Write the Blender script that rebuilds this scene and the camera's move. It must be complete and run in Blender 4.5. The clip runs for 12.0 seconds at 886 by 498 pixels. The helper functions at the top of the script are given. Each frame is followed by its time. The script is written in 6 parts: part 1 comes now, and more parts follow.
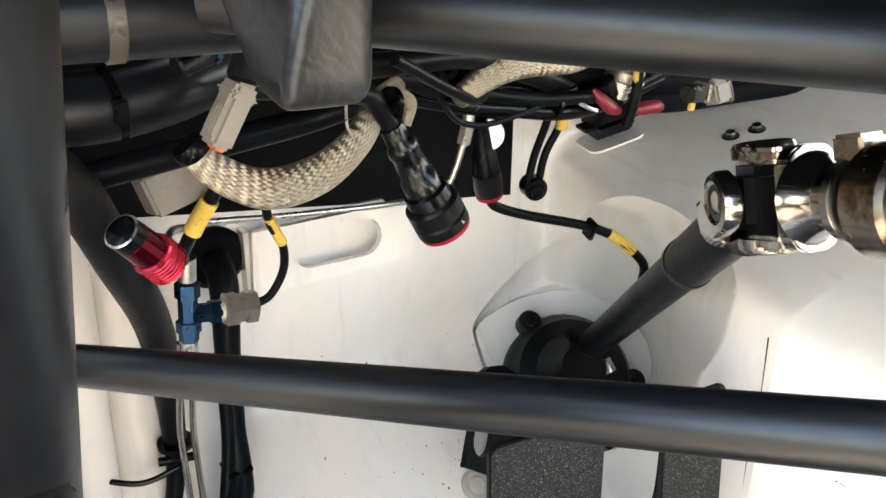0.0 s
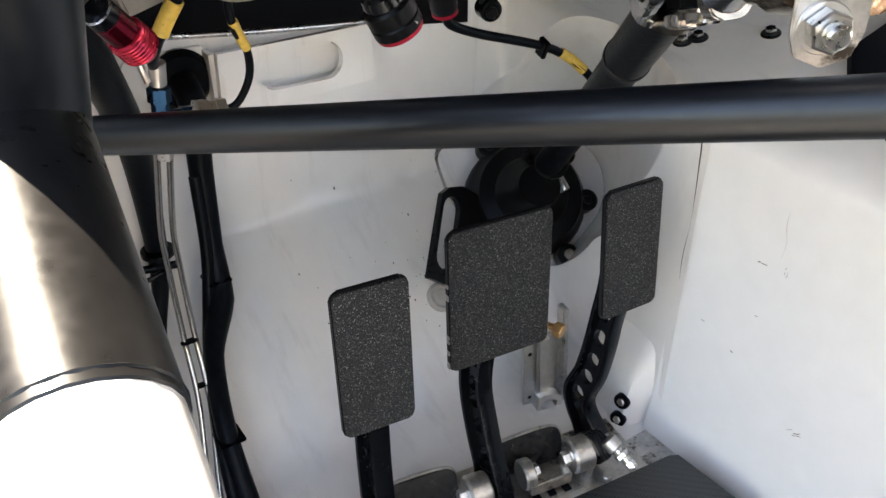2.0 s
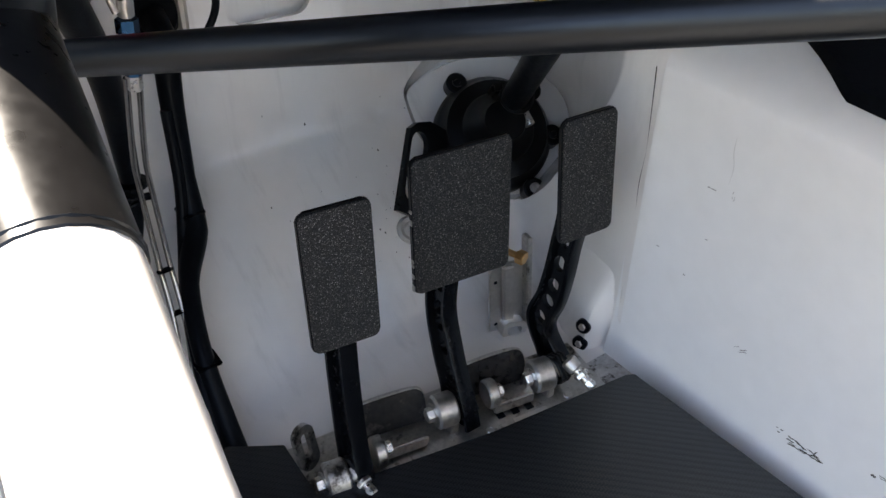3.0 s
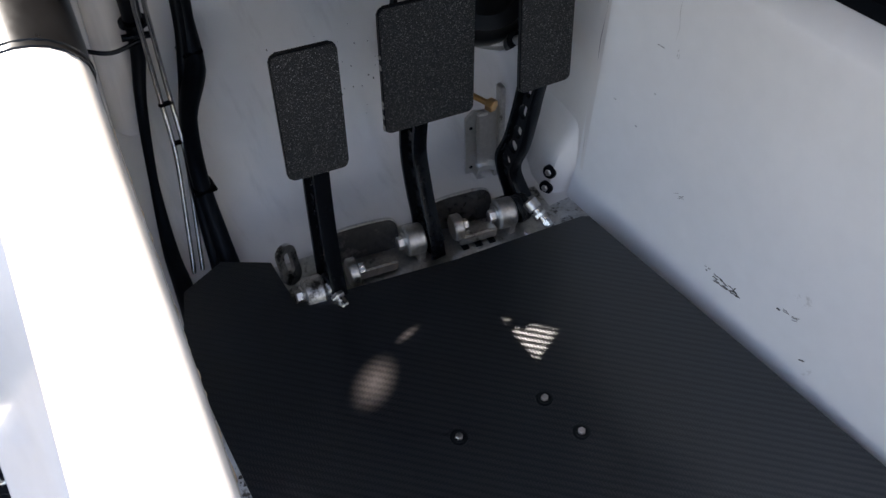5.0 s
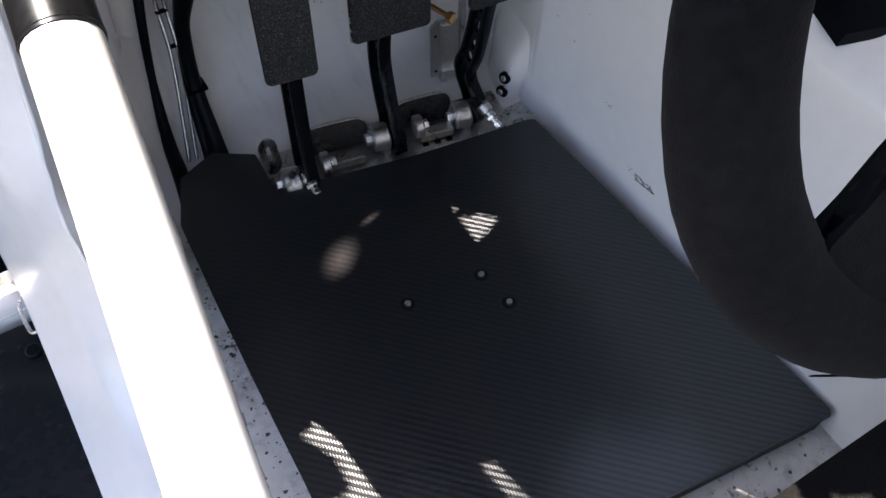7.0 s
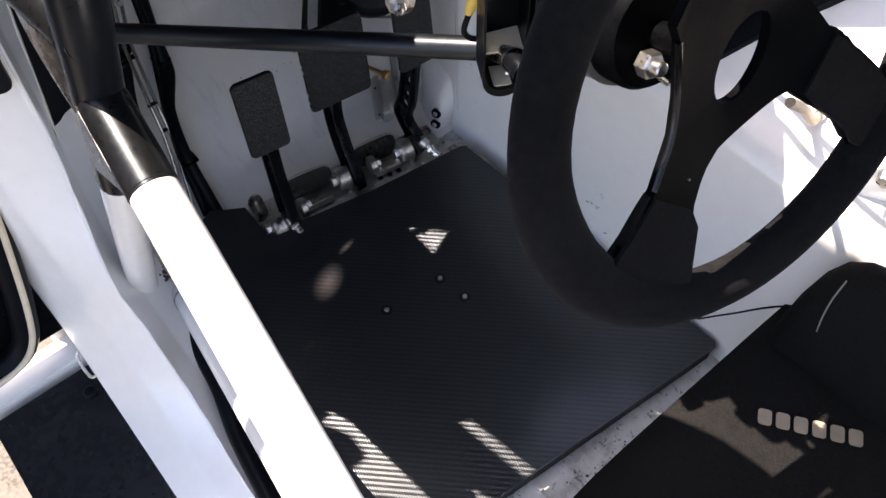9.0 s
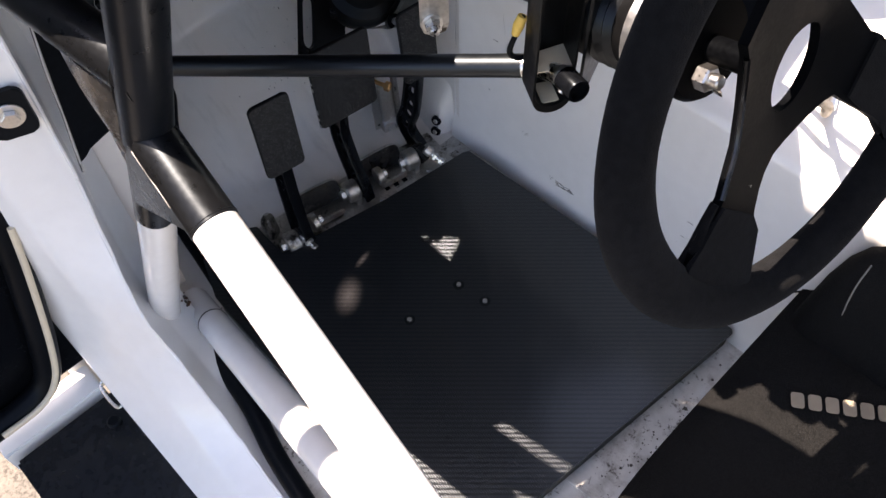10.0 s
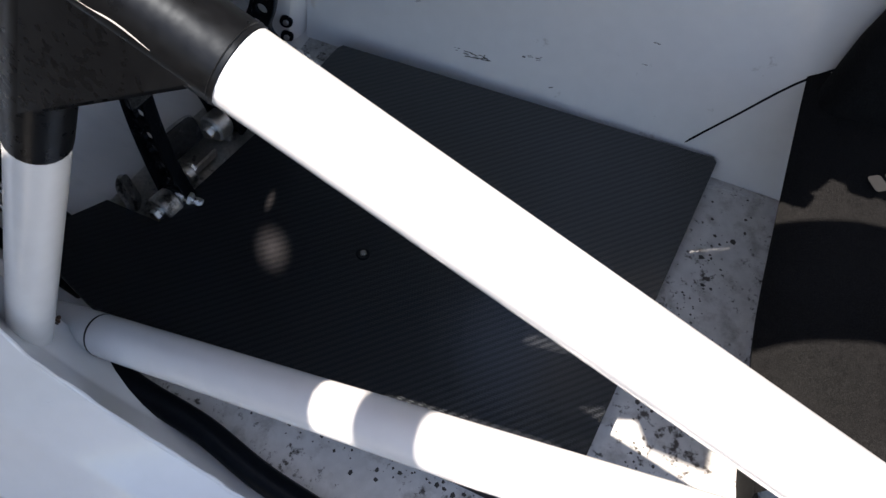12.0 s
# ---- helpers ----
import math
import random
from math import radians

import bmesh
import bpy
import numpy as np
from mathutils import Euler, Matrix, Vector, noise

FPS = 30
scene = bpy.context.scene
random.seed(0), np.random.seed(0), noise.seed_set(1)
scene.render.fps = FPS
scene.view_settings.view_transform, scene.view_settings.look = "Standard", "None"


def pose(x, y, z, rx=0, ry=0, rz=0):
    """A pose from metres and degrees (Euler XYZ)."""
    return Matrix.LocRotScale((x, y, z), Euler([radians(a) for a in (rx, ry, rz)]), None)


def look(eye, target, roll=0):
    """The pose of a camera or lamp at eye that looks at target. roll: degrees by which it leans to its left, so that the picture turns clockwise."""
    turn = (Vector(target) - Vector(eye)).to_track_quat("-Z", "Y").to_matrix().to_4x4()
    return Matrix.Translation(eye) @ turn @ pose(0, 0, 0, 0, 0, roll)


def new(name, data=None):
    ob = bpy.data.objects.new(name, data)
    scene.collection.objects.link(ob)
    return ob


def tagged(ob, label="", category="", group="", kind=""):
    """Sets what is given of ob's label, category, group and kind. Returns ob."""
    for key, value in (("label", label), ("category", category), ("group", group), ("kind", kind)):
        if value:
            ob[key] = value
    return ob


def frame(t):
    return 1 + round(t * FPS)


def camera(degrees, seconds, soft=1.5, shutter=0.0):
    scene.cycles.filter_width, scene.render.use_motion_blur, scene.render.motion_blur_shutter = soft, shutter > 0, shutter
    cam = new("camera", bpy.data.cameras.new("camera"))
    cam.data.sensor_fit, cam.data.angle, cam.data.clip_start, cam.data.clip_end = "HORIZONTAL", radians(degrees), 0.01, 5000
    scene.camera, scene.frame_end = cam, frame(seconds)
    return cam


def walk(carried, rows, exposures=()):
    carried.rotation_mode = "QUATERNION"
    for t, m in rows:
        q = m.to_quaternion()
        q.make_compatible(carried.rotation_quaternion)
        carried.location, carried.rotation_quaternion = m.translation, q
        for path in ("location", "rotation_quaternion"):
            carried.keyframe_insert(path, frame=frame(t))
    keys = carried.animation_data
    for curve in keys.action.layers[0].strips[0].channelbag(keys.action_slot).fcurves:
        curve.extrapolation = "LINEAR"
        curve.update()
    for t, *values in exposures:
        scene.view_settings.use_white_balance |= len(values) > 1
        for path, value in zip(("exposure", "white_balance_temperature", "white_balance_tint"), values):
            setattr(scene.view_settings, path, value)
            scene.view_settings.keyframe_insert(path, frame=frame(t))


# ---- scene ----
cam = camera(55.61, 12.0)
EXPOSURE = [(0.0, 4.42, 9900, 15), (0.5, 4.15, 10000, 15), (1.0, 4.1, 9700, 15), (1.5, 3.94, 9400, 16), (2.5, 3.25, 8500, 17), (5.0, 2.4, 7600, 18), (6.5, 2.28, 7500, 19), (8.5, 2.28, 7700, 20), (10.0, 2.24, 7800, 21), (10.5, 2.2, 7900, 21), (11.0, 2.38, 7900, 20), (11.5, 2.36, 7300, 18), (12.0, 1.5, 7000, 16)]
PATH = [
    (0, (0.0274, 0.0528, 0.5684), (0.9914, 1.5934, -0.2665), 0.35),
    (0.5, (0.0184, 0.0412, 0.5638), (0.9683, 1.5504, -0.3416), -0.09),
    (1, (0.0082, 0.0271, 0.5575), (0.9554, 1.4967, -0.4137), -0.16),
    (1.5, (0.0047, 0.0114, 0.5488), (0.9521, 1.4359, -0.4873), -0.03),
    (2, (0.0005, -0.0050, 0.5447), (0.9442, 1.3783, -0.5488), -0.01),
    (2.5, (-0.0060, -0.0186, 0.5449), (0.9415, 1.3226, -0.5968), -0.29),
    (3, (-0.0069, -0.0398, 0.5456), (0.9332, 1.2637, -0.6448), 0.37),
    (5, (-0.0020, -0.1266, 0.5877), (0.7567, 1.0246, -0.8612), 1.14),
    (5.5, (-0.0095, -0.1515, 0.6115), (0.7088, 0.9427, -0.9006), 1.25),
    (6, (-0.0021, -0.1826, 0.6258), (0.6834, 0.8566, -0.9395), 2.12),
    (6.5, (-0.0020, -0.1997, 0.6513), (0.6559, 0.8014, -0.9503), 2.76),
    (8.5, (-0.0457, -0.2898, 0.8475), (0.6191, 0.6377, -0.7950), -1.29),
    (9, (-0.0665, -0.3035, 0.8963), (0.6370, 0.5922, -0.7477), -2.02),
    (9.5, (-0.0987, -0.2937, 0.9237), (0.6324, 0.5723, -0.7241), -1.36),
    (10, (-0.1161, -0.2516, 0.9197), (0.6501, 0.5718, -0.7341), -1.83),
    (10.5, (-0.0933, -0.1741, 0.8741), (0.7482, 0.5456, -0.7914), -2.11),
    (11, (-0.1063, -0.1271, 0.8214), (0.8122, 0.4544, -0.8574), 0.74),
    (11.5, (-0.1612, -0.0744, 0.7696), (0.8291, 0.3469, -0.9162), 4.52),
    (12, (-0.1994, -0.0310, 0.6776), (0.8814, 0.2682, -0.9784), 7.91),
]
walk(cam, [(t, look(eye, target, roll)) for t, eye, target, roll in PATH], EXPOSURE)

# ---- light ----
SUN_FROM = Vector((-0.25, 0.48, 1.0)).normalized()
world = bpy.data.worlds.new("sky")
scene.world = world
world.use_nodes = True
wn = world.node_tree.nodes
sky = wn.new("ShaderNodeTexSky")
sky.sky_type = "NISHITA"
sky.sun_disc = False
sky.sun_elevation = math.asin(SUN_FROM.z)
sky.sun_rotation = math.atan2(SUN_FROM.x, SUN_FROM.y)
world.node_tree.links.new(sky.outputs[0], wn["Background"].inputs[0])
wn["Background"].inputs[1].default_value = 0.12
sun = new("sun", bpy.data.lights.new("sun", "SUN"))
sun.data.energy, sun.data.angle, sun.data.color = 5.0, radians(0.53), (1.0, 0.95, 0.88)
sun.matrix_world = look(SUN_FROM * 6, (0, 0, 0))


# ---- materials ----
def mat(name, col, rough=0.5, metal=0.0, var=0.08, scale=40.0, bump=0.0, bscale=300.0, coat=0.0, spec=0.5):
    """A painted, moulded or metal surface with a coarse and a fine unevenness of colour and gloss, at metre scale."""
    m = bpy.data.materials.new(name)
    m.use_nodes = True
    nt = m.node_tree
    b = nt.nodes["Principled BSDF"]
    tc = nt.nodes.new("ShaderNodeTexCoord")
    n1 = nt.nodes.new("ShaderNodeTexNoise")
    n1.inputs["Scale"].default_value, n1.inputs["Detail"].default_value = scale * 0.2, 4
    n2 = nt.nodes.new("ShaderNodeTexNoise")
    n2.inputs["Scale"].default_value, n2.inputs["Detail"].default_value = scale * 3, 3
    add = nt.nodes.new("ShaderNodeMath")
    add.operation = "ADD"
    mr = nt.nodes.new("ShaderNodeMapRange")
    mr.inputs[1].default_value, mr.inputs[2].default_value = 0.7, 1.3
    mr.inputs[3].default_value, mr.inputs[4].default_value = 1 - var, 1 + var
    mix = nt.nodes.new("ShaderNodeVectorMath")
    mix.operation = "SCALE"
    mix.inputs[0].default_value = col
    L = nt.links.new
    L(tc.outputs["Object"], n1.inputs["Vector"])
    L(tc.outputs["Object"], n2.inputs["Vector"])
    L(n1.outputs["Fac"], add.inputs[0])
    L(n2.outputs["Fac"], add.inputs[1])
    L(add.outputs[0], mr.inputs[0])
    L(mr.outputs[0], mix.inputs["Scale"])
    L(mix.outputs[0], b.inputs["Base Color"])
    rr = nt.nodes.new("ShaderNodeMapRange")
    rr.inputs[1].default_value, rr.inputs[2].default_value = 0.7, 1.3
    rr.inputs[3].default_value, rr.inputs[4].default_value = max(0.03, rough * 0.8), min(1, rough * 1.2)
    L(add.outputs[0], rr.inputs[0])
    L(rr.outputs[0], b.inputs["Roughness"])
    b.inputs["Metallic"].default_value = metal
    b.inputs["Coat Weight"].default_value = coat
    b.inputs["Specular IOR Level"].default_value = spec
    if max(col) < 0.02:
        b.inputs["Specular Tint"].default_value = (0.78, 0.9, 1.0, 1)
    if bump:
        n3 = nt.nodes.new("ShaderNodeTexNoise")
        n3.inputs["Scale"].default_value, n3.inputs["Detail"].default_value = bscale, 3
        bp = nt.nodes.new("ShaderNodeBump")
        bp.inputs["Strength"].default_value, bp.inputs["Distance"].default_value = bump, 0.001
        L(tc.outputs["Object"], n3.inputs["Vector"])
        L(n3.outputs["Fac"], bp.inputs["Height"])
        L(bp.outputs[0], b.inputs["Normal"])
    return m


def spots(m, col, scale, low, high, rough=0.8):
    """Adds dark specks and smears of dirt over a material."""
    nt = m.node_tree
    b = nt.nodes["Principled BSDF"]
    src = b.inputs["Base Color"].links[0].from_socket
    tc = nt.nodes.new("ShaderNodeTexCoord")
    n = nt.nodes.new("ShaderNodeTexNoise")
    n.inputs["Scale"].default_value, n.inputs["Detail"].default_value, n.inputs["Roughness"].default_value = scale, 6, 0.65
    big = nt.nodes.new("ShaderNodeTexNoise")
    big.inputs["Scale"].default_value, big.inputs["Detail"].default_value = scale * 0.12, 2
    mul = nt.nodes.new("ShaderNodeMath")
    mul.operation = "MULTIPLY_ADD"
    mul.inputs[1].default_value = 0.5
    mr = nt.nodes.new("ShaderNodeMapRange")
    mr.inputs[1].default_value, mr.inputs[2].default_value = low, high
    mix = nt.nodes.new("ShaderNodeMix")
    mix.data_type = "RGBA"
    L = nt.links.new
    L(tc.outputs["Object"], n.inputs["Vector"])
    L(tc.outputs["Object"], big.inputs["Vector"])
    L(big.outputs["Fac"], mul.inputs[0])
    L(n.outputs["Fac"], mul.inputs[2])
    L(mul.outputs[0], mr.inputs[0])
    L(mr.outputs[0], mix.inputs[0])
    L(src, mix.inputs[6])
    mix.inputs[7].default_value = (*col, 1)
    L(mix.outputs[2], b.inputs["Base Color"])
    return m


def streaks(m, col, most):
    """Darker runs that trail down a painted wall."""
    nt = m.node_tree
    b = nt.nodes["Principled BSDF"]
    src = b.inputs["Base Color"].links[0].from_socket
    tc = nt.nodes.new("ShaderNodeTexCoord")
    mp = nt.nodes.new("ShaderNodeMapping")
    mp.inputs["Rotation"].default_value, mp.inputs["Scale"].default_value = (radians(-28), radians(9), 0), (60, 14, 5)
    n = nt.nodes.new("ShaderNodeTexNoise")
    n.inputs["Scale"].default_value, n.inputs["Detail"].default_value, n.inputs["Roughness"].default_value = 1.0, 5, 0.6
    mr = nt.nodes.new("ShaderNodeMapRange")
    mr.inputs[1].default_value, mr.inputs[2].default_value, mr.inputs[4].default_value = 0.56, 0.78, most
    mix = nt.nodes.new("ShaderNodeMix")
    mix.data_type = "RGBA"
    L = nt.links.new
    L(tc.outputs["Object"], mp.inputs[0])
    L(mp.outputs[0], n.inputs["Vector"])
    L(n.outputs["Fac"], mr.inputs[0])
    L(mr.outputs[0], mix.inputs[0])
    L(src, mix.inputs[6])
    mix.inputs[7].default_value = (*col, 1)
    L(mix.outputs[2], b.inputs["Base Color"])
    return m


def grit(m, col=0.1, scale=1500.0, least=0.7):
    """Scatters fine bright grains over a dark rough surface."""
    nt = m.node_tree
    b = nt.nodes["Principled BSDF"]
    src = b.inputs["Base Color"].links[0].from_socket
    tc = nt.nodes.new("ShaderNodeTexCoord")
    v = nt.nodes.new("ShaderNodeTexVoronoi")
    v.inputs["Scale"].default_value = scale
    sep = nt.nodes.new("ShaderNodeSeparateColor")
    mr = nt.nodes.new("ShaderNodeMapRange")
    mr.inputs[1].default_value, mr.inputs[2].default_value = least, 1.0
    mix = nt.nodes.new("ShaderNodeMix")
    mix.data_type = "RGBA"
    L = nt.links.new
    L(tc.outputs["Object"], v.inputs["Vector"])
    L(v.outputs["Color"], sep.inputs[0])
    L(sep.outputs[0], mr.inputs[0])
    L(mr.outputs[0], mix.inputs[0])
    L(src, mix.inputs[6])
    mix.inputs[7].default_value = (col, col, col, 1)
    L(mix.outputs[2], b.inputs["Base Color"])
    return m


WHITE = spots(mat("white paint", (0.72, 0.72, 0.71), 0.22, var=0.03, scale=18, bump=0.06, bscale=40, coat=0.35), (0.3, 0.27, 0.24), 26, 0.99, 1.12)
SHELL = streaks(spots(mat("white shell paint", (0.755, 0.735, 0.705), 0.2, var=0.03, scale=14, bump=0.2, bscale=28, coat=0.5), (0.45, 0.42, 0.39), 20, 1.02, 1.22), (0.38, 0.36, 0.335), 0.32)
FLOORW = spots(spots(mat("dirty white floor paint", (0.56, 0.56, 0.54), 0.45, var=0.12, scale=30, bump=0.25, bscale=120), (0.24, 0.22, 0.2), 38, 0.74, 1.0), (0.07, 0.06, 0.052), 120, 0.83, 0.93)
TUBEBLK = mat("satin black paint", (0.0038, 0.0045, 0.0057), 0.38, var=0.2, scale=60, bump=0.012, bscale=400, spec=0.42)
TAPE = mat("black vinyl tape", (0.0045, 0.0047, 0.0052), 0.3, var=0.25, scale=60, bump=0.22, bscale=55, spec=0.3)
FOAM = mat("black padding", (0.0042, 0.0053, 0.0074), 0.34, var=0.3, scale=50, bump=0.03, bscale=300, spec=0.28)
RUBBER = mat("black rubber", (0.0036, 0.0044, 0.0058), 0.36, var=0.3, scale=60, bump=0.1, spec=0.08)
PLASTIC = mat("black plastic", (0.0026, 0.003, 0.0039), 0.24, var=0.3, scale=80, spec=0.13)
SUEDE = mat("black suede", (0.0068, 0.0071, 0.0078), 0.95, var=0.3, scale=60, bump=0.5, bscale=900, spec=0.0)
SUEDE.node_tree.nodes["Principled BSDF"].inputs["Sheen Weight"].default_value = 0.03
SUEDE.node_tree.nodes["Principled BSDF"].inputs["Sheen Roughness"].default_value = 0.45
FABRIC = grit(mat("black seat fabric", (0.0066, 0.0064, 0.0064), 0.95, var=0.4, scale=60, bump=1.0, bscale=900, spec=0.05), 0.017, 2300, 0.55)
# The sparse brighter grit layer paints the grains' sparkle into the base colour.
GRIP = grit(grit(mat("grip tape", (0.0088, 0.0083, 0.0079), 0.62, var=0.45, scale=40, bump=1.0, bscale=1400, spec=0.22), 0.045, 2400, 0.68), 0.26, 2100, 0.93)
ALU = mat("aluminium", (0.62, 0.61, 0.59), 0.35, 1.0, var=0.1, scale=80, bump=0.05)
STEEL = mat("zinc steel", (0.55, 0.54, 0.52), 0.3, 1.0, var=0.15, scale=100)
CHROME = mat("polished steel", (0.42, 0.41, 0.39), 0.22, 1.0, var=0.15, scale=50, bump=0.1, bscale=60)
YOKE = mat("black chromed steel", (0.34, 0.335, 0.325), 0.16, 1.0, var=0.3, scale=50, bump=0.12, bscale=70)
BRASS = mat("brass", (0.6, 0.36, 0.16), 0.3, 1.0)
BLACKSTEEL = mat("black steel", (0.0034, 0.0034, 0.0036), 0.34, 0.0, var=0.3, scale=60, spec=0.22)
GRIME = spots(mat("grimy aluminium", (0.46, 0.45, 0.43), 0.4, 1.0, var=0.25, scale=90, bump=0.1), (0.06, 0.054, 0.047), 70, 0.82, 0.96)
DARKALU = spots(mat("dark smoked plastic", (0.02, 0.019, 0.018), 0.22, 0.0, var=0.5, scale=60, spec=0.5), (0.1, 0.095, 0.09), 60, 0.85, 1.0)
GREYTAPE = mat("worn grey foil tape", (0.06, 0.055, 0.05), 0.28, 0.3, var=0.35, scale=25, bump=0.5, bscale=25)
BROWNED = spots(mat("heat browned steel", (0.34, 0.29, 0.24), 0.25, 1.0, var=0.3, scale=70), (0.07, 0.045, 0.03), 60, 0.7, 0.85)
SKIRT = mat("glossy black panel", (0.012, 0.0128, 0.0145), 0.22, var=0.2, scale=30, bump=0.03, bscale=20, spec=0.5)
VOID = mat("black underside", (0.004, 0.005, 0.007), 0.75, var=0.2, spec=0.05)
BLUE = mat("blue anodised", (0.004, 0.034, 0.085), 0.3, 0.85, var=0.1, scale=90)
REDRUB = mat("red rubber", (0.2, 0.008, 0.02), 0.45, var=0.3, scale=90)
DARKRED = mat("dark red anodised", (0.13, 0.004, 0.014), 0.2, 0.9, var=0.1, scale=90)
RED = mat("red anodised", (0.5, 0.02, 0.05), 0.3, 0.7, var=0.1, scale=90)
YELLOW = mat("yellow label", (0.6, 0.4, 0.085), 0.5, var=0.2, scale=90)
GREYPL = mat("grey plastic", (0.19, 0.18, 0.165), 0.5, var=0.1, scale=90)
ORANGE = mat("orange plastic", (0.7, 0.14, 0.04), 0.5)
OILY = spots(mat("oily grime", (0.06, 0.054, 0.047), 0.8, var=0.5, scale=300), (0.015, 0.013, 0.012), 300, 0.9, 1.1)
FAINT = mat("faint scratch", (0.34, 0.33, 0.315), 0.6, var=0.2, scale=400)
LETTER = mat("tan print", (0.26, 0.215, 0.16), 0.6, var=0.1)
SILVERP = mat("silver print", (0.36, 0.345, 0.32), 0.6, var=0.1)
RUSTY = mat("rust", (0.09, 0.05, 0.03), 0.85, var=0.5, scale=200)
GLUE = mat("old brown glue", (0.3, 0.235, 0.165), 0.6, var=0.5, scale=250)
SEALC = mat("beige sealant", (0.55, 0.48, 0.36), 0.7)
GROUND = spots(mat("gravel", (0.1, 0.091, 0.079), 0.95, var=0.3, scale=60, bump=1.0, bscale=140), (0.04, 0.035, 0.03), 160, 0.75, 0.9)


def carbon():
    m = mat("carbon fibre", (0.006, 0.006, 0.007), 0.3, var=0.1, scale=20, coat=0.0)
    nt = m.node_tree
    b = nt.nodes["Principled BSDF"]
    L = nt.links.new
    tc = nt.nodes.new("ShaderNodeTexCoord")
    sep = nt.nodes.new("ShaderNodeSeparateXYZ")
    L(tc.outputs["Object"], sep.inputs[0])

    def op(kind, a, bb=None):
        n = nt.nodes.new("ShaderNodeMath")
        n.operation = kind
        for i, v in enumerate((a, bb)):
            if v is None:
                continue
            if isinstance(v, (int, float)):
                n.inputs[i].default_value = v
            else:
                L(v, n.inputs[i])
        return n.outputs[0]

    tow = 0.0021
    u, v = op("DIVIDE", sep.outputs[0], tow), op("DIVIDE", sep.outputs[1], tow)
    s = op("FRACT", op("MULTIPLY", op("ADD", op("FLOOR", u), op("FLOOR", v)), 0.25))
    warp = op("GREATER_THAN", s, 0.49)
    fu, fv = op("FRACT", u), op("FRACT", v)
    hu = op("MULTIPLY", fu, op("SUBTRACT", 1.0, fu))
    hv = op("MULTIPLY", fv, op("SUBTRACT", 1.0, fv))
    h = op("ADD", op("MULTIPLY", warp, hu), op("MULTIPLY", op("SUBTRACT", 1.0, warp), hv))
    bp = nt.nodes.new("ShaderNodeBump")
    bp.inputs["Strength"].default_value, bp.inputs["Distance"].default_value = 1.0, 0.0008
    L(h, bp.inputs["Height"])
    L(bp.outputs[0], b.inputs["Normal"])
    mix = nt.nodes.new("ShaderNodeMix")
    mix.data_type = "RGBA"
    mix.inputs[6].default_value = (0.0018, 0.002, 0.0026, 1)
    mix.inputs[7].default_value = (0.0105, 0.0112, 0.013, 1)
    L(warp, mix.inputs[0])
    L(mix.outputs[2], b.inputs["Base Color"])
    r = nt.nodes.new("ShaderNodeMapRange")
    b.inputs["Specular IOR Level"].default_value = 0.5
    b.inputs["Coat Weight"].default_value, b.inputs["Coat Roughness"].default_value = 0.6, 0.2
    r.inputs[3].default_value, r.inputs[4].default_value = 0.28, 0.34
    L(warp, r.inputs[0])
    L(r.outputs[0], b.inputs["Roughness"])
    # two soft-edged pools of reflected sunlight, painted tan into the base colour
    geo = nt.nodes.new("ShaderNodeNewGeometry")
    light_spots = []
    for (cx, cy), turn, (a, c) in (((0.1745, 0.2405), 38, (0.036, 0.0215)), ((0.2235, 0.2695), 14, (0.019, 0.0062))):
        mp = nt.nodes.new("ShaderNodeMapping")
        mp.vector_type = "TEXTURE"
        mp.inputs["Location"].default_value, mp.inputs["Rotation"].default_value, mp.inputs["Scale"].default_value = (cx, cy, 0), (0, 0, radians(turn)), (a, c, 0.1)
        gr = nt.nodes.new("ShaderNodeTexGradient")
        gr.gradient_type = "SPHERICAL"
        L(geo.outputs["Position"], mp.inputs[0])
        L(mp.outputs[0], gr.inputs[0])
        light_spots.append(gr.outputs["Fac"])
    mottle = nt.nodes.new("ShaderNodeTexNoise")
    mottle.inputs["Scale"].default_value, mottle.inputs["Detail"].default_value = 260, 4
    L(geo.outputs["Position"], mottle.inputs["Vector"])
    sm = nt.nodes.new("ShaderNodeMapRange")
    sm.interpolation_type = "SMOOTHSTEP"
    sm.inputs[1].default_value, sm.inputs[2].default_value = 0.02, 1.25
    L(op("MULTIPLY", op("ADD", light_spots[0], op("MULTIPLY", light_spots[1], 0.8)), op("ADD", op("MULTIPLY", mottle.outputs["Fac"], 0.5), op("ADD", 0.62, op("MULTIPLY", warp, 0.22)))), sm.inputs[0])
    spot_mix = nt.nodes.new("ShaderNodeMix")
    spot_mix.data_type = "RGBA"
    spot_mix.inputs[7].default_value = (0.56, 0.41, 0.3, 1)
    L(sm.outputs[0], spot_mix.inputs[0])
    L(mix.outputs[2], spot_mix.inputs[6])
    L(spot_mix.outputs[2], b.inputs["Base Color"])
    return m


CARBON = carbon()


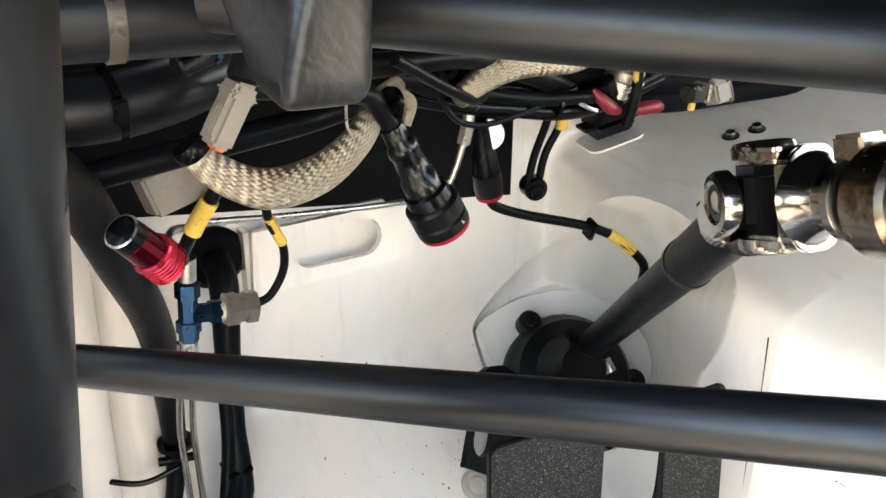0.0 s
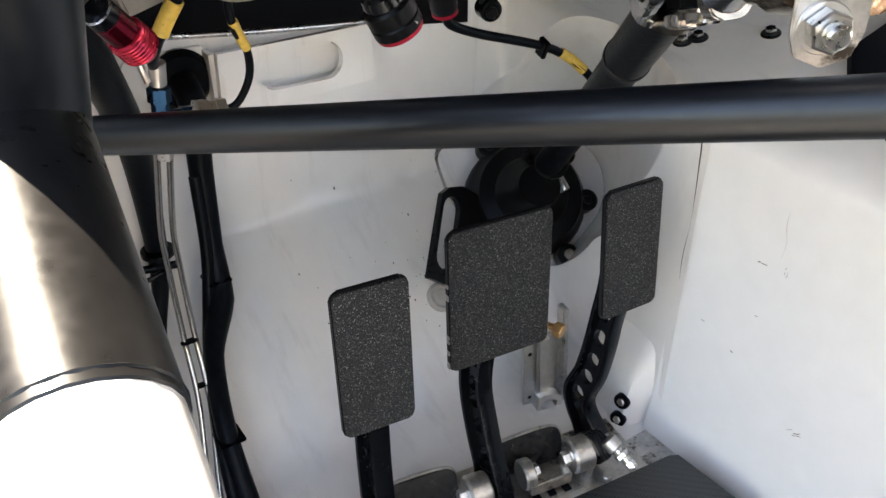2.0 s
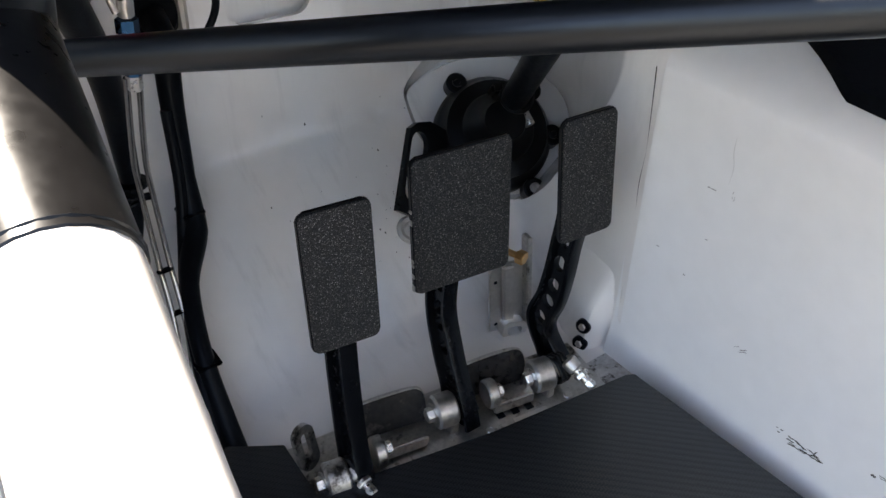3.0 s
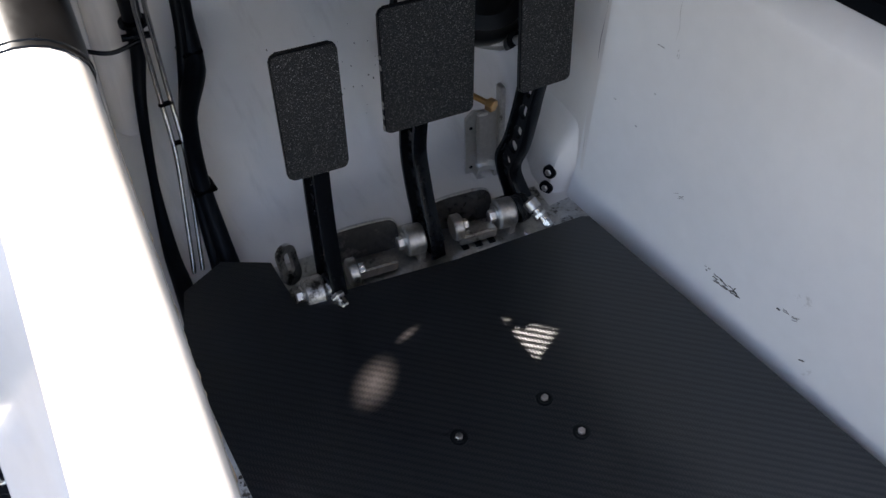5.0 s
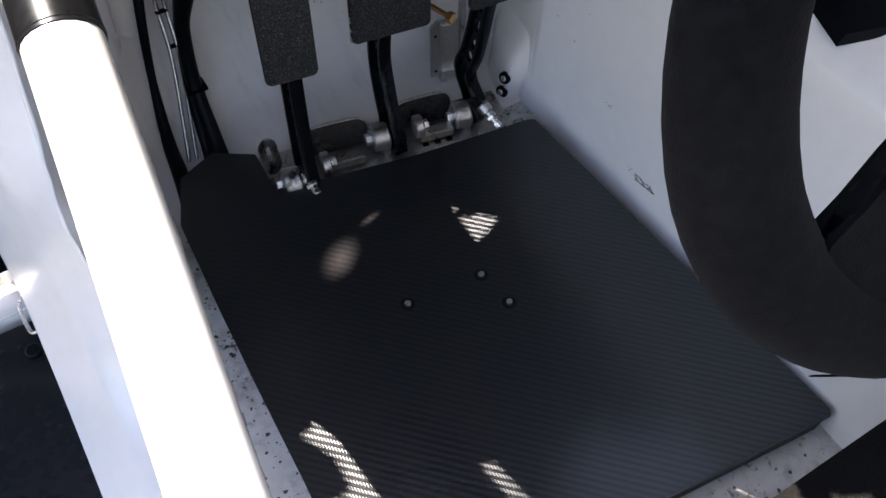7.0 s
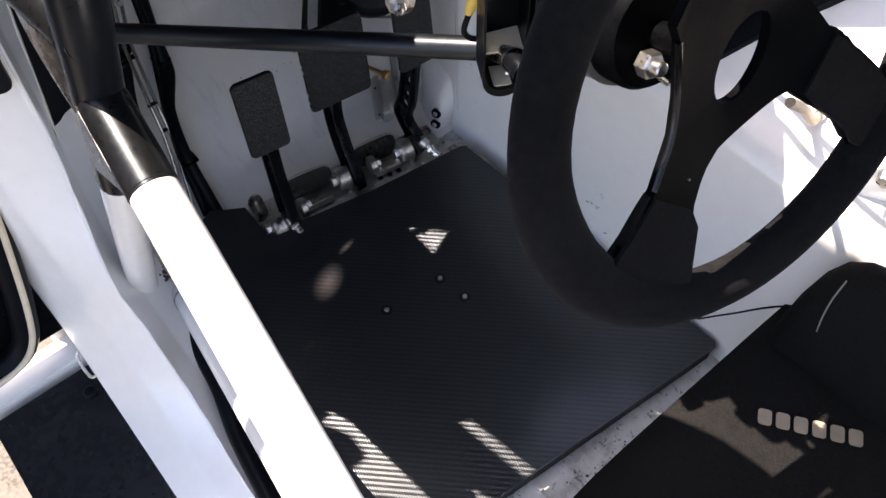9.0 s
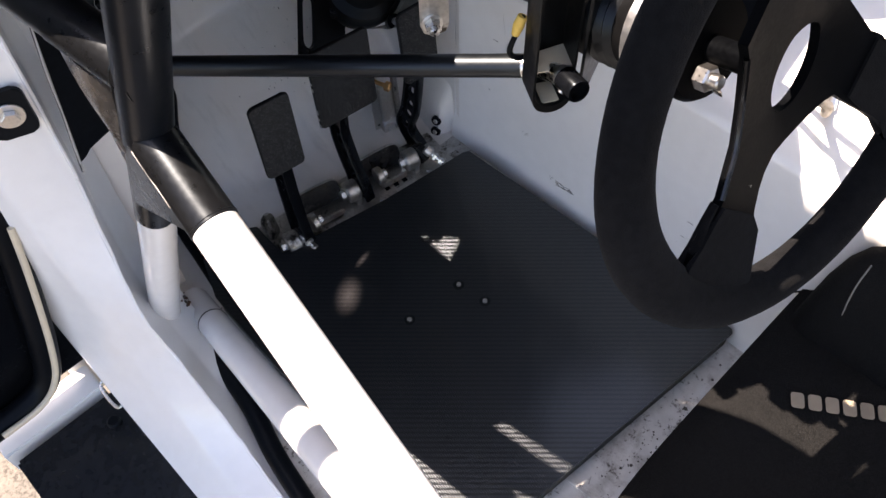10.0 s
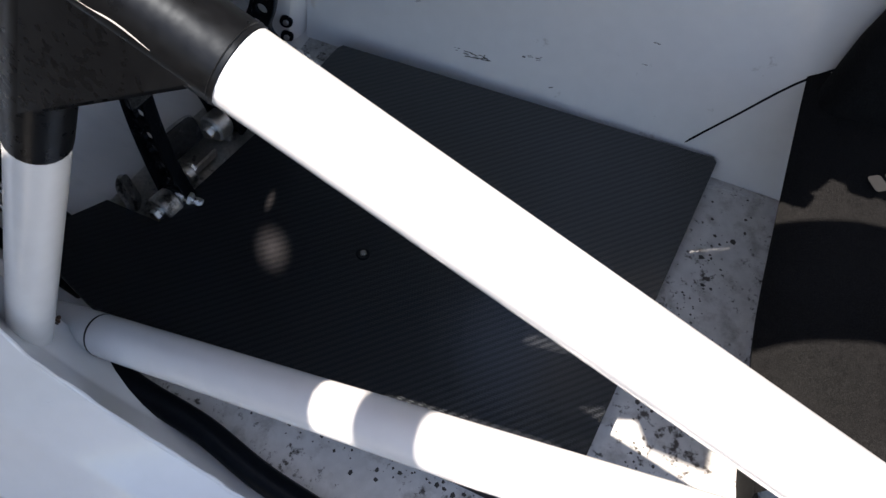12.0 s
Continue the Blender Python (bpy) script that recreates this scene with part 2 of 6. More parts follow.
def painted_sheen():
    """Lacquered cloth with scuffs; the tows' slanting bands of sheen are painted into the base colour."""
    m = mat("scuffed carbon trim with painted sheen", (0.0075, 0.0076, 0.008), 0.36, var=0.8, scale=60, bump=0.25, bscale=220, spec=0.4)
    nt = m.node_tree
    b = nt.nodes["Principled BSDF"]
    src = b.inputs["Base Color"].links[0].from_socket
    tc = nt.nodes.new("ShaderNodeTexCoord")
    mp = nt.nodes.new("ShaderNodeMapping")
    mp.inputs["Rotation"].default_value = (radians(35), radians(20), radians(30))
    wv = nt.nodes.new("ShaderNodeTexWave")
    wv.inputs["Scale"].default_value, wv.inputs["Distortion"].default_value, wv.inputs["Detail"].default_value = 85, 14.0, 4
    mr = nt.nodes.new("ShaderNodeMapRange")
    mr.inputs[1].default_value, mr.inputs[2].default_value, mr.inputs[4].default_value = 0.35, 1.1, 0.42
    mix = nt.nodes.new("ShaderNodeMix")
    mix.data_type = "RGBA"
    L = nt.links.new
    L(tc.outputs["Object"], mp.inputs[0])
    L(mp.outputs[0], wv.inputs["Vector"])
    L(wv.outputs["Fac"], mr.inputs[0])
    L(mr.outputs[0], mix.inputs[0])
    L(src, mix.inputs[6])
    mix.inputs[7].default_value = (0.03, 0.034, 0.042, 1)
    L(mix.outputs[2], b.inputs["Base Color"])
    return m


GLOSSBLK = mat("glossy heat shrink", (0.003, 0.003, 0.0033), 0.2, var=0.2, scale=60, bump=0.025, bscale=120, spec=0.35)
YOKEC = mat("dull carbon laminate", (0.0016, 0.0018, 0.0022), 0.45, var=0.4, scale=120, bump=0.1, bscale=500, spec=0.012)
def braid():
    """Flat ribbons of tinned wire plaited one over, one under, along a sleeve."""
    m = mat("tinned copper braid", (0.5, 0.44, 0.35), 0.34, 1.0, var=0.2, scale=160)
    nt = m.node_tree
    b = nt.nodes["Principled BSDF"]
    L = nt.links.new
    uv = nt.nodes.new("ShaderNodeUVMap")
    sep = nt.nodes.new("ShaderNodeSeparateXYZ")
    L(uv.outputs[0], sep.inputs[0])

    def op(kind, a, bb=None):
        n = nt.nodes.new("ShaderNodeMath")
        n.operation = kind
        for i, v in enumerate((a, bb)):
            if v is None:
                continue
            if isinstance(v, (int, float)):
                n.inputs[i].default_value = v
            else:
                L(v, n.inputs[i])
        return n.outputs[0]

    u, v = op("MULTIPLY", sep.outputs[0], 24.0), op("MULTIPLY", sep.outputs[1], 11.0)
    p, q = op("ADD", u, v), op("SUBTRACT", op("ADD", u, 40.0), v)
    over = op("GREATER_THAN", op("FRACT", op("MULTIPLY", op("ADD", op("FLOOR", p), op("FLOOR", q)), 0.5)), 0.25)
    fp, fq = op("FRACT", p), op("FRACT", q)
    hp = op("POWER", op("MULTIPLY", op("MULTIPLY", fp, op("SUBTRACT", 1.0, fp)), 4.0), 0.45)
    hq = op("POWER", op("MULTIPLY", op("MULTIPLY", fq, op("SUBTRACT", 1.0, fq)), 4.0), 0.45)
    h = op("ADD", op("MULTIPLY", over, hp), op("MULTIPLY", op("SUBTRACT", 1.0, over), hq))
    strand = op("ADD", op("MULTIPLY", over, op("SINE", op("MULTIPLY", p, 31.4))), op("MULTIPLY", op("SUBTRACT", 1.0, over), op("SINE", op("MULTIPLY", q, 31.4))))
    bp = nt.nodes.new("ShaderNodeBump")
    bp.inputs["Strength"].default_value, bp.inputs["Distance"].default_value = 0.8, 0.0012
    L(op("ADD", h, op("MULTIPLY", strand, 0.06)), bp.inputs["Height"])
    L(bp.outputs[0], b.inputs["Normal"])
    # Crevice shade between the ribbons, put into the base colour by height.
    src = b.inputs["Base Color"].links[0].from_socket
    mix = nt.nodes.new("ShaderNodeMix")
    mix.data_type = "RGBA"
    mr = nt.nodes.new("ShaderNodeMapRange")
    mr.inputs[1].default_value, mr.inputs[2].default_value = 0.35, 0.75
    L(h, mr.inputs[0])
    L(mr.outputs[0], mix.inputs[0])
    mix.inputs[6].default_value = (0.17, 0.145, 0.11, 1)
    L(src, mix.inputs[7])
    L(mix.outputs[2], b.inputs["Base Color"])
    return m


TRIM = painted_sheen()
BRAID = braid()


# ---- builders ----
def mesh(name, bm, material, smooth=True):
    bmesh.ops.recalc_face_normals(bm, faces=bm.faces)
    me = bpy.data.meshes.new(name)
    bm.to_mesh(me)
    bm.free()
    me.materials.append(material)
    if smooth:
        for p in me.polygons:
            p.use_smooth = True
        me.set_sharp_from_angle(angle=radians(38))
    return me


def part(name, bm, material, parent=None, label=""):
    ob = new(name, mesh(name, bm, material))
    if parent is not None:
        ob.parent = parent
    return tagged(ob, label)


def thing(name, at, label, category, group="", kind=""):
    e = new(name)
    e.location = at
    e.empty_display_size = 0.02
    tagged(e, label, category, group, kind)
    bpy.context.view_layer.update()
    return e


def under(ob, parent):
    """Parents ob without moving it."""
    ob.parent = parent
    ob.matrix_parent_inverse = Matrix.Translation(-parent.location) if parent.parent is None else Matrix()
    return ob


def put(name, bm, material, parent, label=""):
    return under(part(name, bm, material, None, label), parent)


def smooth_path(pts, n=8):
    """Catmull-Rom through the points."""
    P = [Vector(p) for p in pts]
    if len(P) < 3:
        return P
    P = [2 * P[0] - P[1]] + P + [2 * P[-1] - P[-2]]
    out = []
    for i in range(1, len(P) - 2):
        for k in range(n):
            t = k / n
            a, b, c, d = P[i - 1], P[i], P[i + 1], P[i + 2]
            out.append(0.5 * (2 * b + (c - a) * t + (2 * a - 5 * b + 4 * c - d) * t * t + (3 * b - a - 3 * c + d) * t ** 3))
    out.append(P[-2])
    return out


def sweep(pts, r, seg=20, smooth=8, bm=None, caps=True, uv=False, flat=1.0):
    """A round rod along a path; r may be a list with one radius a point of the path."""
    bm = bm or bmesh.new()
    rs = r if isinstance(r, (list, tuple)) else [r] * len(pts)
    path = smooth_path(pts, smooth) if smooth else [Vector(p) for p in pts]
    rad = np.interp(np.linspace(0, len(pts) - 1, len(path)), range(len(pts)), rs).tolist()
    tan = [(path[min(i + 1, len(path) - 1)] - path[max(i - 1, 0)]).normalized() for i in range(len(path))]
    up = tan[0].orthogonal().normalized()
    rings, ln = [], [0.0]
    for i, (p, t) in enumerate(zip(path, tan)):
        up = (up - t * up.dot(t)).normalized()
        side = t.cross(up)
        rings.append([bm.verts.new(p + rad[i] * (math.cos(a) * up + flat * math.sin(a) * side)) for a in (2 * math.pi * k / seg for k in range(seg))])
        if i:
            ln.append(ln[-1] + (p - path[i - 1]).length)
    lay = bm.loops.layers.uv.verify() if uv else None
    for i in range(len(rings) - 1):
        for k in range(seg):
            f = bm.faces.new((rings[i][k], rings[i][(k + 1) % seg], rings[i + 1][(k + 1) % seg], rings[i + 1][k]))
            if uv:
                for lp, (a, b) in zip(f.loops, ((k, i), (k + 1, i), (k + 1, i + 1), (k, i + 1))):
                    lp[lay].uv = (a / seg, ln[b] / (2 * math.pi * max(rs)))
    if caps:
        bm.faces.new(rings[0][::-1])
        bm.faces.new(rings[-1])
    return bm


def lathe(profile, a, b, seg=32, bm=None):
    """Turns a profile of (distance along, radius) about the line from a towards b."""
    bm = bm or bmesh.new()
    a, d = Vector(a), (Vector(b) - Vector(a)).normalized()
    u = d.orthogonal().normalized()
    w = d.cross(u)
    rings = []
    for z, r in profile:
        rings.append([bm.verts.new(a + d * z + max(r, 1e-5) * (math.cos(t) * u + math.sin(t) * w)) for t in (2 * math.pi * k / seg for k in range(seg))])
    for i in range(len(rings) - 1):
        for k in range(seg):
            bm.faces.new((rings[i][k], rings[i][(k + 1) % seg], rings[i + 1][(k + 1) % seg], rings[i + 1][k]))
    bm.faces.new(rings[0][::-1])
    bm.faces.new(rings[-1])
    return bm


def rod(a, b, r, bevel=0.0, seg=24, bm=None):
    L = (Vector(b) - Vector(a)).length
    c = bevel
    prof = [(0, r - c), (c, r), (L - c, r), (L, r - c)] if c else [(0, r), (L, r)]
    return lathe(prof, a, b, seg, bm)


def hexnut(a, b, r, bm=None):
    return rod(a, b, r, r * 0.12, 6, bm)


def prism(outline, z0, z1, m=None, bevel=0.0, bm=None):
    """An outline in the local xy plane, thick from z0 to z1, laid by the pose m."""
    own = bmesh.new()
    lo = [own.verts.new((x, y, z0)) for x, y in outline]
    hi = [own.verts.new((x, y, z1)) for x, y in outline]
    n = len(lo)
    own.faces.new(lo[::-1])
    own.faces.new(hi)
    for i in range(n):
        own.faces.new((lo[i], lo[(i + 1) % n], hi[(i + 1) % n], hi[i]))
    if bevel:
        bmesh.ops.bevel(own, geom=own.edges[:], offset=bevel, segments=2, affect="EDGES", clamp_overlap=True)
    if m is not None:
        bmesh.ops.transform(own, matrix=m, verts=own.verts)
    if bm is None:
        return own
    tmp = bpy.data.meshes.new("tmp")
    own.to_mesh(tmp)
    own.free()
    bm.from_mesh(tmp)
    bpy.data.meshes.remove(tmp)
    return bm


def box(sx, sy, sz, m=None, bevel=0.0, bm=None):
    o = [(-sx / 2, -sy / 2), (sx / 2, -sy / 2), (sx / 2, sy / 2), (-sx / 2, sy / 2)]
    return prism(o, -sz / 2, sz / 2, m, bevel, bm)


def rounded(w, h, r, n=5, cx=0.0, cy=0.0):
    out = []
    for x, y, a0 in ((w / 2 - r, h / 2 - r, 0), (-w / 2 + r, h / 2 - r, 90), (-w / 2 + r, -h / 2 + r, 180), (w / 2 - r, -h / 2 + r, 270)):
        out += [(cx + x + r * math.cos(radians(a0 + 90 * k / n)), cy + y + r * math.sin(radians(a0 + 90 * k / n))) for k in range(n + 1)]
    return out


def basis(o, x, y):
    """The pose with origin o, its x axis along x and its y axis as near to y as may be."""
    x = Vector(x).normalized()
    z = x.cross(Vector(y)).normalized()
    y = z.cross(x)
    m = Matrix((x, y, z)).transposed().to_4x4()
    m.translation = Vector(o)
    return m


def ribbon(rows, material, name, thick=0.0):
    """A sheet through rows of points."""
    bm = bmesh.new()
    vs = [[bm.verts.new(p) for p in row] for row in rows]
    for i in range(len(vs) - 1):
        for k in range(len(vs[0]) - 1):
            bm.faces.new((vs[i][k], vs[i][k + 1], vs[i + 1][k + 1], vs[i + 1][k]))
    if thick:
        bmesh.ops.recalc_face_normals(bm, faces=bm.faces)
        bmesh.ops.solidify(bm, geom=bm.faces[:], thickness=thick)
    return part(name, bm, material)


def plate(outline, holes, z0, z1, m=None, bm=None):
    """A flat plate with holes through it, thick from z0 to z1, laid by the pose m."""
    own = bmesh.new()
    loops = []
    for z in (z0, z1):
        edges = []
        for lp in (outline, *holes):
            vs = [own.verts.new((x, y, z)) for x, y in lp]
            edges += [own.edges.new((vs[i], vs[(i + 1) % len(vs)])) for i in range(len(vs))]
            loops.append(vs)
        bmesh.ops.triangle_fill(own, edges=edges, use_beauty=True, use_dissolve=False)
    k = len(loops) // 2
    for lo, hi in zip(loops[:k], loops[k:]):
        for i in range(len(lo)):
            j = (i + 1) % len(lo)
            own.faces.new((lo[i], lo[j], hi[j], hi[i]))
    if m is not None:
        bmesh.ops.transform(own, matrix=m, verts=own.verts)
    return own


def ellipse(a, b, n=24, cx=0.0, cy=0.0, turn=0.0):
    t = radians(turn)
    pts = [(a * math.cos(2 * math.pi * k / n), b * math.sin(2 * math.pi * k / n)) for k in range(n)]
    return [(cx + x * math.cos(t) - y * math.sin(t), cy + x * math.sin(t) + y * math.cos(t)) for x, y in pts]


# ---- the shell of the car ----
def slab(name, x0, x1, y0, y1, z0, z1, material, bevel=0.0):
    return part(name, box(x1 - x0, y1 - y0, z1 - z0, pose((x0 + x1) / 2, (y0 + y1) / 2, (z0 + z1) / 2), bevel), material)


ground = part("ground", box(160, 160, 0.1, pose(0, 0, -0.38)), GROUND)
tagged(ground, "sunlit pale brown gravel beside the car", "ground", kind="structure")
floor = slab("floor", -0.02, 1.25, -1.1, 0.358, -0.05, -0.03, FLOORW)
tagged(floor, "bare car floor in dirty speckled white paint", "floor", kind="structure")

for fx, fy0, fy1 in ((0.205, -0.09, -0.2), (0.4685, -0.125, -0.2)):
    part("floor_seam", box(0.008, fy0 - fy1, 0.006, pose(fx, (fy0 + fy1) / 2, -0.0305, 0, 0, 6), 0.0018), FLOORW, floor, "pressed seam in the floor")

# Bulkhead ahead of the pedals: planes that run into one another, the tunnel's shoulder, and the dished pocket round the steering shaft.
AX_P, AX_D = Vector((0.433, 0.488, 0.221)), Vector((0.07, 0.191, -0.199)).normalized()
AX_U = AX_D.cross(Vector((0, 0, 1))).normalized()
AX_V = AX_U.cross(AX_D)
BH_D = Vector((0.62, 0.64, -0.45)).normalized()
BH_U = BH_D.cross(Vector((0, 0, 1))).normalized()
BH_V = BH_U.cross(BH_D)
PLANES = (((0, 0.68, 0), (0, 1, 0)), ((0, 0.50, -0.03), (0, 0.15, -0.18)), ((0, 0, -0.031), (0, 0, -1)))
SIDE, SHOULDER = ((0.4875, 0.36, 0), (0.24, -0.045, 0)), ((0.487, 0, 0.287), (0.28, 0, -1))


DENTS = ((0.417, 0.68, 0.114, 0.011, 0.006), (0.304, 0.68, 0.137, 0.012, 0.004), (0.359, 0.68, 0.129, 0.009, -0.004), (0.25, 0.68, 0.2, 0.03, 0.004), (0.38, 0.68, 0.22, 0.03, -0.004), (0.21, 0.68, 0.16, 0.02, -0.004), (0.487, 0.42, 0.15, 0.02, 0.003))


def soft_low(ws, k):
    lo = min(ws)
    return lo - k * math.log(sum(math.exp(-(x - lo) / k) for x in ws))


def bulkhead_point(u, v):
    o = AX_P + BH_U * u + BH_V * v

    def reach(q, m):
        return (Vector(q) - o).dot(Vector(m)) / BH_D.dot(Vector(m))

    side = -soft_low([-reach(*SIDE), -reach(*SHOULDER)], 0.012)
    w = soft_low([reach(*pl) for pl in PLANES] + [side], 0.01)
    p = o + BH_D * w
    for x, y, z, size, deep in DENTS:
        q = (p.x - x) ** 2 + (p.y - y) ** 2 + (p.z - z) ** 2
        if q < 9 * size * size:
            p += BH_D * deep * math.exp(-q / size ** 2)
    if p.z < 0.11 and p.y > 0.4:
        for x, y0, y1 in ((0.326, 0.44, 0.58), (0.226, 0.5, 0.6), (0.255, 0.46, 0.56)):
            along = min(1, max(0, (p.y - y0) / 0.03)) * min(1, max(0, (y1 - p.y) / 0.03))
            p -= BH_D * 0.0028 * along * math.exp(-((p.x - x - 0.1 * (p.y - y0)) / 0.007) ** 2)
    return p


# The pocket: a scoop that opens in the shoulder and narrows to a flat floor square to the steering shaft. Mouth and floor as seen along BH_D.
MOUTH = [(-0.117, -0.012), (-0.101, 0.019), (-0.082, 0.045), (-0.03, 0.09), (-0.009, 0.114), (0.011, 0.1245), (0.031, 0.127), (0.059, 0.118), (0.08, 0.103), (0.106, 0.071), (0.1075, 0.055), (0.105, 0.031), (0.094, -0.016), (0.06, -0.08), (0.024, -0.121), (-0.03, -0.115), (-0.085, -0.07), (-0.108, -0.036)]
BED = [(-0.114, -0.012), (-0.098, 0.006), (-0.082, 0.017), (-0.052, 0.03), (-0.026, 0.036), (0.012, 0.029), (0.041, 0.0125), (0.061, -0.0075), (0.07, -0.033), (0.066, -0.06), (0.05, -0.085), (0.022, -0.115), (-0.03, -0.11), (-0.082, -0.067), (-0.104, -0.035)]
MID_U, MID_V = 0.0, -0.02
FLANGE = Vector((0.517, 0.593, 0.097))


def ring_radius(outline, a):
    polar = sorted((math.atan2(v - MID_V, u - MID_U), math.hypot(u - MID_U, v - MID_V)) for u, v in outline)
    return np.interp(a, [q[0] for q in polar], [q[1] for q in polar], period=2 * math.pi)


def pocket_floor(u, v):
    o = AX_P + BH_U * u + BH_V * v
    return o + BH_D * ((FLANGE + AX_D * 0.02 - o).dot(AX_D) / BH_D.dot(AX_D))


def bulkhead():
    bm = bmesh.new()
    N = 480
    angles = np.linspace(-math.pi, math.pi, N, endpoint=False)
    kernel = np.exp(-(np.arange(-9, 10) / 4.0) ** 2)
    kernel /= kernel.sum()
    soft = [np.convolve(np.r_[q[-9:], q, q[:9]], kernel, "valid") for q in (ring_radius(MOUTH, angles), ring_radius(BED, angles))]
    out, bed = soft[0], np.minimum(soft[1], soft[0] - 0.002)
    steps = [0.0015 * 1.02 ** k for k in range(134)]
    reach = np.r_[0, np.cumsum(steps)]
    rings = []
    for f in (0.02, 0.25, 0.5, 0.75, 0.9, 0.97, 1.0):
        rings.append([pocket_floor(MID_U + r * f * math.cos(a), MID_V + r * f * math.sin(a)) for a, r in zip(angles.tolist(), bed.tolist())])
    lip = [bulkhead_point(MID_U + r * math.cos(a), MID_V + r * math.sin(a)) for a, r in zip(angles.tolist(), out.tolist())]
    low = rings[-1]
    for f in (0.03, 0.1, 0.3, 0.5, 0.7, 0.85, 0.93, 0.975):
        rings.append([q.lerp(w, f) + AX_D * 0.1 * f * (1 - f) for q, w in zip(low, lip)])
    for d in reach.tolist():
        rings.append([bulkhead_point(MID_U + (r + d) * math.cos(a), MID_V + (r + d) * math.sin(a)) for a, r in zip(angles.tolist(), out.tolist())])
    rings = [[bm.verts.new(q) for q in ring] for ring in rings]
    bm.faces.new(rings[0][::-1])
    for i in range(len(rings) - 1):
        for k in range(N):
            bm.faces.new((rings[i][k], rings[i][(k + 1) % N], rings[i + 1][(k + 1) % N], rings[i + 1][k]))
    for co, no in (((0.5, 0, 0.269), (0.145, 0, 1)), ((0.4985, 0, 0), (1, 0, 0)), ((0, 0.352, 0), (0, 1, 0)), ((0, 0.6, 0), (0, 1, 0)), ((0, 0, 0.44), (0, 0, 1)), ((0.03, 0, 0), (1, 0, 0)), ((0, 0, 0.358), (0, 0, 1)), ((0.95, 0, 0), (1, 0, 0))):
        bmesh.ops.bisect_plane(bm, geom=bm.verts[:] + bm.edges[:] + bm.faces[:], dist=1e-6, plane_co=co, plane_no=no)
    gone = []
    for f in bm.faces:
        c = f.calc_center_median()
        if c.y < 0.352 or c.x < 0.03 or c.x > 0.95 or c.z > (0.44 if c.y < 0.6 else 0.269 + 0.145 * (0.5 - c.x) if c.x < 0.4985 else 0.358):
            gone.append(f)
    bmesh.ops.delete(bm, geom=gone, context="FACES")
    return part("wall_bulkhead", bm, SHELL)


tagged(bulkhead(), "white painted bulkhead and toe board with a dished pocket", "bulkhead", kind="structure")
# Black slab added for the unlit gap behind the wiring above the bulkhead.
dark = slab("wall_dark_gap", -0.1, 1.25, 0.74, 0.76, 0.2, 0.75, VOID)
tagged(dark, "black slab standing in for the dark gap behind the wiring", "panel", kind="structure")


def tunnel():
    prof = [(0.478, -0.035), (0.482, -0.01), (0.487, 0.012), (0.488, 0.1), (0.488, 0.2), (0.4885, 0.25), (0.489, 0.2705), (0.4905, 0.2745), (0.497, 0.281), (0.508, 0.2885), (0.54, 0.301), (0.62, 0.323), (0.74, 0.35), (0.95, 0.36), (1.0, 0.3), (1.02, 0.1), (1.03, -0.035)]
    ys = [-1.1, -0.5, -0.2, 0.0, 0.2, 0.362]
    return ribbon([[(x, y, z) for x, z in prof] for y in ys], WHITE, "wall_tunnel")


tagged(tunnel(), "white painted transmission tunnel with small scuffs", "tunnel", kind="structure")
# Dashboard plane out of view; edge and gaps are invented to shape sun patches.
SHADE_EDGE = [(-0.1, 0.74), (-0.1, 0.46), (-0.0565, 0.379), (-0.0086, 0.253), (0.008, 0.213), (0.05, 0.168), (0.1, 0.115), (0.15, 0.08), (0.24, 0.06), (0.292, 0.03), (0.296, -0.01), (0.283, -0.03), (0.287, -0.055), (0.268, -0.062), (0.27, -0.074), (0.29, -0.078), (0.276, -0.09), (0.262, -0.096), (0.285, -0.105), (0.298, -0.125), (0.33, -0.16), (0.391, -0.16), (0.3965, -0.026), (0.3935, 0.0), (0.393, 0.05), (0.408, 0.052), (0.42, 0.059), (0.4385, 0.071), (0.449, 0.087), (0.475, 0.11), (0.56, 0.11), (0.6, 0.06), (1.2, 0.05), (1.2, 0.74)]
SUN_GAPS = [[(0.149, 0.54), (0.184, 0.5005), (0.15, 0.486), (0.1475, 0.4885)], [(0.022, 0.287), (0.034, 0.282), (0.05, 0.189), (0.036, 0.192)], [(-0.014, 0.345), (-0.006, 0.347), (-0.004, 0.333), (-0.012, 0.333)], [(0.184, 0.175), (0.198, 0.185), (0.231, 0.127), (0.216, 0.117)]]
under_dash = part("ceiling_dash", plate(SHADE_EDGE, SUN_GAPS, 0.62, 0.625), VOID)
tagged(under_dash, "black dashboard underside, its edge and gaps cut to shape the sunlight", "dashboard", kind="structure")

# Unseen plate, added only to keep sun off the floor strip and seat.
tagged(part("ceiling_shade_plate", prism([(-0.055, 0.172), (0.045, 0.172), (0.05, -0.12), (0.158, -0.12), (0.167, 0.012), (0.16, 0.058), (0.147, 0.1), (0.13, 0.172), (0.13, 0.243), (-0.03, 0.243), (-0.055, 0.225)], 0.75, 0.756), VOID), "unseen black plate added to shade the floor and seat", "dashboard", kind="structure")

# The far side and the rear, seen only as light and in reflections.
tagged(slab("wall_far_door", 1.25, 1.3, -1.1, 0.75, -0.05, 0.55, WHITE), "white painted inner side of the far door", "wall", kind="structure")
tagged(slab("wall_rear", -0.02, 1.25, -1.15, -1.1, -0.05, 0.9, WHITE), "white painted rear bulkhead", "wall", kind="structure")
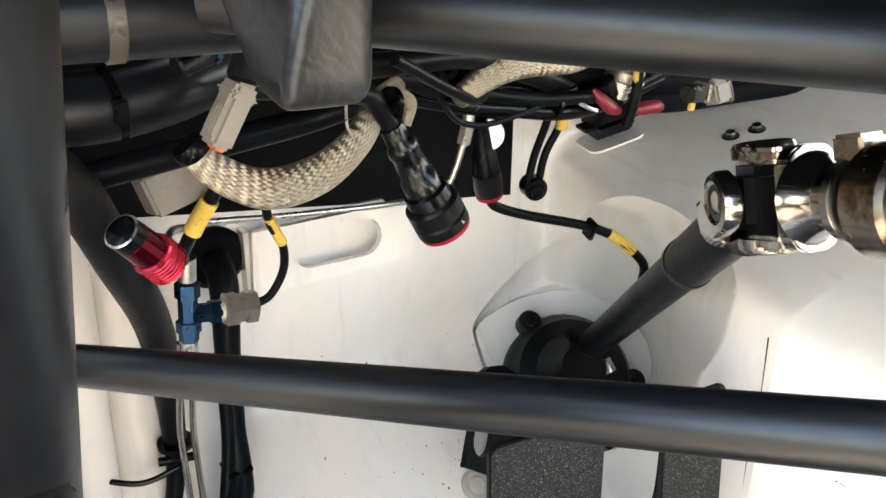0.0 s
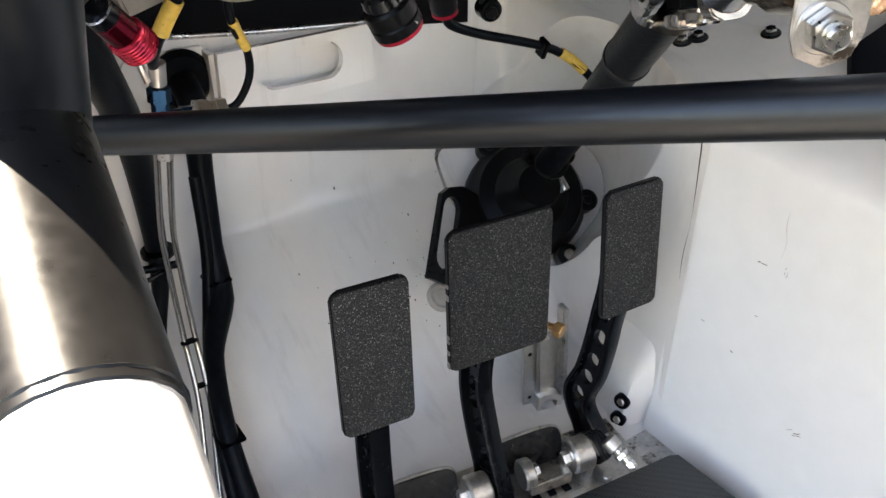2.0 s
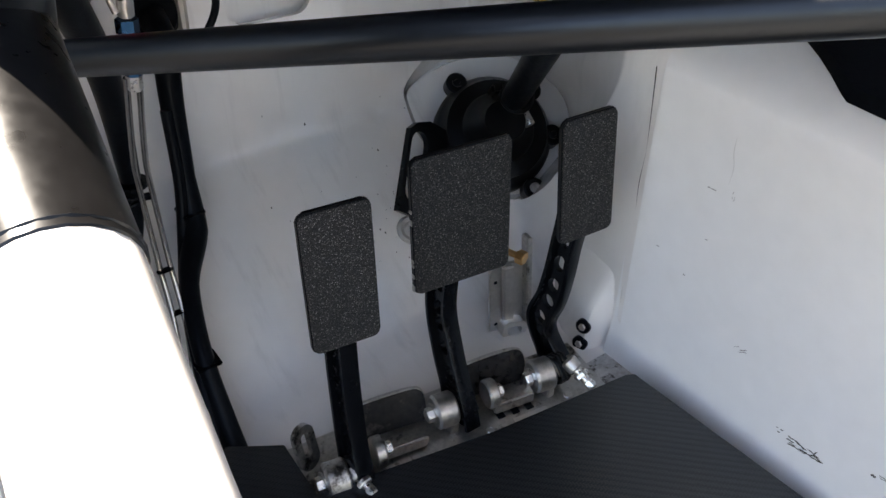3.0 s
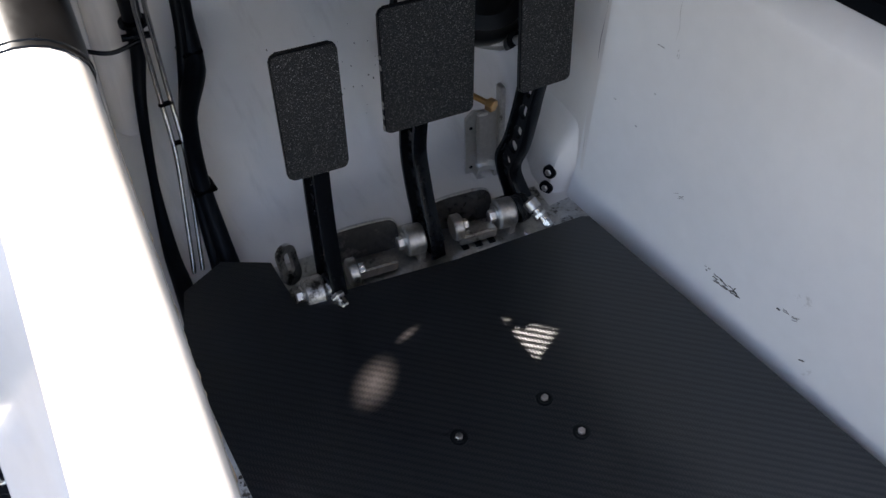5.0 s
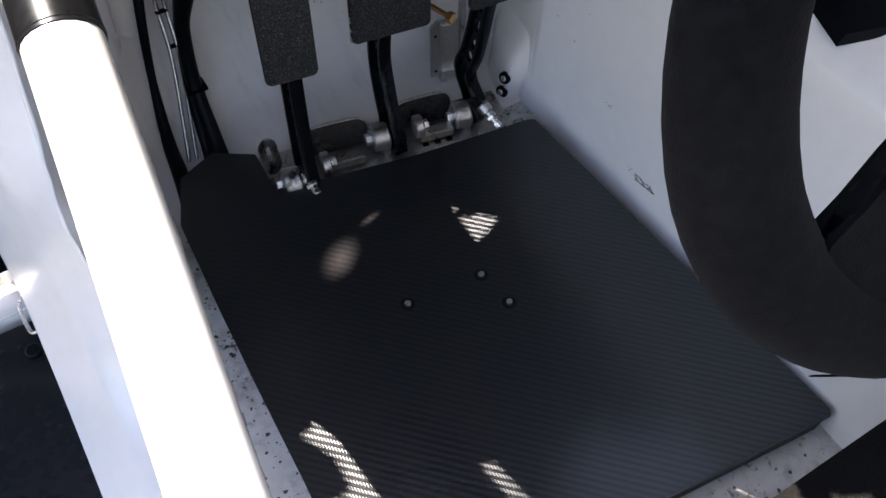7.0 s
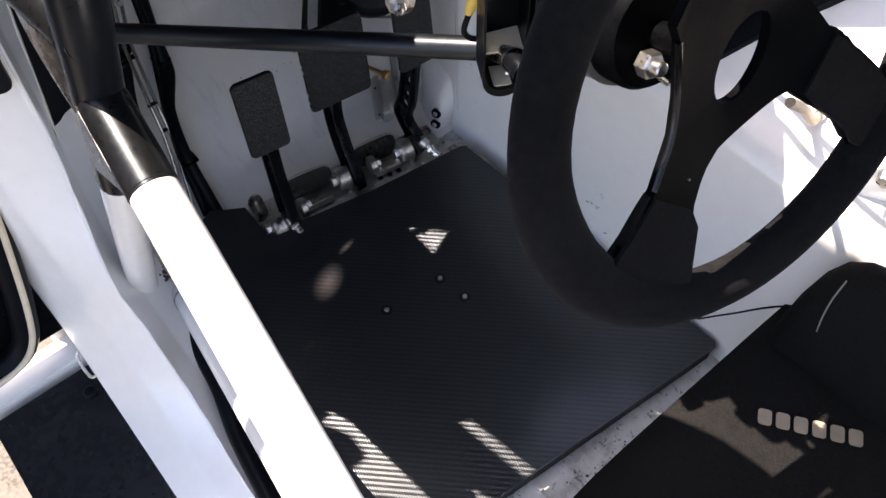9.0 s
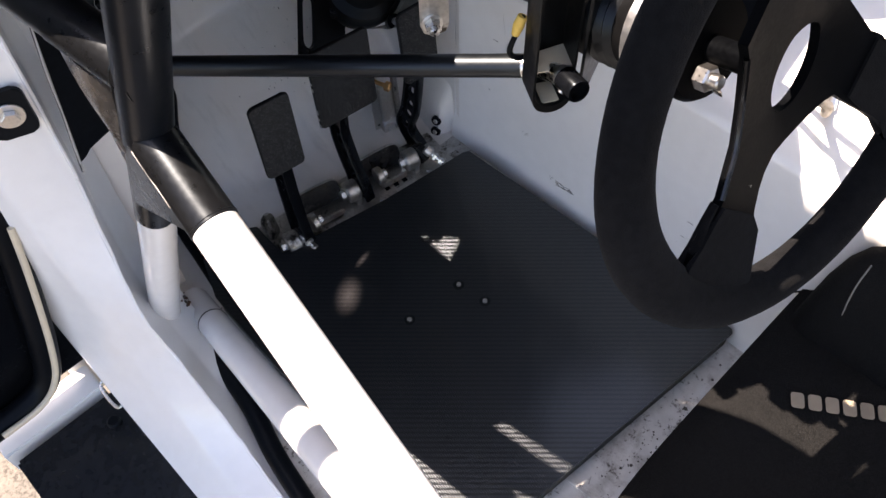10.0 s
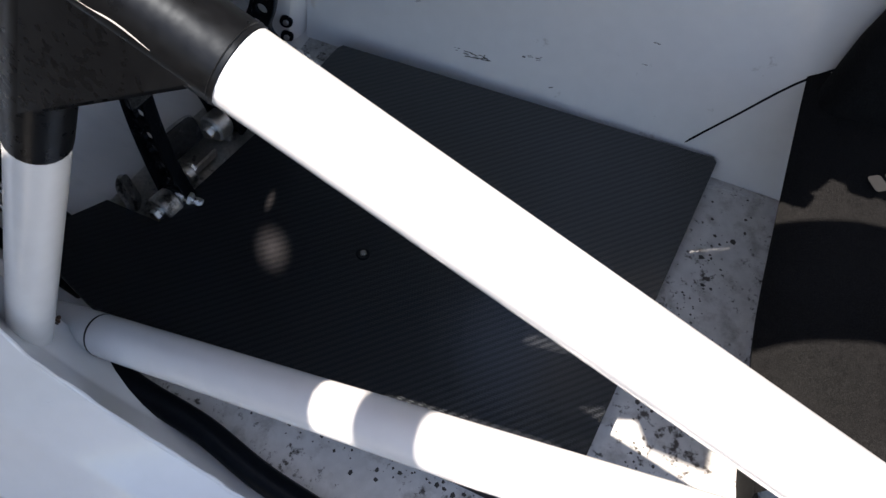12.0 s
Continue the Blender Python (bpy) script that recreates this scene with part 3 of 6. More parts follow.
# Roof out of view; its extent is chosen for the shade it throws.
tagged(slab("ceiling_roof", 0.03, 1.24, -1.1, -0.03, 1.12, 1.15, WHITE), "white painted underside of the unseen roof, sized for its shade", "roof", kind="structure")


# Door post and sill: outer edge, outer face, ridge, inner face, foot, station by station.
def door_post():
    st = [
        ((-0.115, 0.47, 0.62), (-0.075, 0.43, 0.62), (-0.006, 0.405, 0.62), (0.012, 0.425, 0.60), (0.03, 0.45, 0.58)),
        ((-0.115, 0.455, 0.33), (-0.075, 0.405, 0.33), (-0.012, 0.390, 0.33), (0.003, 0.412, 0.33), (0.022, 0.43, 0.33)),
        ((-0.115, 0.45, 0.20), (-0.075, 0.39, 0.20), (-0.025, 0.368, 0.205), (-0.006, 0.392, 0.20), (0.018, 0.42, 0.19)),
        ((-0.115, 0.44, 0.07), (-0.075, 0.37, 0.09), (-0.041, 0.319, 0.12), (-0.01, 0.365, 0.105), (0.022, 0.412, 0.085)),
        ((-0.115, 0.40, -0.02), (-0.075, 0.32, 0.02), (-0.0385, 0.272, 0.05), (-0.01, 0.305, 0.036), (0.02, 0.36, 0.03)),
        ((-0.115, 0.30, -0.05), (-0.075, 0.23, -0.018), (-0.04, 0.19, -0.003), (-0.008, 0.215, -0.017), (0.018, 0.26, -0.03)),
        ((-0.115, 0.16, -0.06), (-0.075, 0.12, -0.035), (-0.046, 0.10, -0.027), (-0.004, 0.11, -0.045), (0.02, 0.13, -0.05)),
        ((-0.115, -0.1, -0.065), (-0.075, -0.1, -0.045), (-0.05, -0.1, -0.036), (0.0, -0.1, -0.05), (0.02, -0.1, -0.055)),
        ((-0.115, -1.1, -0.065), (-0.075, -1.1, -0.045), (-0.05, -1.1, -0.036), (0.0, -1.1, -0.05), (0.02, -1.1, -0.055)),
    ]
    cols = [smooth_path([s[k] for s in st], 6) for k in range(5)]
    rows = []
    for i in range(len(cols[0])):
        q = [c[i] for c in cols]
        q[3] = q[3] + Vector((-0.006, 0, -0.008))
        rows.append([q[k].lerp(q[k + 1], f) for k in range(4) for f in (0.04, 0.12, 0.5, 0.88, 0.96)] + [q[4]])
        rows[-1].insert(0, q[0])
    rows = [[r[0] + Vector((0, 0.0, -0.1 if i > 14 else 0)) + Vector((0, 0.08 if i <= 14 else 0.02, 0))] + r for i, r in enumerate(rows)]
    post = ribbon(rows, WHITE, "wall_door_post")
    rs = random.Random(21)
    ridge = cols[2][2:44]
    part("weld_seam", sweep([q + Vector((rs.uniform(-0.0006, 0.0006), -0.0008, 0.0004)) for q in ridge], [rs.uniform(0.0012, 0.0023) for q in ridge], 8, 3), WHITE, post, "lumpy painted seam along the ridge")
    return post


tagged(door_post(), "white painted door post running down into the sill", "door post", kind="structure")
# Open door, mostly out of view, added to shade the sill and bars.
door = slab("door_1", -1.05, -0.112, 0.445, 0.485, -0.06, 0.74, PLASTIC)
tagged(door, "open front door with a black inner face, added to shade the sill", "door", kind="structure")
# Unseen upper parts, cut back near the hinge to pass sun to the floor.
part("door_top", box(0.905, 0.04, 0.1445, pose(-0.5975, 0.465, 0.8125), 0.004), PLASTIC, door, "black upper edge of the door")
part("window_frame", box(0.84, 0.03, 0.07, pose(-0.62, 0.465, 1.065), 0.004), PLASTIC, door, "black window frame")
part("window_post", box(0.03, 0.03, 0.17, pose(-1.03, 0.465, 0.957), 0.004), PLASTIC, door, "black window post")
tagged(slab("wall_skirt", -0.256, -0.1, -1.1, 0.42, -0.16, -0.12, SKIRT, 0.004), "glossy black panel along the foot of the sill", "side skirt", kind="structure")
tagged(slab("wall_skirt_front", -0.262, -0.118, 0.429, 0.476, -0.16, -0.113, WHITE, 0.002), "white painted strip ahead of the black skirt", "side skirt", kind="structure")
tagged(slab("wall_fender", -0.14, -0.10, 0.485, 1.2, -0.2, 0.62, WHITE), "white painted front wing beside the door opening", "wing", kind="structure")
tagged(slab("wall_kick", -0.01, 0.045, 0.43, 0.74, -0.05, 0.62, SHELL), "white painted side panel of the footwell", "side panel", kind="structure")

# ---- floor panel ----
panel_outline = [(0.035, -0.092), (0.474, -0.136), (0.479, -0.131), (0.456, 0.302), (0.449, 0.306), (0.311, 0.322), (0.155, 0.352), (0.158, 0.412), (0.118, 0.438), (0.075, 0.42), (0.052, 0.36), (0.047, 0.25), (0.044, 0.15), (0.042, 0.05)]
floor_panel = thing("floor_panel", (0.25, 0.1, -0.004), "black twill carbon fibre floor panel under the pedals", "floor panel")
put("sheet", prism(panel_outline, -0.004, 0.0, bevel=0.0008), CARBON, floor_panel)
put("edge_board", prism([(x * 0.985 + 0.003, y * 0.985) for x, y in panel_outline], -0.029, -0.0045), RUBBER, floor_panel, "black backing under the panel")
for x, y in ((0.205, 0.159), (0.285, 0.152), (0.291, 0.111)):
    w = put("washer", lathe([(0, 0.0072), (0.0004, 0.0072), (0.0008, 0.0055), (0.0003, 0.0045)], (x, y, 0.0), (x, y, 1)), BLACKSTEEL, floor_panel, "recessed washer")
    part("screw", hexnut((x, y, 0.0005), (x, y, 0.0032), 0.0032), STEEL, w, "bright screw head")


# ---- pedals ----
def pad_pose(c, yaw, tilt):
    """A pose whose x runs across the pad, y up it, and z out of its face towards the driver."""
    return pose(*c, 90 - tilt, 0, yaw)


def pedal(name, c, w, h, yaw, tilt, arm, label, taper=0.0, deep=0.0145):
    t = thing(name, (c[0], c[1], -0.02), label, "pedal", "pedals of the pedal box")
    m = pad_pose(c, yaw, tilt)
    o = [(x * (1 + taper * y / h), y) for x, y in rounded(w, h, 0.006)]
    put("pad", prism(o, -0.0035, 0, m, 0.0009), BLACKSTEEL, t, "black steel pad with worn edges")
    o = [(x * (1 + taper * y / h), y) for x, y in rounded(w - 0.002, h - 0.002, 0.0055)]
    put("grip_tape", prism(o, 0.0002, 0.0014, m), GRIP, t, "coarse black grip tape")
    rp = random.Random(int(c[0] * 1000))
    for k in range(6 if w > 0.08 else 0):
        yy = rp.uniform(-0.45, 0.48) * h
        put("worn_edge", prism(rounded(0.001, rp.uniform(0.002, 0.008), 0.0004, 2), -0.003, 0.0004, m @ pose(-w / 2 * (1 + taper * yy / h) - 0.0001, yy, 0)), STEEL, t, "bare metal where the edge is worn")
    # the arm: an I section, its web pierced by a row of holes, a flange along the front and the back
    path = smooth_path(arm, 6)
    n = len(path)
    half = np.interp(np.linspace(0, 1, n), (0, 0.3, 0.75, 0.9, 1), (0.0125, deep * 0.9, deep, deep * 1.15, 0.0165)).tolist()
    zs, xs = [q.z for q in path], [q.x for q in path]
    L, R, mids = [], [], []
    for i, q in enumerate(path):
        tan = (path[min(i + 1, n - 1)] - path[max(i - 1, 0)])
        tan = Vector((tan.y, tan.z)).normalized()
        side = Vector((-tan.y, tan.x))
        c = Vector((q.y, q.z))
        L.append(c + side * half[i])
        R.append(c - side * half[i])
        mids.append((c, tan))
    length = [0.0]
    for i in range(1, n):
        length.append(length[-1] + (mids[i][0] - mids[i - 1][0]).length)
    holes = []
    d = 0.012
    while d < length[-1] - 0.02:
        i = next(k for k in range(n) if length[k] >= d)
        c, tan = mids[i]
        turn = math.degrees(math.atan2(tan.y, tan.x))
        holes.append(ellipse(0.0072, min(0.0072, half[i] - 0.0052), 14, c.x, c.y, turn))
        d += 0.0215
    to_yz = Matrix(((0, 0, 1, 0), (1, 0, 0, 0), (0, 1, 0, 0), (0, 0, 0, 1)))
    order = np.argsort(zs)

    def bend(bm):
        for v in bm.verts:
            v.co.x += float(np.interp(v.co.z, np.array(zs)[order], np.array(xs)[order]))
        return bm

    outline = [tuple(q) for q in L] + [tuple(q) for q in R[::-1]]
    a = put("arm", bend(plate(outline, holes, -0.0026, 0.0026, to_yz)), PLASTIC, t, "black arm with a row of lightening holes")
    for edge, inward in ((L, R), (R, L)):
        bm = bmesh.new()
        rows = []
        for p, q in zip(edge, inward):
            inn = (q - p).normalized() * 0.0034
            rows.append([bm.verts.new((x, w.x, w.y)) for x, w in ((-0.0072, p), (-0.0062, p - inn * 0.2), (0.0062, p - inn * 0.2), (0.0072, p), (0.0072, p + inn), (-0.0072, p + inn))])
        for i in range(n - 1):
            for k in range(6):
                bm.faces.new((rows[i][k], rows[i][(k + 1) % 6], rows[i + 1][(k + 1) % 6], rows[i + 1][k]))
        bm.faces.new(rows[0])
        bm.faces.new(rows[-1][::-1])
        part("flange", bend(bm), PLASTIC, a, "rounded flange of the arm")
    return t


pedal("clutch_pedal", (0.193, 0.353, 0.1975), 0.051, 0.113, -8, 3, [(0.2, 0.3765, 0.2), (0.2, 0.377, 0.15), (0.199, 0.375, 0.09), (0.197, 0.368, 0.04), (0.195, 0.36, 0.01), (0.194, 0.352, -0.018)], "narrow black clutch pedal with a grip tape pad")
pedal("brake_pedal", (0.3145, 0.381, 0.1845), 0.086, 0.119, -7, 3, [(0.315, 0.405, 0.185), (0.314, 0.404, 0.13), (0.312, 0.405, 0.08), (0.308, 0.388, 0.04), (0.306, 0.372, 0.01), (0.3045, 0.36, -0.021)], "wide black brake pedal with a grip tape pad")
pedal("throttle_pedal", (0.4135, 0.350, 0.2), 0.054, 0.107, -4, 6, [(0.42, 0.368, 0.225), (0.422, 0.368, 0.16), (0.4185, 0.37, 0.12), (0.4135, 0.369, 0.0946), (0.411, 0.373, 0.064), (0.4085, 0.3805, 0.0385), (0.412, 0.379, 0.017), (0.415, 0.366, -0.004)], "narrow black throttle pedal with a grip tape pad", deep=0.0132)

base = thing("pedal_base", (0.29, 0.37, -0.03), "grimy aluminium base plate that carries the pedals", "pedal base")
put("plate", prism([(0.14, 0.352), (0.30, 0.326), (0.44, 0.312), (0.452, 0.385), (0.30, 0.408), (0.15, 0.425)], -0.029, -0.021, bevel=0.001), GRIME, base)
for x0, x1, y0, y1 in ((0.212, 0.284, 0.402, 0.388), (0.322, 0.388, 0.388, 0.376)):
    cv = put("cover", prism(rounded(x1 - x0, 0.04, 0.011), -0.002, 0.002, basis(((x0 + x1) / 2, (y0 + y1) / 2, -0.01), (x1 - x0, y1 - y0, 0), (0, 0.35, 1)), 0.0008), DARKALU, base, "dark smoked cover between two pedals")
    m = basis(((x0 + x1) / 2, (y0 + y1) / 2 - 0.001, -0.015), (x1 - x0, y1 - y0, 0), (0, 0.35, 1))
    w = (x1 - x0) / 2
    part("rim", sweep([m @ Vector(q) for q in ((-w, -0.02, 0), (-w + 0.002, 0.018, 0), (-w + 0.012, 0.0255, 0), (w - 0.012, 0.0255, 0), (w - 0.001, 0.016, 0), (w, -0.01, 0))], 0.0016, 8, 6), GRIME, cv, "bright worn edge")
    put("cross_block", box(0.04, 0.014, 0.012, pose((x0 + x1) / 2 - 0.002, (y0 + y1) / 2 - 0.03, -0.013, 0, 0, -10), 0.0015), GRIME, base, "machined block in front of the cover")
for px, py in ((0.178, 0.358), (0.291, 0.368), (0.388, 0.352)):
    h = put("pivot_housing", rod((px - 0.011, py + 0.002, -0.002), (px + 0.008, py - 0.002, -0.002), 0.0155, 0.002, 28), GRIME, base, "round aluminium pivot bearing")
    part("pivot_washer", rod((px - 0.0125, py + 0.002, -0.002), (px - 0.0105, py + 0.002, -0.002), 0.0095, 0.0005, 24), STEEL, h, "bright washer")
    part("pivot_bolt", hexnut((px - 0.0185, py + 0.003, -0.002), (px - 0.012, py + 0.002, -0.002), 0.0068), STEEL, h, "hex head of the pivot bolt")
    part("spring", sweep([(px + 0.0095 + 0.0009 * k, py - 0.002 + 0.0145 * math.cos(k * 1.57), -0.002 + 0.0145 * math.sin(k * 1.57)) for k in range(15)], 0.0019, 8, 3), BLACKSTEEL, h, "dark return spring coil")
    put("pivot_lug", prism([(-0.013, -0.022), (0.013, -0.022), (0.014, 0.0), (0.008, 0.013), (-0.008, 0.013), (-0.014, 0.0)], -0.004, 0.004, basis((px + 0.001, py, -0.004), (0, 1, 0), (0, 0, 1)), 0.001), GRIME, base, "upright lug under the pivot")
for px, py in ((0.214, 0.364), (0.33, 0.362)):
    pc = put("pivot_cap", rod((px, py, -0.003), (px + 0.01, py - 0.002, -0.003), 0.0135, 0.0015, 24), GRIME, base, "far end of the pivot")
    part("pivot_nut", hexnut((px + 0.009, py - 0.002, -0.003), (px + 0.0165, py - 0.003, -0.003), 0.0062), STEEL, pc, "hex nut")
for (x, y, z), (dx, dy, dz) in (((0.19, 0.352, 0.004), (0.003, -0.024, -0.006)), ((0.408, 0.339, 0.012), (0.008, -0.024, -0.016))):
    a, d = Vector((x, y, z)), Vector((dx, dy, dz))
    cl = put("clevis", rod(a + d * -0.1, a + d * 0.3, 0.0075, 0.0015, 20), GRIME, base, "bright adjuster barrel")
    part("clevis_bolt", rod(a + d * 0.25, a + d, 0.0042, 0.0006, 16), STEEL, cl, "threaded stud")
    part("clevis_nut", hexnut(a + d * 0.42, a + d * 0.6, 0.007), STEEL, cl, "lock nut")
    part("stud_tip", rod(a + d * 0.75, a + d * 1.02, 0.0048, 0.0008, 6), STEEL, cl, "hex tip")
for x, y in ((0.352, 0.352), (0.366, 0.349), (0.338, 0.355)):
    put("base_slot", box(0.007, 0.022, 0.0012, pose(x, y, -0.0203, 0, 0, -8)), RUBBER, base, "dark slot in the plate")
put("maker_plate", box(0.034, 0.007, 0.0008, pose(0.36, 0.332, -0.0205, 0, 0, -8), 0.0002), STEEL, base, "small pale stamped bar")
for x in (0.235, 0.262, 0.318, 0.402, 0.43):
    bo = Vector((x, 0.345 - 0.09 * (x - 0.235), -0.021))
    put("base_screw", rod(bo, bo + Vector((0, 0, 0.003)), 0.0042, 0.0008, 14), STEEL, base, "dirty screw head")
put("slotted_tab", plate(rounded(0.021, 0.045, 0.01), [rounded(0.008, 0.024, 0.0039, 4, 0, 0.003)], -0.0025, 0.0025, basis((0.168, 0.392, 0.009), (0.9, 0.3, 0), (0, 0.2, 1))), GRIME, base, "grimy slotted tab behind the clutch")

stop = thing("throttle_stop", (0.415, 0.45, -0.03), "slim aluminium throttle stop bracket with a brass bolt", "bracket")
SM2 = basis((0.4128, 0.4522, 0.0), (1, -0.25, 0), (0, 0.114, 1))
put("bracket", plate([(-0.0065, -0.044), (0.034, -0.044), (0.034, 0.044), (0.002, 0.046), (-0.0065, 0.038)], [ellipse(0.0024, 0.0024, 12, 0.0, 0.026), ellipse(0.0024, 0.0024, 12, 0.0, -0.024)], -0.002, 0.002, SM2), ALU, stop)
put("raised_leg", box(0.012, 0.074, 0.007, SM2 @ pose(0.0115, 0.008, 0.005), 0.0015), ALU, stop, "raised leg of the bracket")
put("raised_leg", box(0.006, 0.104, 0.014, SM2 @ pose(0.032, 0.022, 0.005), 0.0012), GRIME, stop, "tall side leg of the bracket")
put("clip", plate(rounded(0.026, 0.021, 0.007), [rounded(0.016, 0.01, 0.004)], 0.002, 0.014, SM2 @ pose(0.0155, -0.028, 0.0, 0, 0, -12)), ALU, stop, "bent clip at the bracket's foot")
for x, y in ((0.0, 0.026), (0.0, -0.024)):
    put("rivet", rod(SM2 @ Vector((x, y, -0.001)), SM2 @ Vector((x, y, 0.001)), 0.0022, 0.0, 10), BLACKSTEEL, stop, "dark rivet")
put("stop_bolt", rod((0.386, 0.468, 0.089), (0.4065, 0.412, 0.0862), 0.0031, 0.0, 14), BRASS, stop, "brass stop bolt")
put("bolt_head", hexnut((0.405, 0.416, 0.0864), (0.408, 0.408, 0.086), 0.0068), BRASS, stop, "brass hex head")
rows = []
for y, k in ((0.3625, 0.0), (0.367, 0.3), (0.372, 0.7), (0.378, 0.95), (0.386, 1.0), (0.41, 1.0), (0.435, 0.8), (0.46, 0.3), (0.48, 0.0)):
    side = 0.493 + 0.2 * max(0.0, y - 0.3625)
    rows.append([(side + 0.012, y, 0.085)] + [(side - d * k, y, z) for d, z in ((0.0, 0.08), (0.004, 0.06), (0.012, 0.04), (0.021, 0.022), (0.0265, 0.005), (0.0295, -0.012), (0.0315, -0.024), (0.037, -0.035))])
tagged(ribbon(rows, SHELL, "trim_side_flange"), "white painted swelling in the footwell corner", "flange", kind="structure")
for x, y, z in ((0.4675, 0.3815, -0.0065), (0.4645, 0.3805, -0.0265)):
    sb = thing("side_bolt", (x, y, z), "dark bolt with a washer in the footwell side", "bolt", "bolts in the footwell side")
    o, n = Vector((x, y, z)), Vector((-0.93, -0.3, 0.2)).normalized()
    put("washer", rod(o - n * 0.006, o + n * 0.002, 0.0078, 0.001), RUBBER, sb)
    put("head", rod(o + n * 0.0015, o + n * 0.0042, 0.0038, 0.0008, 6), STEEL, sb)

# ---- steering ----
UJ = Vector((0.352, 0.285, 0.427))
shaft = thing("steering_shaft", tuple(AX_P), "black lower steering shaft with a polished universal joint", "steering shaft")
SH_D = (Vector((0.523, 0.569, 0.1475)) - UJ).normalized()
bottom = UJ + SH_D * 0.475
put("lower_tube", rod(bottom, UJ + SH_D * 0.12, 0.0142, 0.001), RUBBER, shaft)
put("upper_tube", rod(UJ + SH_D * 0.125, UJ + SH_D * 0.035, 0.0158, 0.001), RUBBER, shaft)
put("collar", lathe([(0, 0.0145), (0.002, 0.0166), (0.006, 0.0166), (0.008, 0.0145)], UJ + SH_D * 0.128, UJ), BLACKSTEEL, shaft)
CL = UJ + SH_D * 0.455
put("pinch_clamp", lathe([(0, 0.017), (0.002, 0.019), (0.024, 0.019), (0.027, 0.016)], CL, CL - AX_D, 24), BLACKSTEEL, shaft, "black pinch clamp round the shaft")
put("pinch_bolt", hexnut(CL - AX_D * 0.012 + AX_U * 0.006 - AX_V * 0.012, CL - AX_D * 0.012 + AX_U * 0.012 - AX_V * 0.03, 0.006), STEEL, shaft, "worn hex bolt of the clamp")
put("clamp_ear", box(0.018, 0.012, 0.02, basis(CL - AX_D * 0.013 - AX_U * 0.016 + AX_V * 0.012, AX_U, AX_V), 0.003), BLACKSTEEL, shaft, "black ear of the clamp")
COL_D = Vector((-0.068, -0.325, 0.113)).normalized()
UP_S = (Vector((0.05, 0.3, 1.0)) - COL_D * Vector((0.05, 0.3, 1.0)).dot(COL_D)).normalized()
LOW_S = SH_D.cross(UP_S).normalized()


def joint_yoke(name, d, s, wide, reach):
    """A forged C-shaped fork: two ears that reach along d past the joint's centre, one on each side along s, a rounded back and a collar."""
    bm = bmesh.new()
    m = basis(UJ, d, d.cross(s))
    tip = [(reach - wide + wide * math.cos(radians(a)), wide * math.sin(radians(a))) for a in range(-80, 81, 16)]
    for q in (-1, 1):
        prism([(-0.024, -wide * 0.75), (-0.018, -wide)] + tip + [(-0.018, wide), (-0.024, wide * 0.75)], q * 0.02 - 0.0036, q * 0.02 + 0.0036, m, 0.0022, bm)
    prism(rounded(wide * 2, 0.047, 0.0085, 6), -0.0045, 0.0045, basis(UJ - d * 0.0262, d.cross(s), s), 0.0022, bm)
    lathe([(0, 0.0143), (0.005, 0.016), (0.0095, 0.0195), (0.0125, 0.0212), (0.0128, 0.012)], UJ - d * 0.0425, UJ, 28, bm)
    lathe([(0, 0.0125), (0.002, 0.0142), (0.016, 0.0142), (0.02, 0.0148), (0.024, 0.0155)], UJ - d * 0.055, UJ, 28, bm)
    for q in (-1, 1):
        lathe([(0, 0.0148), (0.005, 0.0148), (0.0072, 0.0135), (0.0078, 0.0105), (0.0065, 0.0088)], UJ + s * q * 0.0185, UJ + s * q, 28, bm)
    y = put(name, bm, YOKE, shaft, "polished steel yoke")
    for q in (-1, 1):
        part("bearing_cap", lathe([(0, 0.0088), (0.0012, 0.0088), (0.0012, 0.0055), (0.0004, 0.005)], UJ + s * q * 0.0238, UJ + s * q, 20), BLACKSTEEL, y, "dark bearing cap")
    return y


joint_yoke("lower_yoke", -SH_D, LOW_S, 0.0145, 0.0135)
joint_yoke("upper_yoke", -COL_D, UP_S, 0.0135, 0.0125)
bm = rod(UJ - UP_S * 0.022, UJ + UP_S * 0.022, 0.0072, 0.001, 18)
rod(UJ - LOW_S * 0.022, UJ + LOW_S * 0.022, 0.0072, 0.001, 18, bm)
box(0.031, 0.03, 0.03, basis(UJ, UP_S, LOW_S), 0.005, bm)
put("cross_pin", bm, BLACKSTEEL, shaft, "dark cross of the joint")
put("splined_stub", rod(UJ + COL_D * 0.048, UJ + COL_D * 0.07, 0.0115, 0.001, 20), STEEL, shaft, "splined stub")
put("paint_mark", box(0.009, 0.006, 0.001, basis(UJ + COL_D * 0.044 - Vector((0.0135, 0.006, -0.003)), COL_D, UP_S), 0.0002), YELLOW, shaft, "yellow paint mark")
put("end_ring", lathe([(0, 0.015), (0.002, 0.0185), (0.006, 0.0185), (0.008, 0.0155)], UJ + COL_D * 0.05, UJ + COL_D), CHROME, shaft, "polished end ring")
put("pinch_block", box(0.016, 0.012, 0.014, basis(UJ + COL_D * 0.056 + UP_S * 0.021, COL_D, UP_S), 0.0015), BROWNED, shaft, "pinch bolt block")

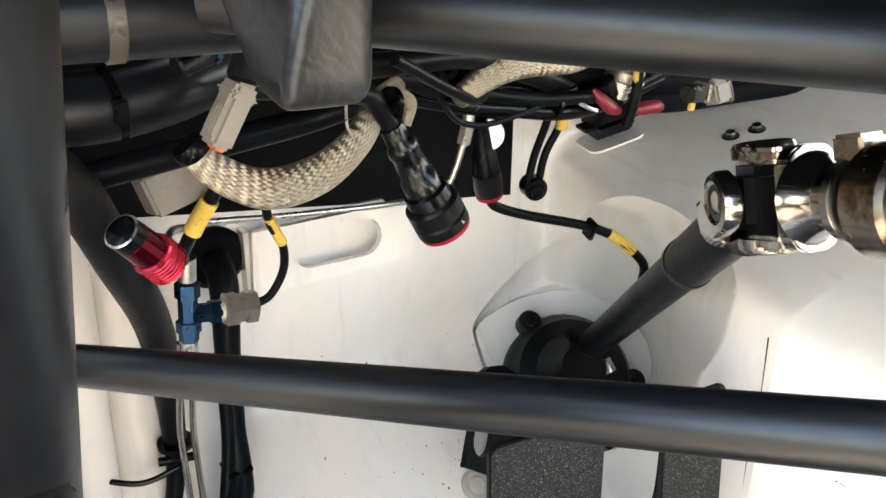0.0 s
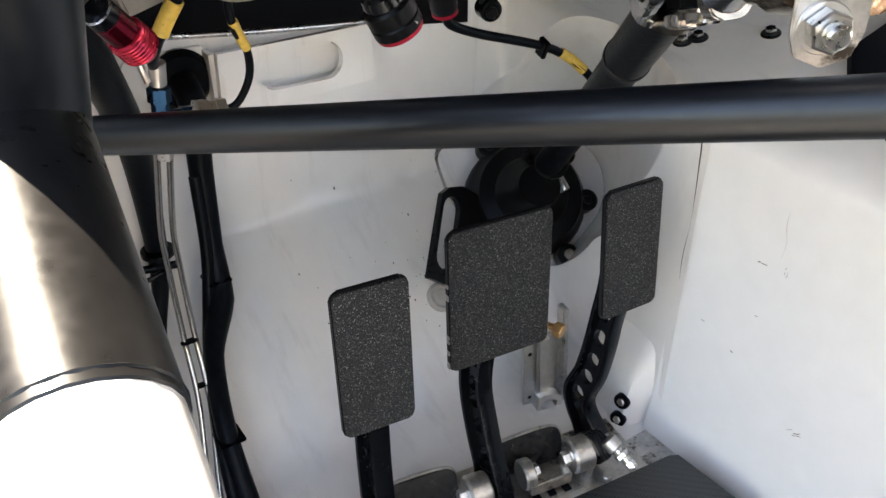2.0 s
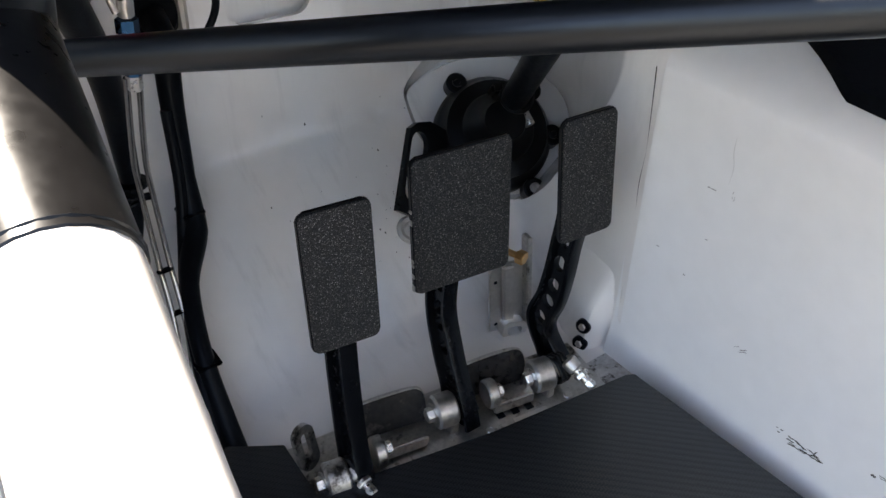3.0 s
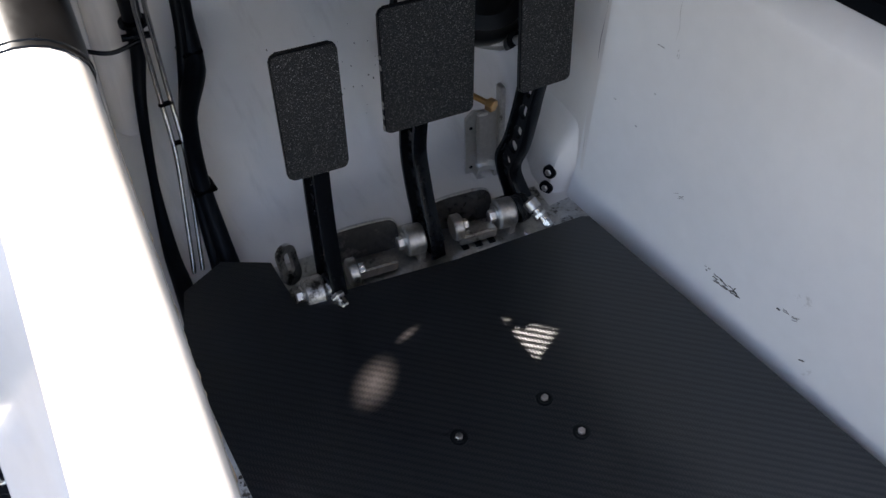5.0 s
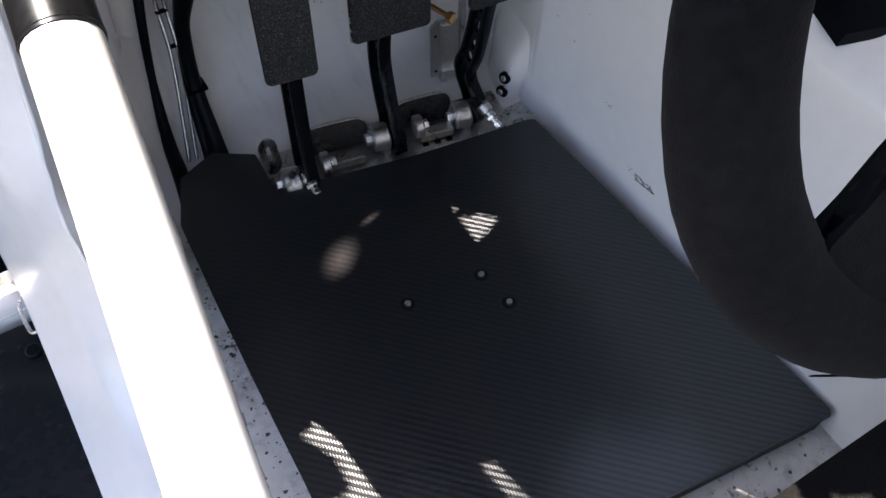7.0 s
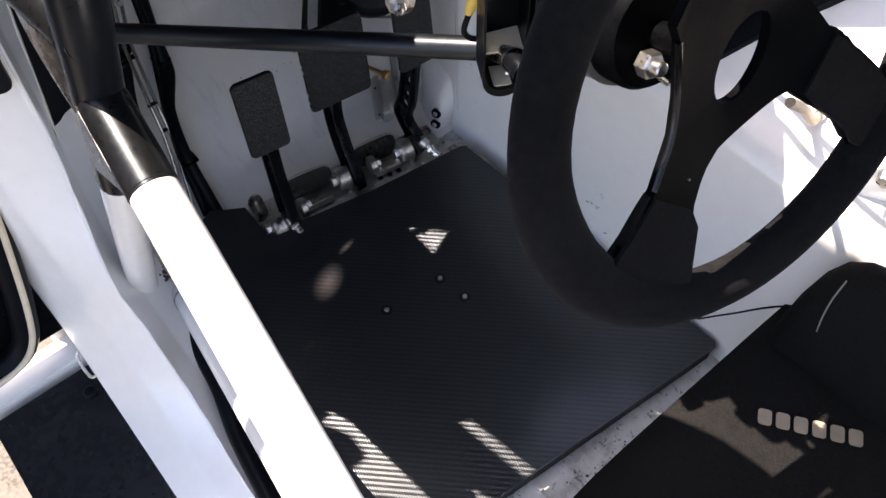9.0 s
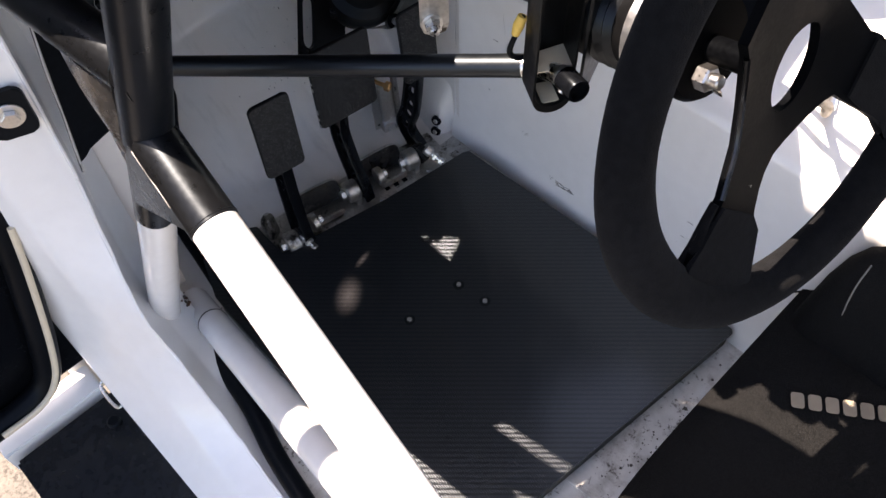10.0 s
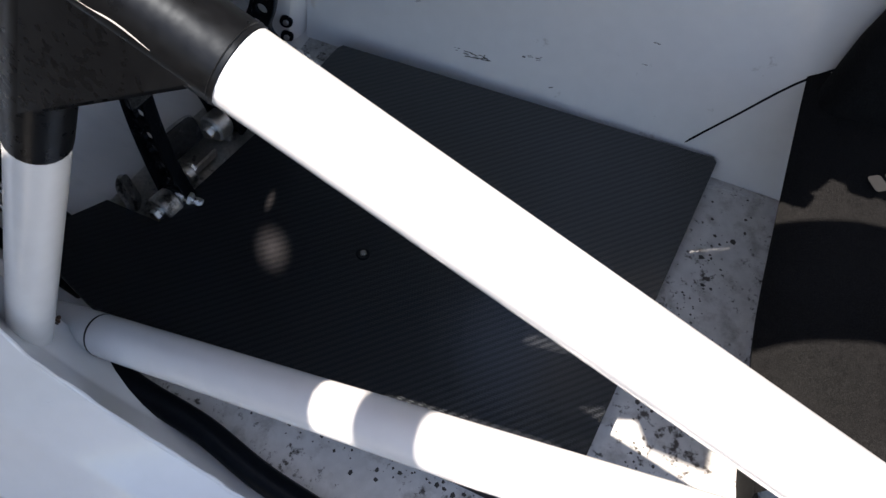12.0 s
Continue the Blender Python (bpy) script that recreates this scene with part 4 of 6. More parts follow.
rackm = thing("steering_gear_cover", tuple(AX_P + AX_D * 0.1), "black steering gear flange bolted in the pocket of the bulkhead", "steering gear")
fc = FLANGE
put("flange", lathe([(0, 0.066), (0.02, 0.066), (0.024, 0.063), (0.03, 0.059), (0.038, 0.056), (0.042, 0.04), (0.048, 0.036), (0.056, 0.026), (0.07, 0.022)], fc + AX_D * 0.02, fc - AX_D), BLACKSTEEL, rackm)
for a, k in ((40, 0.066), (118, 0.068), (205, 0.06), (295, 0.075), (350, 0.066)):
    q = fc + AX_D * 0.012 + k * (math.cos(radians(a)) * AX_U + math.sin(radians(a)) * AX_V)
    e = put("lug", rod(q, q - AX_D * 0.02, 0.012, 0.002), BLACKSTEEL, rackm, "black lug")
    part("lug_bolt", lathe([(0, 0.0055), (0.004, 0.0055), (0.0045, 0.0035), (0.002, 0.003)], q - AX_D * 0.019, q - AX_D, 16), STEEL if a == 295 else BLACKSTEEL, e, "socket bolt")
PM = basis((0.404, 0.5805, 0.0995), (0.56, 0.06, -0.43), (0.5, 0.487, 0.717))
put("side_plate", plate([(-0.02, -0.05), (0.03, -0.052), (0.085, -0.03), (0.085, 0.02), (0.05, 0.05), (0.012, 0.052), (-0.008, 0.045), (-0.018, 0.036)], [rounded(0.027, 0.074, 0.0134, 6, 0.0, 0.0)], -0.003, 0.003, PM), BLACKSTEEL, rackm, "black side plate with an oval window")
put("side_web", box(0.006, 0.07, 0.05, PM @ pose(0.07, -0.004, -0.026), 0.002), BLACKSTEEL, rackm, "web behind the side plate")
plugf = thing("round_blank", (0.392, 0.572, 0.03), "round pale grey blanking plug on the toe board", "plug")
pn = Vector((0, -0.64, 0.768))
put("disc", lathe([(0, 0.016), (0.004, 0.016), (0.006, 0.013), (0.0045, 0.009), (0.0075, 0.006)], Vector((0.392, 0.572, 0.03)) - pn * 0.002, Vector((0.392, 0.572, 0.03)) + pn, 28), SILVERP, plugf)

column = thing("steering_column", (0.33, 0.1, 0.48), "dark steel upper steering column", "steering column")
put("column_tube", rod(UJ + COL_D * 0.06, UJ + COL_D * 0.27, 0.019, 0.002), BLACKSTEEL, column, "brown-stained steel tube")
put("column_clamp", lathe([(0, 0.019), (0.003, 0.0235), (0.02, 0.0235), (0.022, 0.021), (0.035, 0.021), (0.038, 0.0255), (0.05, 0.0255), (0.053, 0.02)], UJ + COL_D * 0.064, UJ + COL_D), BROWNED, column, "brownish steel clamp")


# ---- cage ----
def at(a, b, **kw):
    """The point of the line a-b where x, y or z has the value given."""
    (k, v), = kw.items()
    i = "xyz".index(k)
    a, b = Vector(a), Vector(b)
    return a + (b - a) * ((v - a[i]) / (b[i] - a[i]))


LEG = ((-0.0095, 0.3534, 0.0554), (0.0259, 0.173, 0.5632))
leg = thing("cage_front_leg", (-0.01, 0.36, 0.0), "front cage leg, black sleeve above and white paint below", "roll cage")
put("lower_leg", rod(at(*LEG, z=0.0), at(*LEG, z=0.322), 0.0178), WHITE, leg, "white painted lower leg")
put("foot", lathe([(0, 0.034), (0.008, 0.0275), (0.018, 0.0225), (0.032, 0.0195), (0.05, 0.0178)], at(*LEG, z=-0.012), at(*LEG, z=0.3), 32), WHITE, leg, "flared white foot")
put("tape_band", rod(at(*LEG, z=0.32), at(*LEG, z=0.45), 0.0184, 0.0004), TAPE, leg, "black tape wrap")
put("sleeve", rod(at(*LEG, z=0.447), at(*LEG, z=1.12), 0.0195, 0.001), FOAM, leg, "black padded sleeve with a rough end")
DOOR = ((0.0074, 0.1148, 0.4303), (-0.0213, -0.1441, 0.354))
dbar = thing("cage_door_bar", (0.0, 0.0, 0.4), "white diagonal door bar with a black taped end", "roll cage")
put("bar", rod(at(*DOOR, y=0.121), at(*DOOR, y=-0.9), 0.0187), WHITE, dbar, "white painted tube")
put("tape_end", rod(at(*DOOR, y=0.2), at(*DOOR, y=0.1205), 0.0193, 0.0004), TAPE, dbar, "black tape over the tube and its joint")
fin = thing("pillar_gusset", (0.0, 0.22, 0.5), "thin gusset behind the cage leg wrapped in worn grey tape", "gusset")
rows = []
for k in range(9):
    v = k / 8
    a = Vector((0.001, 0.228, 0.44)).lerp(Vector((0.002, 0.272, 0.515)), v) + Vector((-0.003 * math.sin(v * 3.1), 0, 0))
    c = at(*LEG, z=0.44 + 0.075 * v) + Vector((-0.012, 0.004, 0))
    rows.append([a.lerp(c, u / 6) + Vector((-0.005, -0.004, 0)) * math.sin(u / 6 * math.pi) for u in range(7)])
under(ribbon(rows, GREYTAPE, "sheet", 0.003), fin)
put("seam", sweep([rows[0][5], rows[3][5], rows[5][5], rows[8][5]], 0.0012, 8, 4), TAPE, fin, "puckered tape seam")
ftube = thing("cage_forward_tube", (0.0, 0.38, 0.53), "cage tube running forward from the leg, wrapped in glossy black tape", "roll cage")
put("tube", rod((0.024, 0.178, 0.527), (-0.006, 0.44, 0.533), 0.0185), TAPE, ftube)
put("tape_wrap", rod((0.022, 0.195, 0.5274), (0.0135, 0.27, 0.529), 0.0193, 0.0006), TAPE, ftube, "second layer of tape round the joint")
g = bmesh.new()
pts = [at(*DOOR, y=0.123), at(*DOOR, y=0.21), at(*LEG, z=0.352)]
c = sum(pts, Vector()) / 3
nrm = (pts[1] - pts[0]).cross(pts[2] - pts[0]).normalized()
vs = [[g.verts.new(p + nrm * s) for p in pts] for s in (-0.0185, 0.0185)]
g.faces.new(vs[0])
g.faces.new(vs[1][::-1])
for i in range(3):
    g.faces.new((vs[0][i], vs[0][(i + 1) % 3], vs[1][(i + 1) % 3], vs[1][i]))
bmesh.ops.bevel(g, geom=g.edges[:], offset=0.003, segments=2, affect="EDGES")
put("gusset", g, TAPE, dbar, "black taped gusset under the bar")
put("tape_seam", sweep([at(*DOOR, y=0.2) + Vector((-0.019, 0, 0.003)), at(*DOOR, y=0.18) + Vector((-0.0188, 0, 0.001)), at(*DOOR, y=0.165) + Vector((-0.019, 0, 0.003)), at(*DOOR, y=0.15) + Vector((-0.0188, 0, 0.001))], 0.0005, 6, 5), SILVERP, dbar, "pale crinkled tape seam")
for yy in (0.1235,):
    put("tape_edge", lathe([(0, 0.0192), (0.0005, 0.0197), (0.001, 0.0192)], at(*DOOR, y=yy), at(*DOOR, y=0), 28), TAPE, dbar, "lifted tape edge")
LOW = ((0.0265, 0.3348, 0.0107), (-0.0203, -0.0734, 0.2241))
lbar = thing("cage_lower_bar", (0.0, 0.15, 0.0), "white lower door bar rising rearwards from the leg foot", "roll cage")
put("bar", rod(at(*LOW, y=0.318), at(*LOW, y=-0.33), 0.0187), WHITE, lbar, "white painted tube")
put("stub", rod(at(*LOW, y=0.385), at(*LOW, y=0.3185), 0.0187), WHITE, lbar, "white painted stub at the leg foot")
put("joint_line", rod(at(*LOW, y=0.3190), at(*LOW, y=0.3172), 0.0190), RUBBER, lbar, "dark joint round the tube")
CROSS = ((0.1119, 0.3039, 0.3958), (0.2583, 0.0539, 0.4632))
cbar = thing("cage_cross_bar", (0.18, 0.18, 0.43), "thin satin black cross bar over the footwell", "roll cage")
put("bar", rod(at(*CROSS, x=0.03), at(*CROSS, x=0.262), 0.0093), TUBEBLK, cbar)
put("end_lug", rod(at(*CROSS, x=0.258), at(*CROSS, x=0.268), 0.0098, 0.001), STEEL, cbar, "pale welded end")
DASH = ((0.158, 0.297, 0.527), (0.26, 0.201, 0.521))
dtube = thing("cage_dash_bar", (0.25, 0.26, 0.54), "satin black dashboard tube of the cage", "roll cage")
put("bar", rod(at(*DASH, x=0.115), at(*DASH, x=0.32), 0.0135), TUBEBLK, dtube)
put("end_sleeve", rod((0.03, 0.365, 0.522), (0.135, 0.362, 0.519), 0.0155), FOAM, dtube, "padded end of the tube")

# ---- steering wheel ----
WC, WN = Vector((0.297, -0.1403, 0.5503)), Vector((-0.118, -1, 0.31)).normalized()
WU = Vector((1, 0, 0)) - WN * WN.x
WU.normalize()
WV = WN.cross(WU)
wheel = thing("steering_wheel", tuple(WC), "black suede steering wheel with a carbon centre", "wheel")


def wpt(a, r, d=0.0):
    return WC + WN * d + r * (math.cos(radians(a)) * WU + math.sin(radians(a)) * WV)


bm = bmesh.new()
segs, loops = 18, []
for a in range(0, 360, 5):
    grow = 1.0 + 0.10 * math.exp(-(((a - 215) / 32) ** 2)) - 0.06 * math.exp(-(((a - 165) / 18) ** 2))
    palm = math.exp(-(((a - 185) / 45) ** 2))
    p = wpt(a, 0.1535 - 0.002 * palm)
    out = (p - WC).normalized()
    p = p - WN * 0.006 * palm
    loops.append([bm.verts.new(p + grow * ((0.0165 + 0.002 * palm) * math.cos(2 * math.pi * k / segs) * out + 0.0155 * math.sin(2 * math.pi * k / segs) * WN)) for k in range(segs)])
for i in range(len(loops)):
    for k in range(segs):
        a, b = loops[i], loops[(i + 1) % len(loops)]
        bm.faces.new((a[k], a[(k + 1) % segs], b[(k + 1) % segs], b[k]))
put("rim", bm, SUEDE, wheel, "black suede rim")
WM = Matrix((WU, WV, WU.cross(WV))).transposed().to_4x4()
WM.translation = WC


def dish(bm):
    """Sets the middle of the wheel back behind the rim, the spokes rising to it."""
    for v in bm.verts:
        d = v.co - WC
        r = math.hypot(d.dot(WU), d.dot(WV))
        v.co += WN * (-0.016 + 0.016 * min(1.0, max(0.0, (r - 0.03) / 0.06)))
    return bm


yoke = [(-0.0465, 0.081), (-0.0555, 0.07), (-0.062, 0.0605), (-0.0565, 0.0485), (-0.054, 0.026), (-0.0545, 0.009), (-0.061, -0.0125), (-0.073, -0.0255), (-0.0825, -0.0355), (-0.095, -0.05), (-0.122, -0.078), (-0.062, -0.132), (-0.0555, -0.08), (-0.0515, -0.065), (-0.0425, -0.0545), (-0.035, -0.0485), (-0.023, -0.0425), (-0.01, -0.0405), (0.004, -0.038), (0.0185, -0.0345), (0.028, -0.032), (0.0365, -0.0312), (0.043, -0.039), (0.075, -0.071), (0.1, -0.1), (0.127, -0.075), (0.098, -0.045), (0.075, -0.012), (0.065, 0.0), (0.0518, 0.02), (0.0375, 0.039), (0.032, 0.06), (0.03, 0.15), (-0.02, 0.15)]
put("yoke", dish(plate(yoke, [ellipse(0.0285, 0.0185, 28, 0.001, 0.0075, 57), ellipse(0.022, 0.012, 20, 0.006, 0.09, 80)], -0.0035, 0.0035, WM)), YOKEC, wheel, "carbon centre plate with oval openings")
put("yoke_edge", sweep([wpt(math.degrees(math.atan2(v, u)), math.hypot(u, v), -0.016 + 0.016 * min(1.0, max(0.0, (math.hypot(u, v) - 0.03) / 0.06)) + 0.002) for u, v in yoke[3:9]], 0.0022, 8, 5), GLOSSBLK, wheel, "glossy rounded edge of the spoke")
for o in ([(-0.0835, -0.0345), (-0.0945, -0.044), (-0.1045, -0.059), (-0.113, -0.07), (-0.127, -0.081), (-0.058, -0.14), (-0.059, -0.12), (-0.0555, -0.079), (-0.0515, -0.064)], [(0.0665, 0.0015), (0.0765, -0.0075), (0.0845, -0.021), (0.1, -0.044), (0.132, -0.076), (0.1, -0.112), (0.0885, -0.089), (0.0755, -0.0725), (0.058, -0.053), (0.0415, -0.0375)]):
    put("spoke_cover", dish(prism(o, -0.0055, 0.0055, WM, 0.0035)), SUEDE, wheel, "suede stitched over the spoke end")
for k in range(7):
    put("maker_mark", box(0.0013, 0.0035 if k % 2 else 0.0042, 0.0006, WM @ pose(-0.0655 + 0.0021 * k, -0.0388 - 0.0014 * k, -0.0052 + 0.0038, 0, 0, -34)), GREYPL, wheel, "small pale maker's mark")
HC = Vector((0.284, -0.04, 0.54))
hub = thing("wheel_hub", tuple(WC - WN * 0.06), "brushed steel quick release hub behind the wheel", "hub")
put("ring", lathe([(0, 0.038), (0.002, 0.041), (0.018, 0.041), (0.02, 0.038)], HC, HC + WN), ALU, hub, "brushed steel ring")
put("adapter", lathe([(0, 0.037), (0.016, 0.037), (0.021, 0.034), (0.0215, 0.009), (0.06, 0.009)], HC + WN * 0.0205, HC + WN), YOKEC, hub, "black adapter")
put("boot", lathe([(0, 0.026), (0.004, 0.031)] + [(0.008 + 0.005 * k, 0.036 if k % 2 else 0.032) for k in range(int(((HC - UJ - COL_D * 0.25).length - 0.014) / 0.005))] + [((HC - UJ - COL_D * 0.25).length, 0.034)], UJ + COL_D * 0.25, HC, 32), BLACKSTEEL, hub, "black ribbed boot")
nb = Vector((0.264, -0.084, 0.543))
put("bolt", hexnut(nb, nb + WN * 0.01, 0.0088), STEEL, hub, "bright hex nut")
put("earth_strap", sweep([(0.268, -0.087, 0.538), (0.272, -0.091, 0.5315), (0.2775, -0.0955, 0.5255)], 0.0034, 10, 4, flat=0.3), BROWNED, hub, "copper earth strap under the nut")
put("bolt_tip", rod(nb + WN * 0.009, nb + WN * 0.017, 0.0048, 0.001), STEEL, hub, "thread end")

# ---- bracket with knob ----
brk = thing("column_bracket", (0.24, 0.02, 0.5), "black steel box bracket with a rounded foot", "bracket")
def loop_outline(w):
    return [(-w, 0.11), (-w, 0.0)] + [(w * math.cos(radians(a)), w * math.sin(radians(a))) for a in range(190, 351, 16)] + [(w, 0.0), (w, 0.11)]


LOOP = basis((0.236, 0.006, 0.479), (0.85, -0.5, 0), (0, 0, 1))
put("loop", plate(loop_outline(0.015), [[(x * 0.9, y * 0.9 + 0.0052) for x, y in loop_outline(0.015)]], -0.026, 0.0, LOOP), BLACKSTEEL, brk, "bent black strap with a rounded foot")
put("loop_back", prism(loop_outline(0.0136), -0.027, -0.0255, LOOP), BLACKSTEEL, brk)
put("shelf", prism([(-0.0132, 0.0025), (0.0132, 0.0025), (0.0132, 0.024), (-0.0132, 0.02)], 0.0, 0.0012, basis(LOOP @ Vector((0, 0.024, 0)), (0.85, -0.5, 0), (0.5, 0.85, 0.1))), SEALC, brk, "dusty tan shelf inside the strap")
put("dust", prism([(-0.008, 0.003), (0.008, 0.003), (0.008, 0.023), (-0.008, 0.023)], 0.0, 0.001, basis(LOOP @ Vector((0, -0.0075, 0)), (0.85, -0.5, 0), (0.5, 0.85, 0))), SEALC, brk, "pale dust in the rounded foot")
put("main_plate", prism([(-0.003, 0.1), (-0.003, -0.006), (0.003, -0.011), (0.054, 0.017), (0.058, 0.026), (0.058, 0.1)], -0.0012, 0.0012, basis((0.2535, -0.0045, 0.479), (0.96, 0.28, 0), (0, 0, 1)), 0.0004), BLACKSTEEL, brk, "wide black side plate")

kn = thing("adjuster_knob", (0.233, -0.013, 0.507), "small black knurled knob on a threaded sleeve", "knob")
put("knob", lathe([(0, 0.0075), (0.001, 0.0088), (0.018, 0.0088), (0.0195, 0.0082), (0.0195, 0.0066), (0.016, 0.006)], (0.236, -0.002, 0.505), (0.229, -0.022, 0.508), 24), PLASTIC, kn)
put("collar", rod((0.2372, 0.0015, 0.5045), (0.2358, -0.0025, 0.5051), 0.0078, 0.0006, 14), ALU, kn, "serrated pale collar")
put("grub_screw", rod((0.2255, -0.0085, 0.5035), (0.2245, -0.0085, 0.5025), 0.002, 0, 10), ALU, kn, "bright grub screw")
put("sleeve", rod((0.245, 0.035, 0.487), (0.237, -0.002, 0.504), 0.0075, 0.001), STEEL, kn, "pale sleeve")

tan = thing("tan_cable", (0.55, -0.097, 0.305), "tan cable running down to the top of the tunnel", "cable")
put("cable", sweep([(0.42, -0.117, 0.43), (0.445, -0.119, 0.408), (0.467, -0.115, 0.386), (0.502, -0.106, 0.35), (0.535, -0.1, 0.316), (0.555, -0.096, 0.3095)], 0.0042, 12, 6), GLUE, tan)
put("end_lug", rod((0.549, -0.098, 0.3105), (0.57, -0.09, 0.312), 0.0055, 0.001), STEEL, tan, "steel end of the cable")

# ---- seat ----
def cushion_height(x, y):
    """Top of the cushion: a shallow dish between two bolsters, rolled over at the front."""
    v, e = (-0.174 - y) / 0.72, abs((x - 0.07) / 0.58 - 0.5) * 2
    front = math.exp(-max(v, 0) * 16)
    return 0.156 - 0.024 * front ** 2 - 0.022 * math.sin(min(1, max(v, 0) * 2.2) * math.pi / 2) * (1 - e * e) + 0.17 * max(0, e - 0.5) ** 1.3 * (1 - front) + 0.06 * v - 0.3 * max(0, e - 0.94)


def seat():
    t = thing("seat", (0.38, -0.5, -0.03), "black bucket seat with a cloth cushion", "seat")
    rows = []
    for i in range(49):
        y = -0.174 - 0.72 * (i / 48) ** 1.4
        row = []
        for k in range(41):
            x = 0.07 + 0.58 * k / 40
            e = abs(k / 40 - 0.5) * 2
            row.append((x, y - 0.03 * e ** 5 * (1 - i / 48), cushion_height(x, y)))
        rows.append(row)
    first = rows[0]
    for dy, z in ((-0.003, -0.012), (-0.012, -0.03), (-0.03, -0.07), (-0.05, None)):
        rows.insert(0, [(x, y + dy, zz + z if z is not None else -0.03) for x, y, zz in first])
    under(ribbon(rows, FABRIC, "cushion"), t)
    # raised thigh bolster on the tunnel side
    rows = []
    for y, top, half in ((-0.184, 0.12, 0.022), (-0.1855, 0.15, 0.026), (-0.188, 0.18, 0.028), (-0.191, 0.212, 0.029), (-0.198, 0.25, 0.03), (-0.208, 0.276, 0.03), (-0.224, 0.293, 0.03), (-0.26, 0.308, 0.03), (-0.35, 0.325, 0.03), (-0.62, 0.34, 0.03)):
        arc = [math.pi * k / 18 for k in range(19)]
        rows.append([(0.456 - half * math.cos(q), y - 0.01 * abs(math.cos(q)) ** 3, 0.1 + (top - 0.1) * math.sin(q) ** 0.4) for q in arc])
    under(ribbon(rows, FABRIC, "bolster"), t)
    put("bolster_piping", sweep([(0.428, -0.225, 0.212), (0.4285, -0.222, 0.232), (0.4325, -0.2195, 0.256), (0.441, -0.219, 0.278)], 0.0008, 8, 6), GREYPL, t, "pale piping seam")
    # six pale bars stand for the maker's lettering
    a, d = Vector((0.352, -0.236, 0)), Vector((0.57, -0.82, 0)).normalized()
    for k in range(6):
        o = a + d * (0.008 + 0.0162 * k)
        o.z = cushion_height(o.x, o.y) + 0.002
        q = o + d * 0.008
        q.z = cushion_height(q.x, q.y) + 0.002
        up = Vector((0.77, 0.6, 0))
        w = o + up * 0.008
        up.z = (cushion_height(w.x, w.y) + 0.002 - o.z) / 0.008
        put("letter_bar", prism(rounded(0.0125, 0.0165, 0.003, 3), 0, 0.0006, basis(o, q - o, up)), LETTER, t, "pale tan printed bar")
    return t


seat()

# ---- wiring and plumbing over the bulkhead ----
slot = thing("slotted_bracket", (0.3, 0.66, 0.25), "white painted sheet bracket with a long slot", "bracket")
SB = basis((0.297, 0.655, 0.2725), (1, 0.0, -0.02), (0, 0.12, 1))
put("face", plate([(-0.078, -0.03), (0.072, -0.024), (0.073, 0.027), (-0.074, 0.025)], [rounded(0.083, 0.034, 0.0169, 6, 0.0, 0.002)], -0.004, 0.004, SB), SHELL, slot)
put("back", prism(rounded(0.12, 0.05, 0.004), -0.026, -0.022, SB), SHELL, slot)
put("cheek", prism([(-0.0, -0.03), (0.024, -0.03), (0.024, 0.026), (0, 0.026)], -0.002, 0.002, basis((0.22, 0.66, 0.272), (0, 1, 0), (0, 0, 1))), SHELL, slot)

gro = thing("grommet", (0.196, 0.66, 0.275), "large black rubber grommet with a hose through it", "grommet")
put("ring", lathe([(0, 0.026), (0.006, 0.027), (0.011, 0.022), (0.011, 0.014), (0.006, 0.002)], (0.196, 0.678, 0.277), (0.196, 0, 0.277)), RUBBER, gro)
put("pan", prism(rounded(0.075, 0.06, 0.01), 0.0, 0.004, basis((0.187, 0.679, 0.272), (1, 0, 0), (0, 0, 1))), SHELL, gro, "pale pressed patch round the grommet")

hose_a = thing("loom_hose", (0.12, 0.57, 0.2), "thick black taped loom down the footwell side", "hose", "black looms")
put("hose", sweep([(0.045, 0.40, 0.47), (0.073, 0.45, 0.433), (0.097, 0.50, 0.367), (0.122, 0.56, 0.285), (0.129, 0.59, 0.191), (0.127, 0.595, 0.144), (0.113, 0.58, 0.095), (0.095, 0.53, 0.04), (0.084, 0.485, -0.01), (0.079, 0.44, -0.018), (0.07, 0.385, -0.021)], [0.0125, 0.0125, 0.0125, 0.012, 0.009, 0.0074, 0.0056, 0.0045, 0.0075, 0.009, 0.009], 16, 6), RUBBER, hose_a)
hose_b = thing("loom_hose", (0.17, 0.6, 0.15), "black taped loom running down from the grommet", "hose", "black looms")
put("hose", sweep([(0.196, 0.67, 0.277), (0.194, 0.645, 0.262), (0.188, 0.635, 0.209), (0.182, 0.62, 0.146), (0.174, 0.6, 0.101), (0.148, 0.555, 0.08), (0.133, 0.505, 0.045), (0.13, 0.465, -0.005), (0.128, 0.44, -0.028)], [0.012, 0.012, 0.0105, 0.0092, 0.013, 0.0085, 0.0085, 0.009, 0.01], 16, 6), RUBBER, hose_b)
put("second_hose", sweep([(0.18, 0.628, 0.21), (0.174, 0.612, 0.146), (0.162, 0.595, 0.1), (0.142, 0.55, 0.075), (0.126, 0.5, 0.035), (0.116, 0.452, -0.022)], 0.0055, 12, 6), RUBBER, hose_b)
for p, q in (((0.115, 0.592, 0.16), (0.143, 0.588, 0.158)),):
    put("cable_tie", rod(p, q, 0.0035, 0, 10), PLASTIC, hose_a, "cable tie head")
